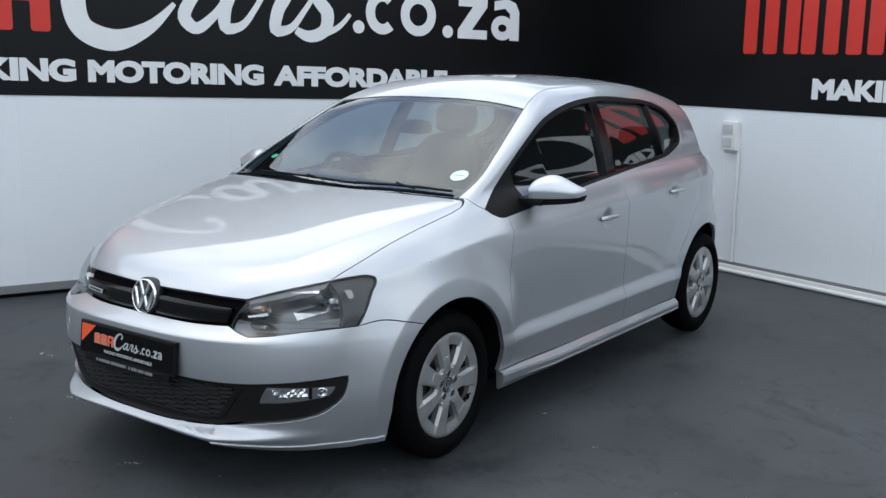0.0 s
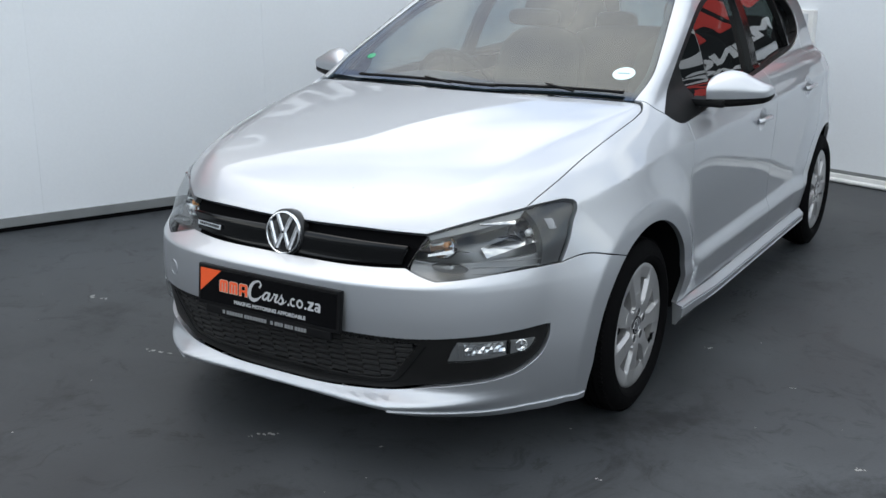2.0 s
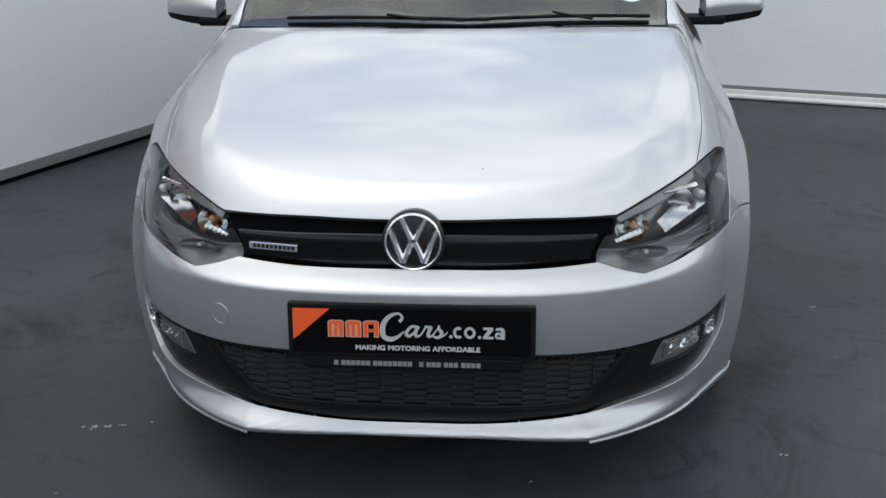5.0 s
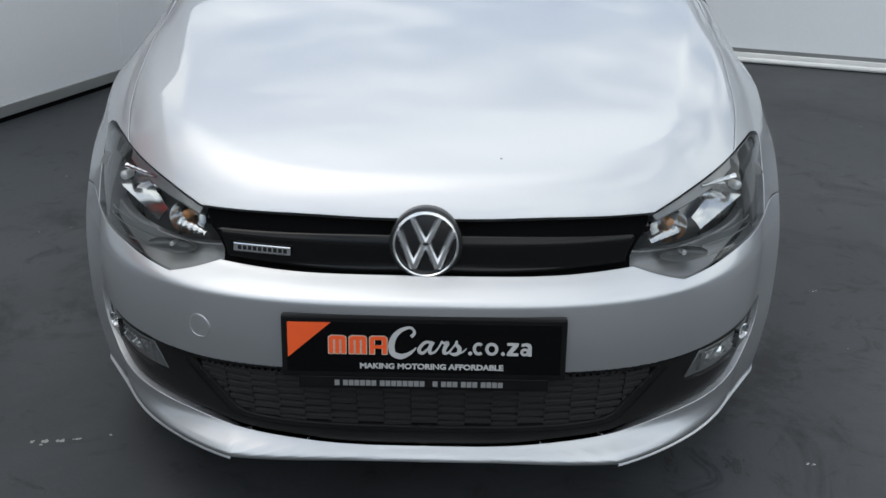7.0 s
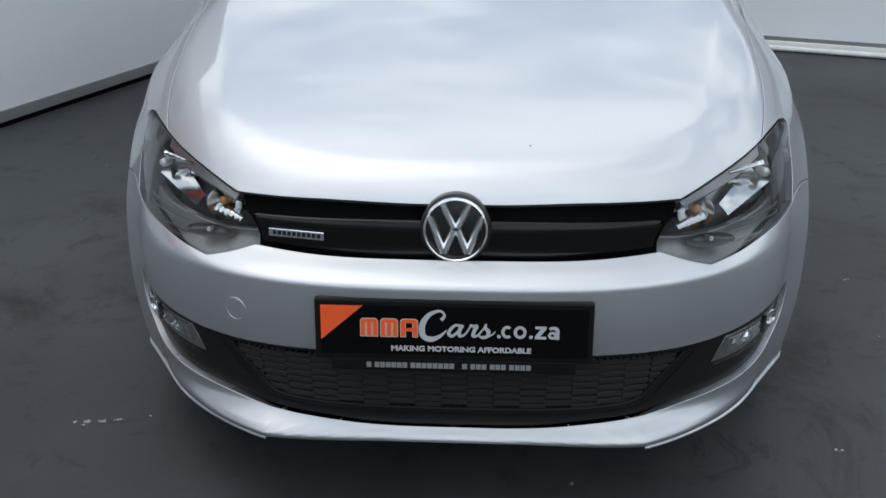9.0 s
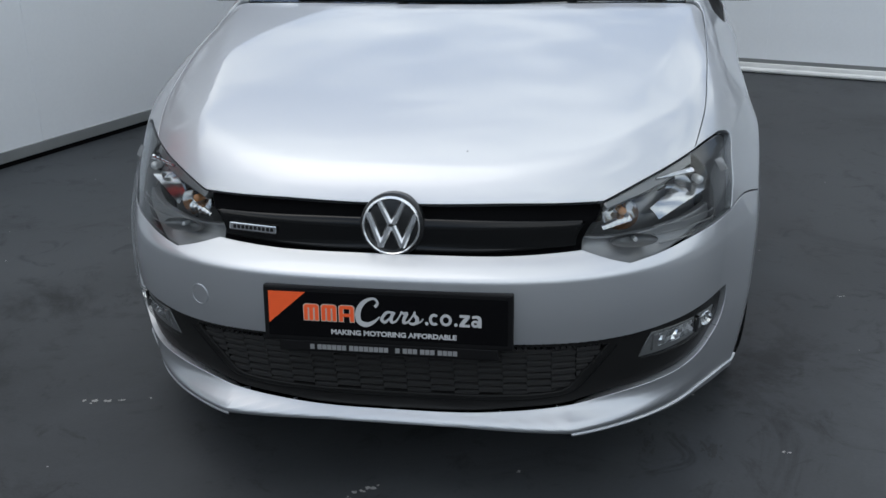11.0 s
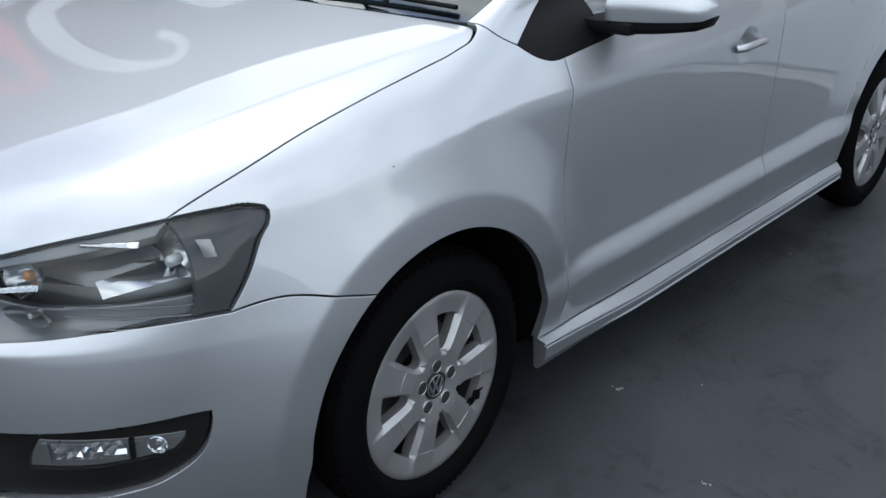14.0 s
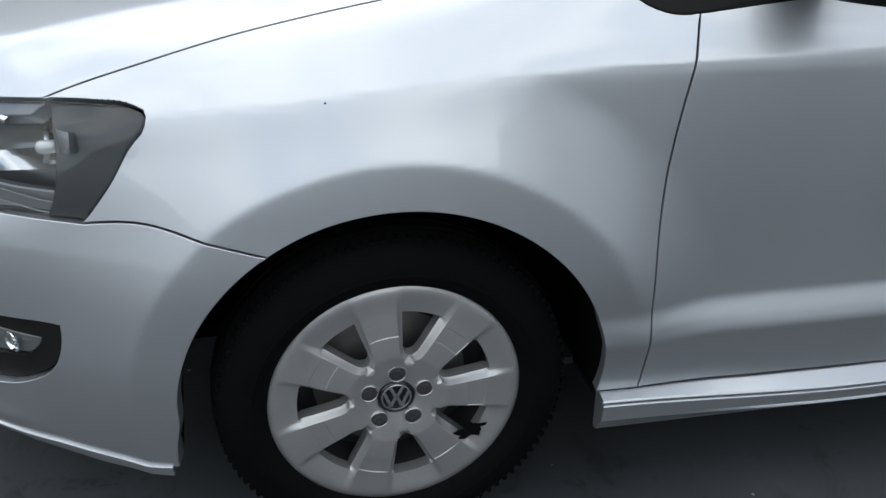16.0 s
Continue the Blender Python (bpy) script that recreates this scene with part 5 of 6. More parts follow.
    revolve(bm, [(0.031, 0.050), (0.0305, 0.058), (0.029, 0.0595), (0.0275, 0.0585), (0.0005, 0.0585)], 36, m)
    part("hub_cap", bm, BADGE_BLACK, rim)
    emblem_strokes(m @ Matrix.Translation((0, 0, 0.0588)) @ pose(0, 0, 0, 0, 0, 90 - turn if not flip else 90 + turn), 0.0255, SATIN, rim, 0.0012)
    bm = bmesh.new()
    revolve(bm, [(0.13, -0.012), (0.13, -0.002), (0.06, -0.002), (0.06, -0.012)], 40, m)
    part("brake_disc", bm, GREY_METAL, rim)
    return rim


def emblem_strokes(m, r, material, parent, h):
    """A raised ring with slanted ridged bars inside, each a part of its own."""
    bm = bmesh.new()
    revolve(bm, [(r, 0), (r * 0.995, h * 0.5), (r * 0.965, h * 0.95), (r * 0.93, h), (r * 0.90, h * 0.8), (r * 0.885, 0)], 48, m)
    part("emblem_ring", bm, material, parent)
    for s in (1, -1):
        for x0, y0, x1, y1 in ((0.42, 0.80, 0.055, 0.07), (0.80, 0.42, 0.36, -0.70), (0.36, -0.70, 0.055, 0.0)):
            bm = bmesh.new()
            d = Vector((s * (x1 - x0), y1 - y0)).normalized() * 0.105
            q = [(s * x0 - d.y, y0 + d.x), (s * x0 + d.y, y0 - d.x), (s * x1 + d.y, y1 - d.x), (s * x1 - d.y, y1 + d.x)]
            lo = [bm.verts.new((px * r, py * r, 0)) for px, py in q]
            side = [bm.verts.new((px * r, py * r, h * 0.5)) for px, py in q]
            top = [bm.verts.new(((px * 0.45 + cx * 0.55) * r, (py * 0.45 + cy * 0.55) * r, h)) for (px, py), (cx, cy) in zip(q, ((s * x0, y0), (s * x0, y0), (s * x1, y1), (s * x1, y1)))]
            for k in range(4):
                bm.faces.new((lo[k], lo[(k + 1) % 4], side[(k + 1) % 4], side[k]))
                bm.faces.new((side[k], side[(k + 1) % 4], top[(k + 1) % 4], top[k]))
            bm.faces.new(top)
            bmesh.ops.recalc_face_normals(bm, faces=bm.faces)
            bmesh.ops.transform(bm, matrix=m, verts=bm.verts)
            part("emblem_bar", bm, material, parent, smooth=False)


mat_rim = mat("wheel_barrel", (0.03, 0.03, 0.032), rough=0.6, var=0.2, scale=20)
GREY_METAL = mat("dull_steel", (0.22, 0.21, 0.20), rough=0.45, metal=0.8, var=0.2, scale=30)
BADGE_METAL = mat("emblem_chrome", (0.80, 0.81, 0.82), rough=0.22, metal=1.0, var=0.03, scale=30)
BADGE_BLACK = mat("badge_black", (0.009, 0.0095, 0.01), rough=0.25, var=0.1, scale=30)
front_left = wheel(0.748, 0.0, 37.0, False)
wheel(0.766, WHEELBASE, 32.0, False)
wheel(-0.748, 0.0, 15.0, True)
wheel(-0.766, WHEELBASE, 40.0, True)
# the bite out of the front cover's edge
bm = bmesh.new()
pts = []
for k in range(22):
    t = 2 * math.pi * k / 22
    rr = 1 + 0.28 * math.sin(5 * t + 0.6) + 0.16 * math.sin(9 * t)
    pts.append((0.150 * math.cos(radians(-33)) + 0.026 * rr * math.cos(t) * 0.9 - 0.004 * math.sin(t), 0.150 * math.sin(radians(-33)) + 0.013 * rr * math.sin(t) + 0.008 * math.cos(t)))
prism(bm, pts, 0.0012, Matrix.Translation((0.748, 0, 0.2915)) @ Matrix(((0, 0, 1, 0), (1, 0, 0, 0), (0, 1, 0, 0), (0, 0, 0, 1))) @ Matrix.Translation((0, 0, 0.0605)))
part("scuff_mark", bm, DARK, front_left, "dark chipped scuff on the cover", smooth=False)

# wheel-arch liners
for sx in (1, -1):
    for yc in (0.0, WHEELBASE):
        bm = bmesh.new()
        rows = []
        angles = np.radians(np.linspace(-8 if yc == 0 else 26, 193 if yc == 0 else 188, 33))
        ys, zs = yc + (ARCH + 0.006) * np.cos(angles), AXLE_Z + (ARCH + 0.006) * np.sin(angles)
        xs = cast(lambda a, b: (np.stack([0 * a, a, b], -1), np.stack([0 * a + 1, 0 * a, 0 * a], -1)), ys, np.maximum(zs, 0.16), far=1.2)[0][:, 0]
        for y, z, wide in zip(ys, zs, xs):
            rows.append([bm.verts.new((sx * x, y, z)) for x in (wide - 0.016, 0.60, 0.42)])
        for a, b in zip(rows, rows[1:]):
            for k in range(2):
                bm.faces.new((a[k], b[k], b[k + 1], a[k + 1]))
        c = bm.verts.new((sx * 0.42, yc, AXLE_Z))
        for a, b in zip(rows, rows[1:]):
            bm.faces.new((a[2], b[2], c))
        part("arch_liner", bm, DARK, car)
bm = bmesh.new()
box(bm, -0.40, 0.40, -0.55, 2.9, 0.18, 0.24)
box(bm, -0.70, 0.70, 0.42, 2.05, 0.18, 0.24)
part("underbody", bm, DARK, car, smooth=False)
# unseen tray, added to keep light off the floor below the bumper
bm = bmesh.new()
tray = [(-0.68, -0.40), (0.68, -0.40), (0.66, -0.54), (0.54, -0.67), (0.36, -0.775), (0.0, -0.805), (-0.36, -0.775), (-0.54, -0.67), (-0.66, -0.54)]
prism(bm, tray, 0.012, Matrix.Translation((0, 0, 0.196)))
part("shade_tray", bm, DARK, car, smooth=False)
bm = bmesh.new()
box(bm, -0.40, 0.40, -0.66, -0.25, 0.21, 0.60)
part("engine_bay", bm, DARK, car, smooth=False)


# ---- nose details ----
# round emblem
p, nrm = Vector((0, -0.783, 0.662)), Vector((0, -1, 0.16)).normalized()
m = facing(p, nrm)
bm = bmesh.new()
revolve(bm, [(0.070, -0.03), (0.0705, -0.004), (0.069, 0.0), (0.065, 0.0015), (0.0005, 0.0015)], 56, m)
badge = part("emblem", bm, BADGE_BLACK, car, "round black and chrome emblem plate")
emblem_strokes(m @ Matrix.Translation((0, 0, 0.0015)), 0.0645, BADGE_METAL, badge, 0.010)

# small metal tag on the blade, with a bar for its writing
q, n = nose(-0.314, 0.640, 0.0)
m = facing(q + n * 0.001, n + Vector((0, 0, 0.1)))
bm = bmesh.new()
box(bm, -0.058, 0.058, -0.0085, 0.0085, 0, 0.004, bevel=0.002, m=m)
tag_plate = part("name_tag", bm, CHROME, grille_blade, "small chrome name tag", smooth=False)
bm = bmesh.new()
for k in range(10):
    x = -0.0485 + k * 0.0102
    box(bm, x, x + 0.0072, -0.0042, 0.0042, 0.004, 0.0046, m=m)
part("tag_writing", bm, BADGE_BLACK, tag_plate, "dark bars of writing", smooth=False)

# number plate with the dealer's printing
ORANGE = mat("orange_print", (0.78, 0.10, 0.025), rough=0.35, var=0.04, scale=30)
PLATE = mat("plate_black", (0.0025, 0.0025, 0.003), rough=0.2, var=0.1, scale=20, spec=0.16)
FRAME = mat("plate_frame_black", (0.006, 0.006, 0.0065), rough=0.4, var=0.1, scale=20, spec=0.18)
STRIP_GREY = mat("dull_grey_print", (0.20, 0.205, 0.21), rough=0.5, var=0.06, scale=30)
PRINT_PALE = mat("pale_print", (0.50, 0.42, 0.36), rough=0.4, var=0.04, scale=30)
PRINT_GREY = mat("grey_print", (0.42, 0.43, 0.44), rough=0.4, var=0.04, scale=30)
m = facing((0, -0.872, 0.4895), (0, -1, 0.10))
bm = bmesh.new()
box(bm, -0.268, 0.268, -0.062, 0.062, -0.012, 0.006, bevel=0.005, m=m)
plate = part("plate_frame", bm, FRAME, car, "black dealer plate frame", smooth=False)
bm = bmesh.new()
box(bm, -0.257, 0.257, -0.050, 0.051, 0.006, 0.0075, bevel=0.0007, m=m)
face = part("plate_face", bm, PLATE, plate, "gloss black plate face", smooth=False)
bm = bmesh.new()
prism(bm, [(-0.2555, 0.0495), (-0.2555, -0.0215), (-0.174, 0.0495)], 0.0007, m @ Matrix.Translation((0, 0, 0.0076)))
part("plate_corner", bm, ORANGE, face, "orange printed corner", smooth=False)
on_face = m @ Matrix.Translation((0.002, 0.0055, 0.0049))
for k in range(3):
    x = -0.180 + 0.0385 * k
    for grow, mt, nm, text in ((0.0016, PRINT_PALE, "plate_outline", "pale outline of the logo shape"), (0.0, ORANGE, "plate_red_shape", "red logo shape")):
        bm = bmesh.new()
        z = 0.003 if grow else 0.0034
        for j in range(3 if k < 2 else 2):
            left = x + (0.0118 if k < 2 else 0.0236) * j
            round_post(bm, left - grow, left + 0.0082 + grow, -0.0180 - grow, 0.010, 0.0015, z)
        x1 = x + 0.0318
        slab(bm, [(x1 + grow, 0.010), (x1 + grow, 0.0135 + grow), (x1 - 0.004, 0.0175 + grow), (x + 0.004, 0.0175 + grow), (x - grow, 0.0135 + grow), (x - grow, 0.010)], z)
        if k == 2:
            slab(bm, [(x + 0.0075, -0.007), (x + 0.024, -0.007), (x + 0.024, 0.0), (x + 0.0075, 0.0)], z + 0.0002)
        bmesh.ops.recalc_face_normals(bm, faces=bm.faces)
        bmesh.ops.transform(bm, matrix=on_face, verts=bm.verts)
        part(nm, bm, mt, face, text, smooth=False)
bm = bmesh.new()
for k, (pts, widths) in enumerate(SWEEPS):
    small = curve_pts(np.column_stack([pts, widths]), 0.03) * (0.0732, 0.0755, 0.080) + (-0.1255, -0.0425, 0.0)
    d = np.gradient(small[:, :2], axis=0)
    nn = np.stack([-d[:, 1], d[:, 0]], -1) / np.maximum(np.linalg.norm(d, axis=1, keepdims=True), 1e-9)
    up = [bm.verts.new((*(p[:2] + v * p[2] / 2), 0.0036 + 0.0001 * k)) for p, v in zip(small, nn)]
    dn = [bm.verts.new((*(p[:2] - v * p[2] / 2), 0.0036 + 0.0001 * k)) for p, v in zip(small, nn)]
    for i in range(len(small) - 1):
        bm.faces.new((dn[i], dn[i + 1], up[i + 1], up[i]))
bmesh.ops.transform(bm, matrix=on_face, verts=bm.verts)
part("plate_white_sweep", bm, PRINT_GREY, face, "white sweeping logo shape", smooth=False)
bm = tail_shapes(0.120, 0.0265)
bmesh.ops.transform(bm, matrix=on_face @ Matrix.Translation((0.081, -0.0175, 0)), verts=bm.verts)
part("plate_white_shape", bm, PRINT_GREY, face, "white rounded logo shapes", smooth=False)
part("plate_slogan", words("plate_slogan", "MAKING MOTORING AFFORDABLE", 0.0118, 0.270, m @ Matrix.Translation((-0.120, -0.0425, 0.0052)), PRINT_GREY, bold=0.045), PRINT_GREY, face, "white slogan line", smooth=False)
bm = bmesh.new()
box(bm, -0.238, 0.238, -0.087, -0.060, -0.010, 0.003, bevel=0.004, m=m)
strip_low = part("plate_strip", bm, FRAME, plate, "black strip under the plate", smooth=False)
bm = bmesh.new()
x = -0.169
for run in (1, 6, 8, -1, 1, 3, 3, 4):
    # one short bar a character, a space after each run
    for _ in range(abs(run)):
        if run > 0:
            box(bm, x, x + 0.0092, -0.0800, -0.0690, 0.003, 0.0036, m=m)
        x += 0.0108
    x += 0.0052 if run > 0 else -0.002
part("strip_writing", bm, STRIP_GREY, strip_low, "pale bars of writing", smooth=False)

# lower intake: staggered slats
SLAT = mat("intake_slat", (0.025, 0.025, 0.025), rough=0.5, spec=0.28, var=0.15, scale=20)
PITCH, STEP = 0.0178, 0.0535
bm = bmesh.new()
# a cell: broad slat whose upper face leans back, a slit left under it
rows = [[bm.verts.new((x * w, y, z)) for x in (-0.0268, 0.0268)] for w, y, z in ((0.90, -0.0062, -0.006), (0.93, -0.0060, 0.002), (0.985, -0.004, 0.0040), (1.0, 0.0052, 0.0032), (0.96, 0.0070, -0.001), (0.92, 0.0072, -0.008))]
for a, b in zip(rows, rows[1:]):
    bm.faces.new((a[0], a[1], b[1], b[0]))
for k in (0, 1):
    ring = [r[k] for r in rows]
    bm.faces.new(ring[::-1] if k else ring)
bmesh.ops.recalc_face_normals(bm, faces=bm.faces)
slat_mesh = part("slat", bm, SLAT, intake, smooth=False)
first = True
for col in range(-10, 11):
    x = col * STEP
    for row in range(10):
        z = 0.272 + (row + (0.5 if col % 2 else 0.0)) * PITCH
        if z > 0.421 or abs(x) > 0.420 + max(0.0, z - 0.31) * 0.745:
            continue
        q, n = nose(x, z, 0.021)
        ob = slat_mesh if first else new("slat", slat_mesh.data)
        ob.parent = intake
        ob.matrix_basis = facing(q, n)
        first = False
# raised ridge round the mesh
for sgn in (1, -1):
    pts = [tuple(nose(sgn * x, z, 0.0125)[0]) for x, z in ((0.0, 0.270), (0.20, 0.271), (0.33, 0.274), (0.396, 0.285), (0.428, 0.318), (0.462, 0.364), (0.488, 0.398))]
    round_bar("intake_ridge", [tuple(p) for p in curve_pts(np.array(pts), 0.02)], 0.003, BLACK_PLASTIC, intake)

# fog lamps
FOG_BACK = mat("fog_housing", (0.22, 0.225, 0.23), rough=0.3, metal=0.5, var=0.1, scale=30)
for mirror in (False, True):
    low = edge((0.536, -0.744, 0.350), (0.612, -0.681, 0.352), (0.700, -0.562, 0.366))
    out_e = edge((0.700, -0.562, 0.366), (0.714, -0.545, 0.388), (0.715, -0.542, 0.400))
    up = edge((0.715, -0.542, 0.400), (0.64, -0.65, 0.409), (0.563, -0.734, 0.413))
    inn = edge((0.563, -0.734, 0.413), (0.545, -0.742, 0.38), (0.536, -0.744, 0.350))
    if not mirror:
        fog_back = panel_data([low, out_e, up, inn], cell=(0.01, 0.9), sink=0.0105, bend=0.002, depth=0.006)
        fog_lens = panel_data([low, out_e, up, inn], cell=(0.01, 0.9), sink=0.000, bend=0.003, depth=0.012)
    back = sheet("fog_lamp", fog_back, FOG_BACK, car, "clear fog lamp in the black intake surround", mirror)
    sheet("fog_lens", fog_lens, FOG_GLASS, back, "clear ribbed lens", mirror)
    s = -1 if mirror else 1
    # crumpled chrome reflector, a dark web and a small round one
    wrinkle = random.Random(11)
    bm = bmesh.new()
    grid_v = []
    for i in range(15):
        u = i / 14
        x = 0.578 + 0.080 * u
        low_z, high_z = 0.369 - 0.002 * u, 0.404 - 0.001 * u
        col_v = []
        for j in range(5):
            q, n = nose(x + wrinkle.uniform(-0.002, 0.002), low_z + (high_z - low_z) * j / 4, 0.0085 + (wrinkle.uniform(-0.0035, 0.003) if 0 < j < 4 else 0.001))
            col_v.append(bm.verts.new((s * q.x, q.y, q.z)))
        grid_v.append(col_v)
    for a, b in zip(grid_v, grid_v[1:]):
        for j in range(4):
            bm.faces.new((a[j], b[j], b[j + 1], a[j + 1]) if s > 0 else (a[j + 1], b[j + 1], b[j], a[j]))
    part("fog_reflector", bm, CHROME, back, "crumpled chrome reflector", smooth=False)
    q, n = nose(0.6655, 0.386, 0.006)
    bm = bmesh.new()
    box(bm, -0.005, 0.005, -0.020, 0.019, -0.006, 0.004, bevel=0.0015, m=facing((s * q.x, q.y, q.z), (s * n.x, n.y, n.z)))
    part("fog_web", bm, BLACK_PLASTIC, back, smooth=False)
    q, n = nose(0.569, 0.386, 0.007)
    bm = bmesh.new()
    box(bm, -0.006, 0.006, -0.021, 0.020, -0.006, 0.002, bevel=0.0015, m=facing((s * q.x, q.y, q.z), (s * n.x, n.y, n.z)))
    part("fog_web", bm, FOG_BACK, back, smooth=False)
    q, n = nose(0.688, 0.386, 0.006)
    bm = bmesh.new()
    revolve(bm, [(0.0185, 0.002), (0.017, 0.003), (0.014, -0.003), (0.008, -0.006), (0.0055, 0.0), (0.0005, 0.0015)], 14, facing((s * q.x, q.y, q.z), (s * n.x * 0.5, n.y, n.z)))
    part("fog_bowl", bm, CHROME, back, "small round chrome bowl", smooth=False)

# splitter blades along the bumper's lower corners
def blade_edge(*places):
    """Along the nose, then round the corner to the wheel arch."""
    last = places[-1][1]
    return edge(*[tuple(nose(x, z)[0]) for x, z in places], (0.765, -0.42, last - 0.001), (ARCH_LOW[0] - 0.004, ARCH_LOW[1] - 0.010, last - 0.001))


blade_up = blade_edge((0.391, 0.2115), (0.45, 0.2065), (0.55, 0.197), (0.65, 0.190), (0.72, 0.187))
blade_dn = rev(blade_edge((0.391, 0.2065), (0.45, 0.192), (0.55, 0.177), (0.65, 0.168), (0.72, 0.164)))
both("splitter_blade", panel_data([blade_up, np.stack([blade_up[-1], blade_dn[0]]), blade_dn, np.stack([blade_dn[-1], blade_up[0]])], cell=(0.008, 0.5), sink=-0.005, gap=0.0, bend=0.002, depth=0.03), PAINT, "silver splitter blade")

# round washer cover on the bumper
q, n = nose(-0.437, 0.495)
bm = bmesh.new()
revolve(bm, [(0.0245, -0.004), (0.0245, 0.0006), (0.0235, 0.0012), (0.0225, 0.0006), (0.0222, -0.0008), (0.0215, 0.0006), (0.0005, 0.0008)], 36, facing(q, n))
part("tow_eye_cover", bm, PAINT, bumper)

# headlamp insides
LAMP_DARK = mat("lamp_dark", (0.055, 0.057, 0.06), rough=0.32, var=0.05, bump_scale=900, scale=25)
LAMP_GREY = mat("lamp_bezel", (0.24, 0.245, 0.25), rough=0.34, metal=0.6, var=0.05, bump_scale=900, scale=25)
REFLECTOR = mat("lamp_reflector", (0.66, 0.67, 0.68), rough=0.16, metal=1.0, var=0.04, scale=25)
AMBER = mat("amber_bulb", (0.55, 0.24, 0.09), rough=0.2, var=0.08, scale=40, coat=0.6)
BULB = mat("bulb_glass", (0.65, 0.66, 0.66), rough=0.1, metal=0.3, var=0.05, scale=40)


def flank(p, f, sink):
    q, n = cast(star, np.array([p]), np.array([f]))
    return Vector(q[0] - n[0] * sink), Vector(n[0])


def bowl(name, c, d, rx, ry, depth, material, parent, s, rim=0.003, label=""):
    """An oval reflector bowl that opens along d."""
    bm = bmesh.new()
    prof = [(1.02, -0.004), (1.0, rim)] + [(math.sqrt(t), -depth * (1 - t)) for t in (0.85, 0.7, 0.5, 0.3, 0.12, 0.02)]
    revolve(bm, prof, 36)
    for v in bm.verts:
        v.co.x *= rx
        v.co.y *= ry
    bmesh.ops.transform(bm, matrix=facing((s * c[0], c[1], c[2]), (s * d[0], d[1], d[2])), verts=bm.verts)
    return part(name, bm, material, parent, label)


for lamp, s in zip(headlights, (1, -1)):
    # three reflectors, a round main lamp towards the outer corner, bright facets between them
    bowl("main_reflector", (0.556, -0.530, 0.676), (0.40, -1, 0.25), 0.088, 0.046, 0.045, REFLECTOR, lamp, s, label="wide chrome reflector")
    bowl("round_reflector", (0.640, -0.462, 0.696), (0.55, -1, 0.15), 0.048, 0.047, 0.03, REFLECTOR, lamp, s, label="round chrome main reflector")
    bowl("turn_reflector", (0.478, -0.672, 0.664), (0.25, -1, 0.15), 0.040, 0.034, 0.04, REFLECTOR, lamp, s, label="chrome indicator reflector")
    bowl("low_reflector", (0.510, -0.690, 0.612), (0.25, -1, 0.2), 0.052, 0.015, 0.025, LAMP_GREY, lamp, s, label="small lower reflector")
    for nm, c, r, mt in (("bulb", (0.653, -0.500, 0.692), 0.010, BULB), ("amber_bulb", (0.482, -0.662, 0.668), 0.009, AMBER), ("bulb", (0.512, -0.682, 0.612), 0.005, BULB)):
        bm = bmesh.new()
        revolve(bm, [(r, -0.02), (r, 0.004), (r * 0.8, r * 0.7), (r * 0.4, r * 0.95), (0.0004, r)], 20, facing((s * c[0], c[1], c[2]), (s * 0.3, -1, 0.1)))
        part(nm, bm, mt, lamp)
    for cx, cy, cz, hw, hh, n, roll in ((0.595, -0.575, 0.728, 0.050, 0.0055, (0.4, -0.62, 0.68), -4), (0.470, -0.676, 0.648, 0.036, 0.011, (0.25, -0.62, 0.72), -16)):
        # a fluted strip, narrower at its inner end
        bm = bmesh.new()
        rows = []
        for k in range(15):
            t = k / 14
            taper = 0.55 + 0.45 * t
            rows.append([bm.verts.new((s * hw * (2 * t - 1), hh * taper * v, 0.0007 * math.sin(2.3 * k) - 0.002 * v * v)) for v in (-1, -0.4, 0.3, 1)])
        for a, b in zip(rows, rows[1:]):
            for j in range(3):
                bm.faces.new((a[j], b[j], b[j + 1], a[j + 1]) if s > 0 else (a[j + 1], b[j + 1], b[j], a[j]))
        bmesh.ops.transform(bm, matrix=facing((s * cx, cy, cz), (s * n[0], n[1], n[2])) @ pose(0, 0, 0, 0, 0, s * -roll), verts=bm.verts)
        part("reflector_facet", bm, REFLECTOR, lamp, "bright fluted chrome facet")
    # the broad slanting mirror under the main bulb, and the upright one beside it
    for nm, corners, rib in (("slanting_mirror", ((0.566, -0.582, 0.622), (0.676, -0.478, 0.667), (0.617, -0.470, 0.680), (0.545, -0.580, 0.647)), 0.0006),
                             ("corner_mirror", ((0.703, -0.468, 0.702), (0.720, -0.455, 0.705), (0.704, -0.455, 0.732), (0.687, -0.473, 0.732)), 0.0)):
        bm = bmesh.new()
        low_l, low_r, up_r, up_l = (Vector(c) for c in corners)
        rows = []
        for k in range(13):
            t = k / 12
            a, b = low_l.lerp(low_r, t), up_l.lerp(up_r, t)
            rows.append([bm.verts.new(((p := a.lerp(b, v)).x * s, p.y, p.z + 0.002 * math.sin(math.pi * v) + (rib if k % 2 else 0))) for v in (0, 0.3, 0.62, 0.66, 1)])
        for a, b in zip(rows, rows[1:]):
            for j in range(4):
                bm.faces.new((a[j], b[j], b[j + 1], a[j + 1]) if s > 0 else (a[j + 1], b[j + 1], b[j], a[j]))
        part(nm, bm, REFLECTOR if rib else LAMP_SHELL, lamp, "bright chrome mirror facet" if rib else "dull grey mirror facet")
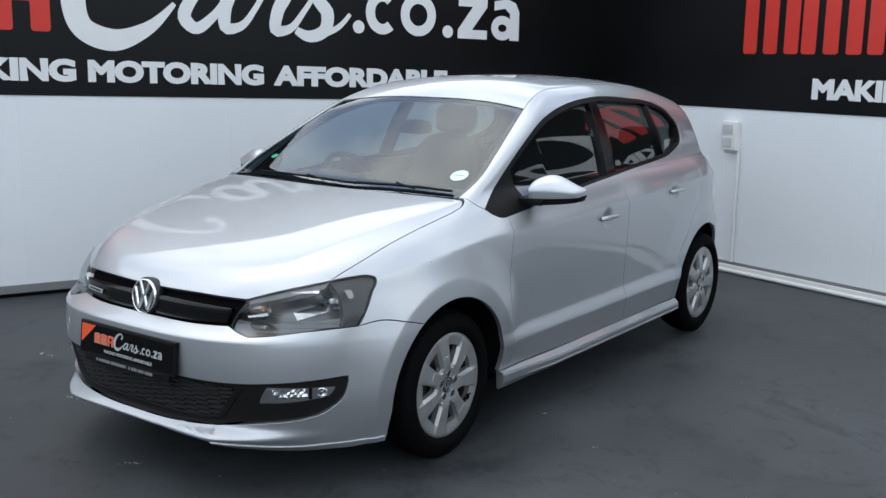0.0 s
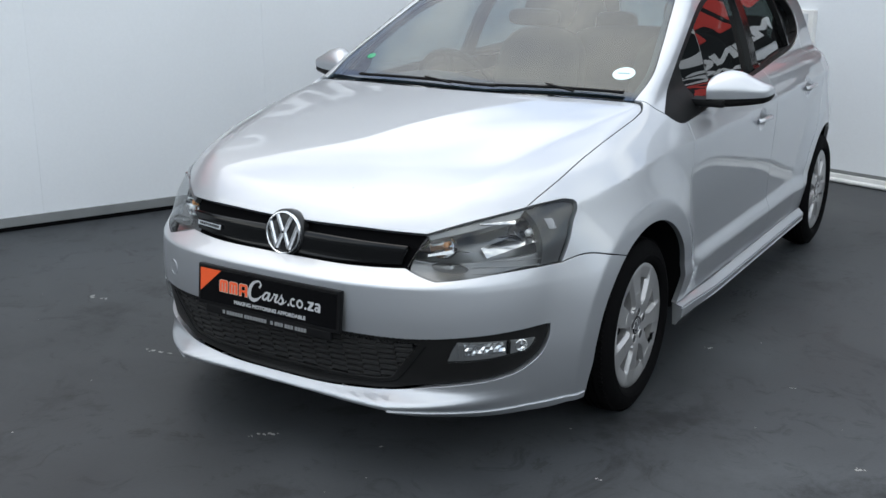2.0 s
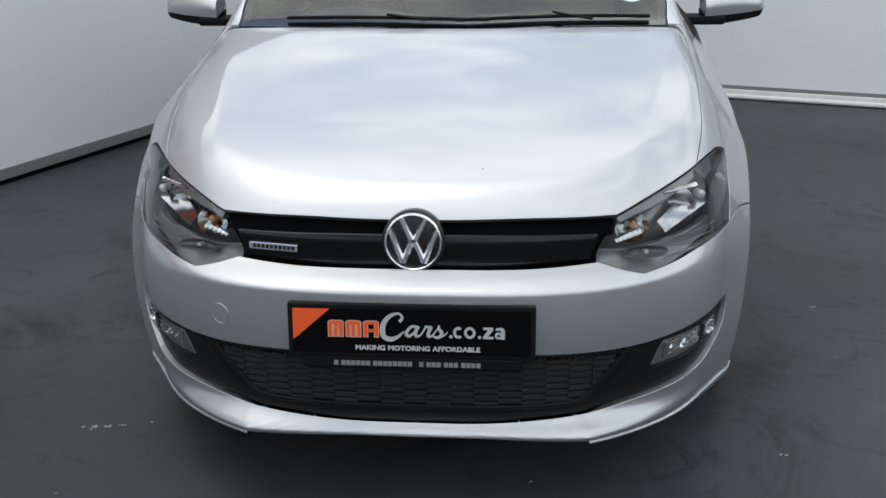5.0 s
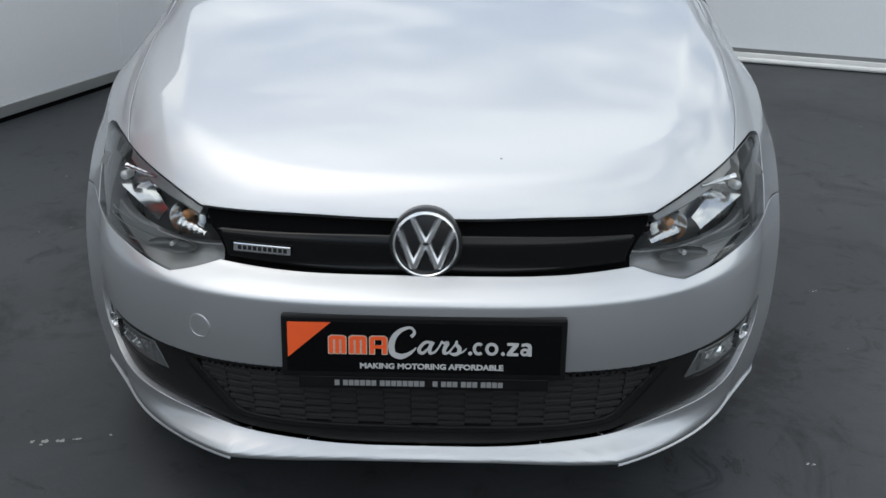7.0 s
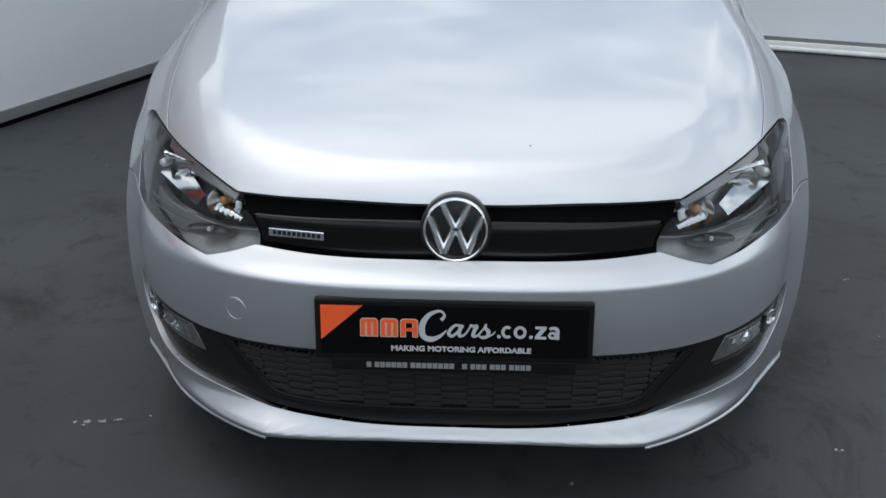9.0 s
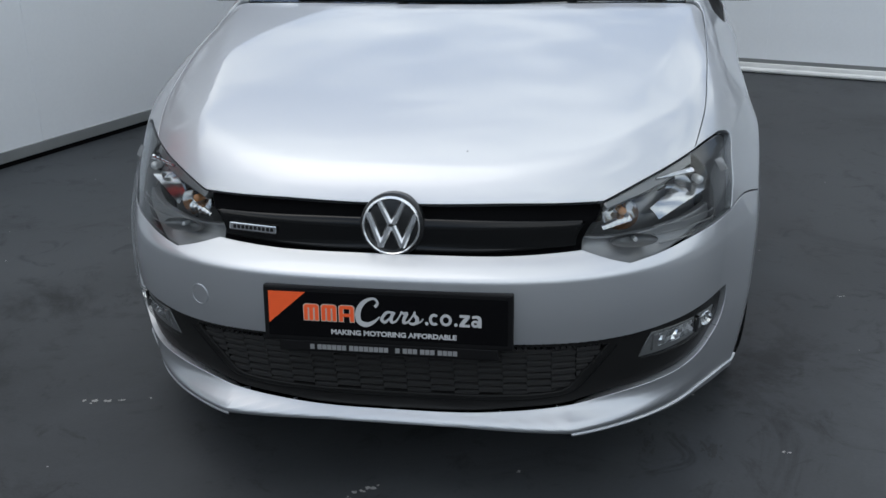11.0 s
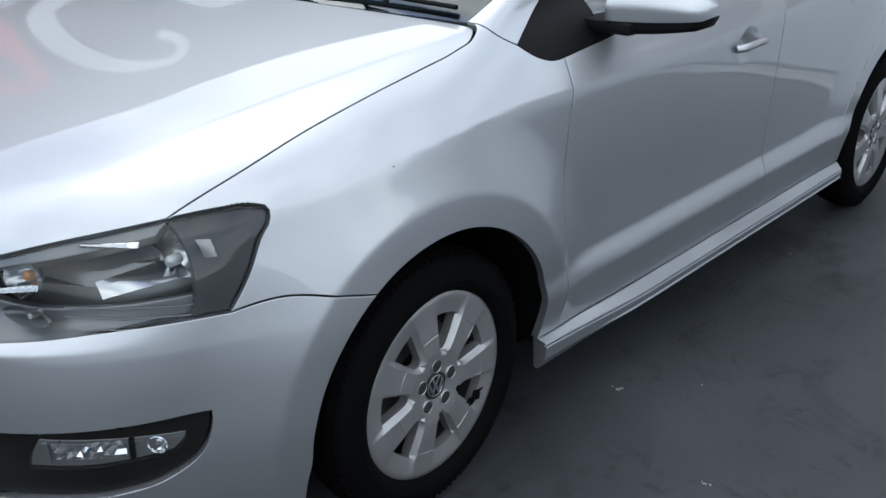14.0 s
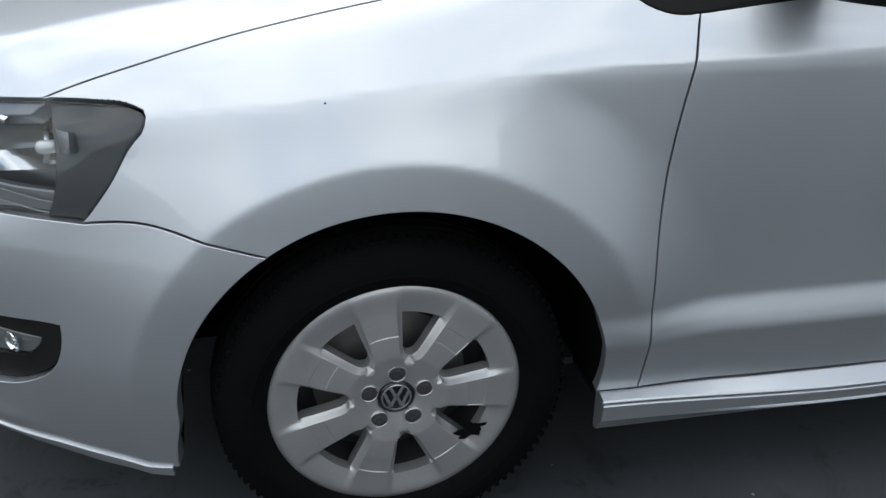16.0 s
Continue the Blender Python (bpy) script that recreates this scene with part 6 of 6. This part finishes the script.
    # ribs along the foot of the lamp
    for k in range(3):
        pts = [tuple(Vector(cast(star, np.array([pp]), np.array([ff - 1.1 * k]))[0][0] * (s, 1, 1)) - Vector((s * 0.4, -0.9, 0.1)) * 0.028) for pp, ff in ((-0.53, 5.4), (-0.46, 5.2), (-0.39, 5.0), (-0.32, 4.9))]
        round_bar("bezel_rib", pts, 0.0016, LAMP_GREY, lamp, seg=6)
shade = panel_data([e_lamp_low, edge(HL_BOT, (0.751, -0.43, 0.645)), edge((0.751, -0.43, 0.645), (0.63, -0.625, 0.638), (0.50, -0.742, 0.628), (0.415, -0.742, 0.63)), edge((0.415, -0.742, 0.63), HL_IN)], cell=(0.01, 1.0), sink=0.035, bend=0.004, depth=0.02)
for lamp, mirror in zip(headlights, (False, True)):
    sheet("lamp_bezel", shade, LAMP_GREY, lamp, "dark grey lower bezel", mirror)
brow = panel_data([rev(e_lamp_top), edge(HOOD_HL, (0.645, -0.52, 0.742)), edge((0.645, -0.52, 0.742), (0.53, -0.655, 0.708), (0.455, -0.706, 0.688)), edge((0.455, -0.706, 0.688), HOOD_FRONT)], cell=(0.01, 1.0), sink=0.012, bend=0.003, depth=0.03)
for lamp, mirror in zip(headlights, (False, True)):
    sheet("lamp_brow", brow, LAMP_GREY, lamp, "grey upper bezel", mirror)
tail_b = panel_data([e_lamp_out[:], edge(HOOD_HL, (0.672, -0.49, 0.73), (0.70, -0.49, 0.66), (0.715, -0.51, 0.606)), edge((0.715, -0.51, 0.606), HL_BOT)], cell=(0.01, 1.0), sink=0.016, bend=0.003, depth=0.03)
for lamp, mirror in zip(headlights, (False, True)):
    sheet("lamp_corner", tail_b, LAMP_DARK, lamp, "dark grey outer bezel", mirror)


# ---- mirrors, handles, wipers, glass details ----
def loft(sections, s):
    """Closed sections of (x, y, z) joined into one skin with capped ends."""
    bm = bmesh.new()
    rings = [[bm.verts.new((s * x, y, z)) for x, y, z in sec] for sec in sections]
    n = len(rings[0])
    for a, b in zip(rings, rings[1:]):
        for k in range(n):
            bm.faces.new((a[k], b[k], b[(k + 1) % n], a[(k + 1) % n]))
    bm.faces.new(rings[0])
    bm.faces.new(rings[-1])
    bmesh.ops.recalc_face_normals(bm, faces=bm.faces)
    return bm


for s in (1, -1):
    # cap: domed top over a crease, upright front below it, tapering to the outer tip
    caps, shells = [], []
    for u in np.linspace(0, 1, 21):
        x = 0.795 + 0.214 * u
        end = min(1, (u / 0.06) ** 0.5 if u < 0.06 else 1) * min(1, ((1 - u) / 0.10) ** 0.45 if u > 0.90 else 1)
        top_h = (0.030 + 0.030 * math.sin(math.pi * min(1, u * 1.15) ** 0.8)) * (1 - 0.55 * u ** 3) * (0.55 + 0.45 * end)
        out = (0.076 - 0.030 * u ** 2) * (0.35 + 0.65 * end)
        back = 0.034 * (0.5 + 0.5 * end)
        yc, crease = 0.622 + 0.052 * u, 1.001 + 0.004 * math.sin(math.pi * u)
        low = 0.967 + 0.013 * u ** 2
        if end < 0.05:
            low, top_h = 0.985, 0.006
        caps.append([(x, yc + back, low + 0.002), (x, yc + back, crease), (x, yc + back * 0.8, crease + top_h * 0.75), (x, yc + back * 0.2, crease + top_h), (x, yc - out * 0.35, crease + top_h * 0.93), (x, yc - out * 0.72, crease + top_h * 0.60),
                     (x, yc - out * 0.94, crease + top_h * 0.20), (x, yc - out, crease - 0.003), (x, yc - out * 0.985, crease - 0.012), (x, yc - out * 0.93, low)])
        deep = (0.029 - 0.010 * u ** 2) * (0.4 + 0.6 * end)
        shells.append([(x, yc + back * 0.98, low + 0.001), (x, yc - out * 0.95, low - 0.001), (x, yc - out * 0.93, low - deep * 0.6), (x, yc - out * 0.75, low - deep), (x, yc + back * 0.7, low - deep), (x, yc + back * 0.95, low - deep * 0.6)])
    cap = part("door_mirror", loft(caps, s), PAINT, car, "silver door mirror on a black arm")
    part("mirror_base", loft(shells, s), BLACK_PLASTIC, cap, "black lower mirror shell")
    bm = bmesh.new()
    box(bm, 0.735, 0.87, 0.555, 0.650, 0.9385, 0.966, bevel=0.009)
    for v in bm.verts:
        v.co.x *= s
    if s < 0:
        bmesh.ops.reverse_faces(bm, faces=bm.faces)
    part("mirror_arm", bm, BLACK_PLASTIC, cap)
    bm = bmesh.new()
    box(bm, 0.815, 0.955, 0.665, 0.671, 0.975, 1.015, bevel=0.0015)
    bmesh.ops.transform(bm, matrix=Matrix.Translation((0.80, 0.64, 0)) @ pose(0, 0, 0, 0, 0, 13.5) @ Matrix.Translation((-0.80, -0.64, 0)), verts=bm.verts)
    for v in bm.verts:
        v.co.x *= s
    part("mirror_glass", bm, CHROME, cap, smooth=False)

for doors, yc, zc in ((front_doors, 1.255, 0.812), (rear_doors, 2.045, 0.868)):
    for d, s in zip(doors, (1, -1)):
        x = on_side(yc, zc)[0]
        pts = [(s * (x + 0.004), yc - 0.080, zc - 0.002), (s * (x + 0.016), yc - 0.064, zc), (s * (x + 0.020), yc - 0.02, zc + 0.002), (s * (x + 0.020), yc + 0.03, zc + 0.003), (s * (x + 0.017), yc + 0.066, zc + 0.002), (s * (x + 0.004), yc + 0.080, zc)]
        pts = [tuple(p) for p in curve_pts(np.array(pts), 0.012)]
        round_bar("handle", pts, 0.0105, PAINT, d, label="silver pull handle")

# small dark marks on the wing and the bonnet
MARK = mat("dark_mark", (0.02, 0.02, 0.02), rough=0.7, var=0.2, scale=60)
for chart, g, a, b, r in ((star, car_g, *to_star(np.array([0.739]), np.array([-0.102]), np.array([0.775]))[0], 0.0019), (over, body_g, 0.144, -0.638, 0.0022)):
    q, n = cast(chart, np.array([a]), np.array([b]), g)
    bm = bmesh.new()
    revolve(bm, [(r, -0.0005), (r * 0.9, 0.0004), (0.0004, 0.0006)], 8, facing(Vector(q[0]), Vector(n[0])))
    part("paint_mark", bm, MARK, car, "small dark mark in the paint")

# wipers and the black cowl
bm = bmesh.new()
rows = []
for x in np.linspace(-0.665, 0.665, 41):
    y = 0.226 + 0.058 * abs(x / 0.66) ** 1.8
    z = float(hood_z(np.array([x]), np.array([y]))[0])
    rows.append([bm.verts.new((x, y + dy, z + dz)) for dy, dz in ((-0.055, -0.034), (0.0, -0.020), (0.03, -0.012), (0.065, 0.004), (0.085, 0.012))])
for a, b in zip(rows, rows[1:]):
    for k in range(4):
        bm.faces.new((a[k], b[k], b[k + 1], a[k + 1]))
part("cowl", bm, BLACK_PLASTIC, car, "black plastic cowl under the windscreen")


def screen_at(x, y, lift):
    q, n = cast(over, np.array([x]), np.array([y]))
    return tuple(q[0] + n[0] * lift)


for x0, x1 in ((-0.50, 0.12), (0.02, 0.60)):
    px = x0 + (x1 - x0) * 0.62
    bm_pts = [screen_at(x0 + (x1 - x0) * t, 0.258 + 0.045 * abs((x0 + (x1 - x0) * t)) ** 1.6 * 2.0 + 0.012 * math.sin(math.pi * t), 0.007) for t in np.linspace(0, 1, 12)]
    blade_ob = round_bar("wiper", bm_pts, 0.0055, BLACK_PLASTIC, car, seg=8, label="black wiper blade resting on the windscreen")
    arm = [screen_at(px + 0.05, 0.248 + 0.05 * abs(px), 0.010), screen_at((px + (x0 + x1) / 2) / 2, 0.262 + 0.05 * abs(px), 0.016), screen_at((x0 + x1) / 2, 0.278 + 0.05 * abs(px), 0.013)]
    round_bar("wiper_arm", arm, 0.004, BLACK_PLASTIC, blade_ob, seg=8)

# black border of the windscreen, with the licence disc and a small green sticker

def border(e, inward, name):
    d = np.gradient(e, axis=0)
    n = np.stack([-d[:, 1], d[:, 0]], -1)
    n /= np.maximum(np.linalg.norm(n, axis=1, keepdims=True), 1e-9)
    data = panel_data([e, (e + n * inward)[::-1]], chart=over, cell=(0.025, 0.02), sink=0.0065, gap=0.0, bend=0.0005, depth=0.002)
    for mirror in (False, True):
        sheet(name, data, GLOSS_BLACK, windscreen, "black glass border", mirror)


border(ws_side, 0.026, "screen_border")
border(ws_top, 0.020, "screen_border")
border(ws_low, 0.032, "screen_border")
DISC = mat("licence_disc", (0.62, 0.80, 0.78), rough=0.3, var=0.05, scale=60)
DISC_INK = mat("disc_ink", (0.16, 0.32, 0.34), rough=0.4, var=0.1, scale=60)
GREEN = mat("green_sticker", (0.02, 0.30, 0.14), rough=0.3, var=0.05, scale=60)
for name, x, y, r, mt in (("licence_disc", 0.551, 0.412, 0.040, DISC), ("green_sticker", -0.545, 0.425, 0.018, GREEN)):
    q, n = cast(over, np.array([x]), np.array([y]))
    q, n = Vector(q[0]), Vector(n[0])
    m = facing(q - n * 0.003, n)
    bm = bmesh.new()
    revolve(bm, [(r, -0.0006), (r, 0.0006), (r * 0.97, 0.0009), (0.0005, 0.0009)], 36, m)
    disc = part(name, bm, mt, windscreen, "round pale green licence disc" if mt is DISC else "small green sticker")
    if mt is DISC:
        bm = bmesh.new()
        box(bm, -0.022, 0.022, -0.003, 0.003, 0.0009, 0.0014, m=m)
        part("disc_bar", bm, DISC_INK, disc, "dark bar of writing", smooth=False)
bm = bmesh.new()
revolve(bm, [(0.022, -0.01), (0.02, 0.012), (0.010, 0.02), (0.003, 0.022)], 20, Matrix.Translation((0.0, 2.42, 1.425)))
base = part("aerial", bm, BLACK_PLASTIC, car, "short black roof aerial")

# ---- cabin ----
FABRIC = mat("seat_fabric", (0.040, 0.042, 0.047), rough=0.9, var=0.2, bump=0.3, bump_scale=500, scale=20)
DASH = mat("dashboard_grey", (0.022, 0.023, 0.025), rough=0.7, var=0.15, bump=0.2, bump_scale=500, scale=10)
LINING = mat("roof_lining", (0.26, 0.27, 0.275), rough=0.9, var=0.06, scale=10)


def blob(bm, c, r, e=0.6, m=None):
    """A cushion-like rounded block."""
    vs = bmesh.ops.create_uvsphere(bm, u_segments=20, v_segments=14, radius=1)["verts"]
    for v in vs:
        v.co = [cc + rr * math.copysign(abs(k) ** e, k) for cc, rr, k in zip(c, r, v.co)]
    if m:
        bmesh.ops.transform(bm, matrix=m, verts=vs)


def seat(x, y):
    bm = bmesh.new()
    blob(bm, (x, y, 0.50), (0.25, 0.26, 0.10))
    thing = part("front_seat", bm, FABRIC, car, "dark fabric front seat")
    bm = bmesh.new()
    blob(bm, (0, 0, 0.30), (0.24, 0.075, 0.33), m=Matrix.Translation((x, y + 0.24, 0.52)) @ pose(0, 0, 0, -18, 0, 0))
    part("backrest", bm, FABRIC, thing)
    bm = bmesh.new()
    blob(bm, (0, 0, 0.72), (0.13, 0.05, 0.085), m=Matrix.Translation((x, y + 0.24, 0.52)) @ pose(0, 0, 0, -18, 0, 0))
    part("headrest", bm, FABRIC, thing)
    for k in (-0.05, 0.05):
        round_bar("headrest_post", [(x + k, y + 0.43, 1.08), (x + k, y + 0.445, 1.13), (x + k, y + 0.46, 1.19)], 0.006, CHROME, thing, seg=8)


seat(0.36, 1.22)
seat(-0.36, 1.22)
bm = bmesh.new()
blob(bm, (0, 2.05, 0.52), (0.62, 0.26, 0.11), e=0.4)
bench = part("rear_bench", bm, FABRIC, car, "dark fabric rear bench")
bm = bmesh.new()
blob(bm, (0, 0, 0.28), (0.62, 0.08, 0.32), e=0.4, m=Matrix.Translation((0, 2.30, 0.52)) @ pose(0, 0, 0, -20, 0, 0))
part("backrest", bm, FABRIC, bench)
for x in (-0.36, 0.36):
    bm = bmesh.new()
    blob(bm, (x, 2.55, 1.10), (0.12, 0.05, 0.065))
    part("headrest", bm, FABRIC, bench)
bm = bmesh.new()
prof = [(0.30, 0.935), (0.42, 0.975), (0.56, 0.985), (0.66, 0.975), (0.72, 0.93), (0.74, 0.84), (0.73, 0.70), (0.72, 0.55), (0.30, 0.55)]
rows = []
for x in np.linspace(-0.66, 0.66, 31):
    hump = 0.035 * math.exp(-((x + 0.36) / 0.17) ** 2)
    squeeze = 1 - 0.25 * max(0, abs(x) - 0.45) / 0.21
    rows.append([bm.verts.new((x, 0.30 + (y - 0.30) * squeeze + 0.05 * (x / 0.66) ** 2, z + (hump if 0.5 < y < 0.73 and z > 0.9 else 0) - 0.02)) for y, z in prof])
for a, b in zip(rows, rows[1:]):
    for k in range(len(prof)):
        bm.faces.new((a[k], b[k], b[(k + 1) % len(prof)], a[(k + 1) % len(prof)]))
bm.faces.new(rows[0])
bm.faces.new(rows[-1][::-1])
part("dashboard", bm, DASH, car, "dark grey dashboard")
bm = bmesh.new()
tor = [(0.182 + 0.015 * math.cos(t), 0.015 * math.sin(t)) for t in np.linspace(0, 2 * math.pi, 11)]
mm = Matrix.Translation((-0.36, 0.80, 0.90)) @ pose(0, 0, 0, -64, 0, 0)
revolve(bm, tor, 40, mm)
blob(bm, (0, 0, -0.015), (0.065, 0.055, 0.025), m=mm)
for a in (0, 180, 270):
    box(bm, 0.04, 0.175, -0.016, 0.016, -0.018, -0.004, bevel=0.004, m=mm @ pose(0, 0, 0, 0, 0, a))
part("steering_wheel", bm, BLACK_PLASTIC, car, "black three-spoke steering wheel")
bm = bmesh.new()
blob(bm, (0.0, 0.80, 1.215), (0.115, 0.018, 0.034), e=0.5)
part("rear_view_mirror", bm, BLACK_PLASTIC, car, "black rear-view mirror on the windscreen")
lining_half = [e for e in roof_half]
sheet("roof_lining", panel_data([*lining_half, edge_top((0.0, 2.70), (0.0, 0.965))], chart=over, cell=(0.06, 0.06), sink=0.03, bend=0.001, depth=0.005, half=True), LINING, car, "pale grey roof lining")
for s in (1, -1):
    bm = bmesh.new()
    box(bm, 0.70, 0.74, 0.42, 2.42, 0.24, 0.90)
    for v in bm.verts:
        v.co.x = s * (v.co.x - 0.03 * (v.co.z > 0.5))
    part("door_lining", bm, DASH, car, smooth=False)
bm = bmesh.new()
box(bm, -0.70, 0.70, 0.30, 2.9, 0.245, 0.26)
part("cabin_floor", bm, DASH, car, smooth=False)
bm = bmesh.new()
box(bm, -0.62, 0.62, 2.60, 2.92, 0.80, 0.83)
part("parcel_shelf", bm, DASH, car, smooth=False)
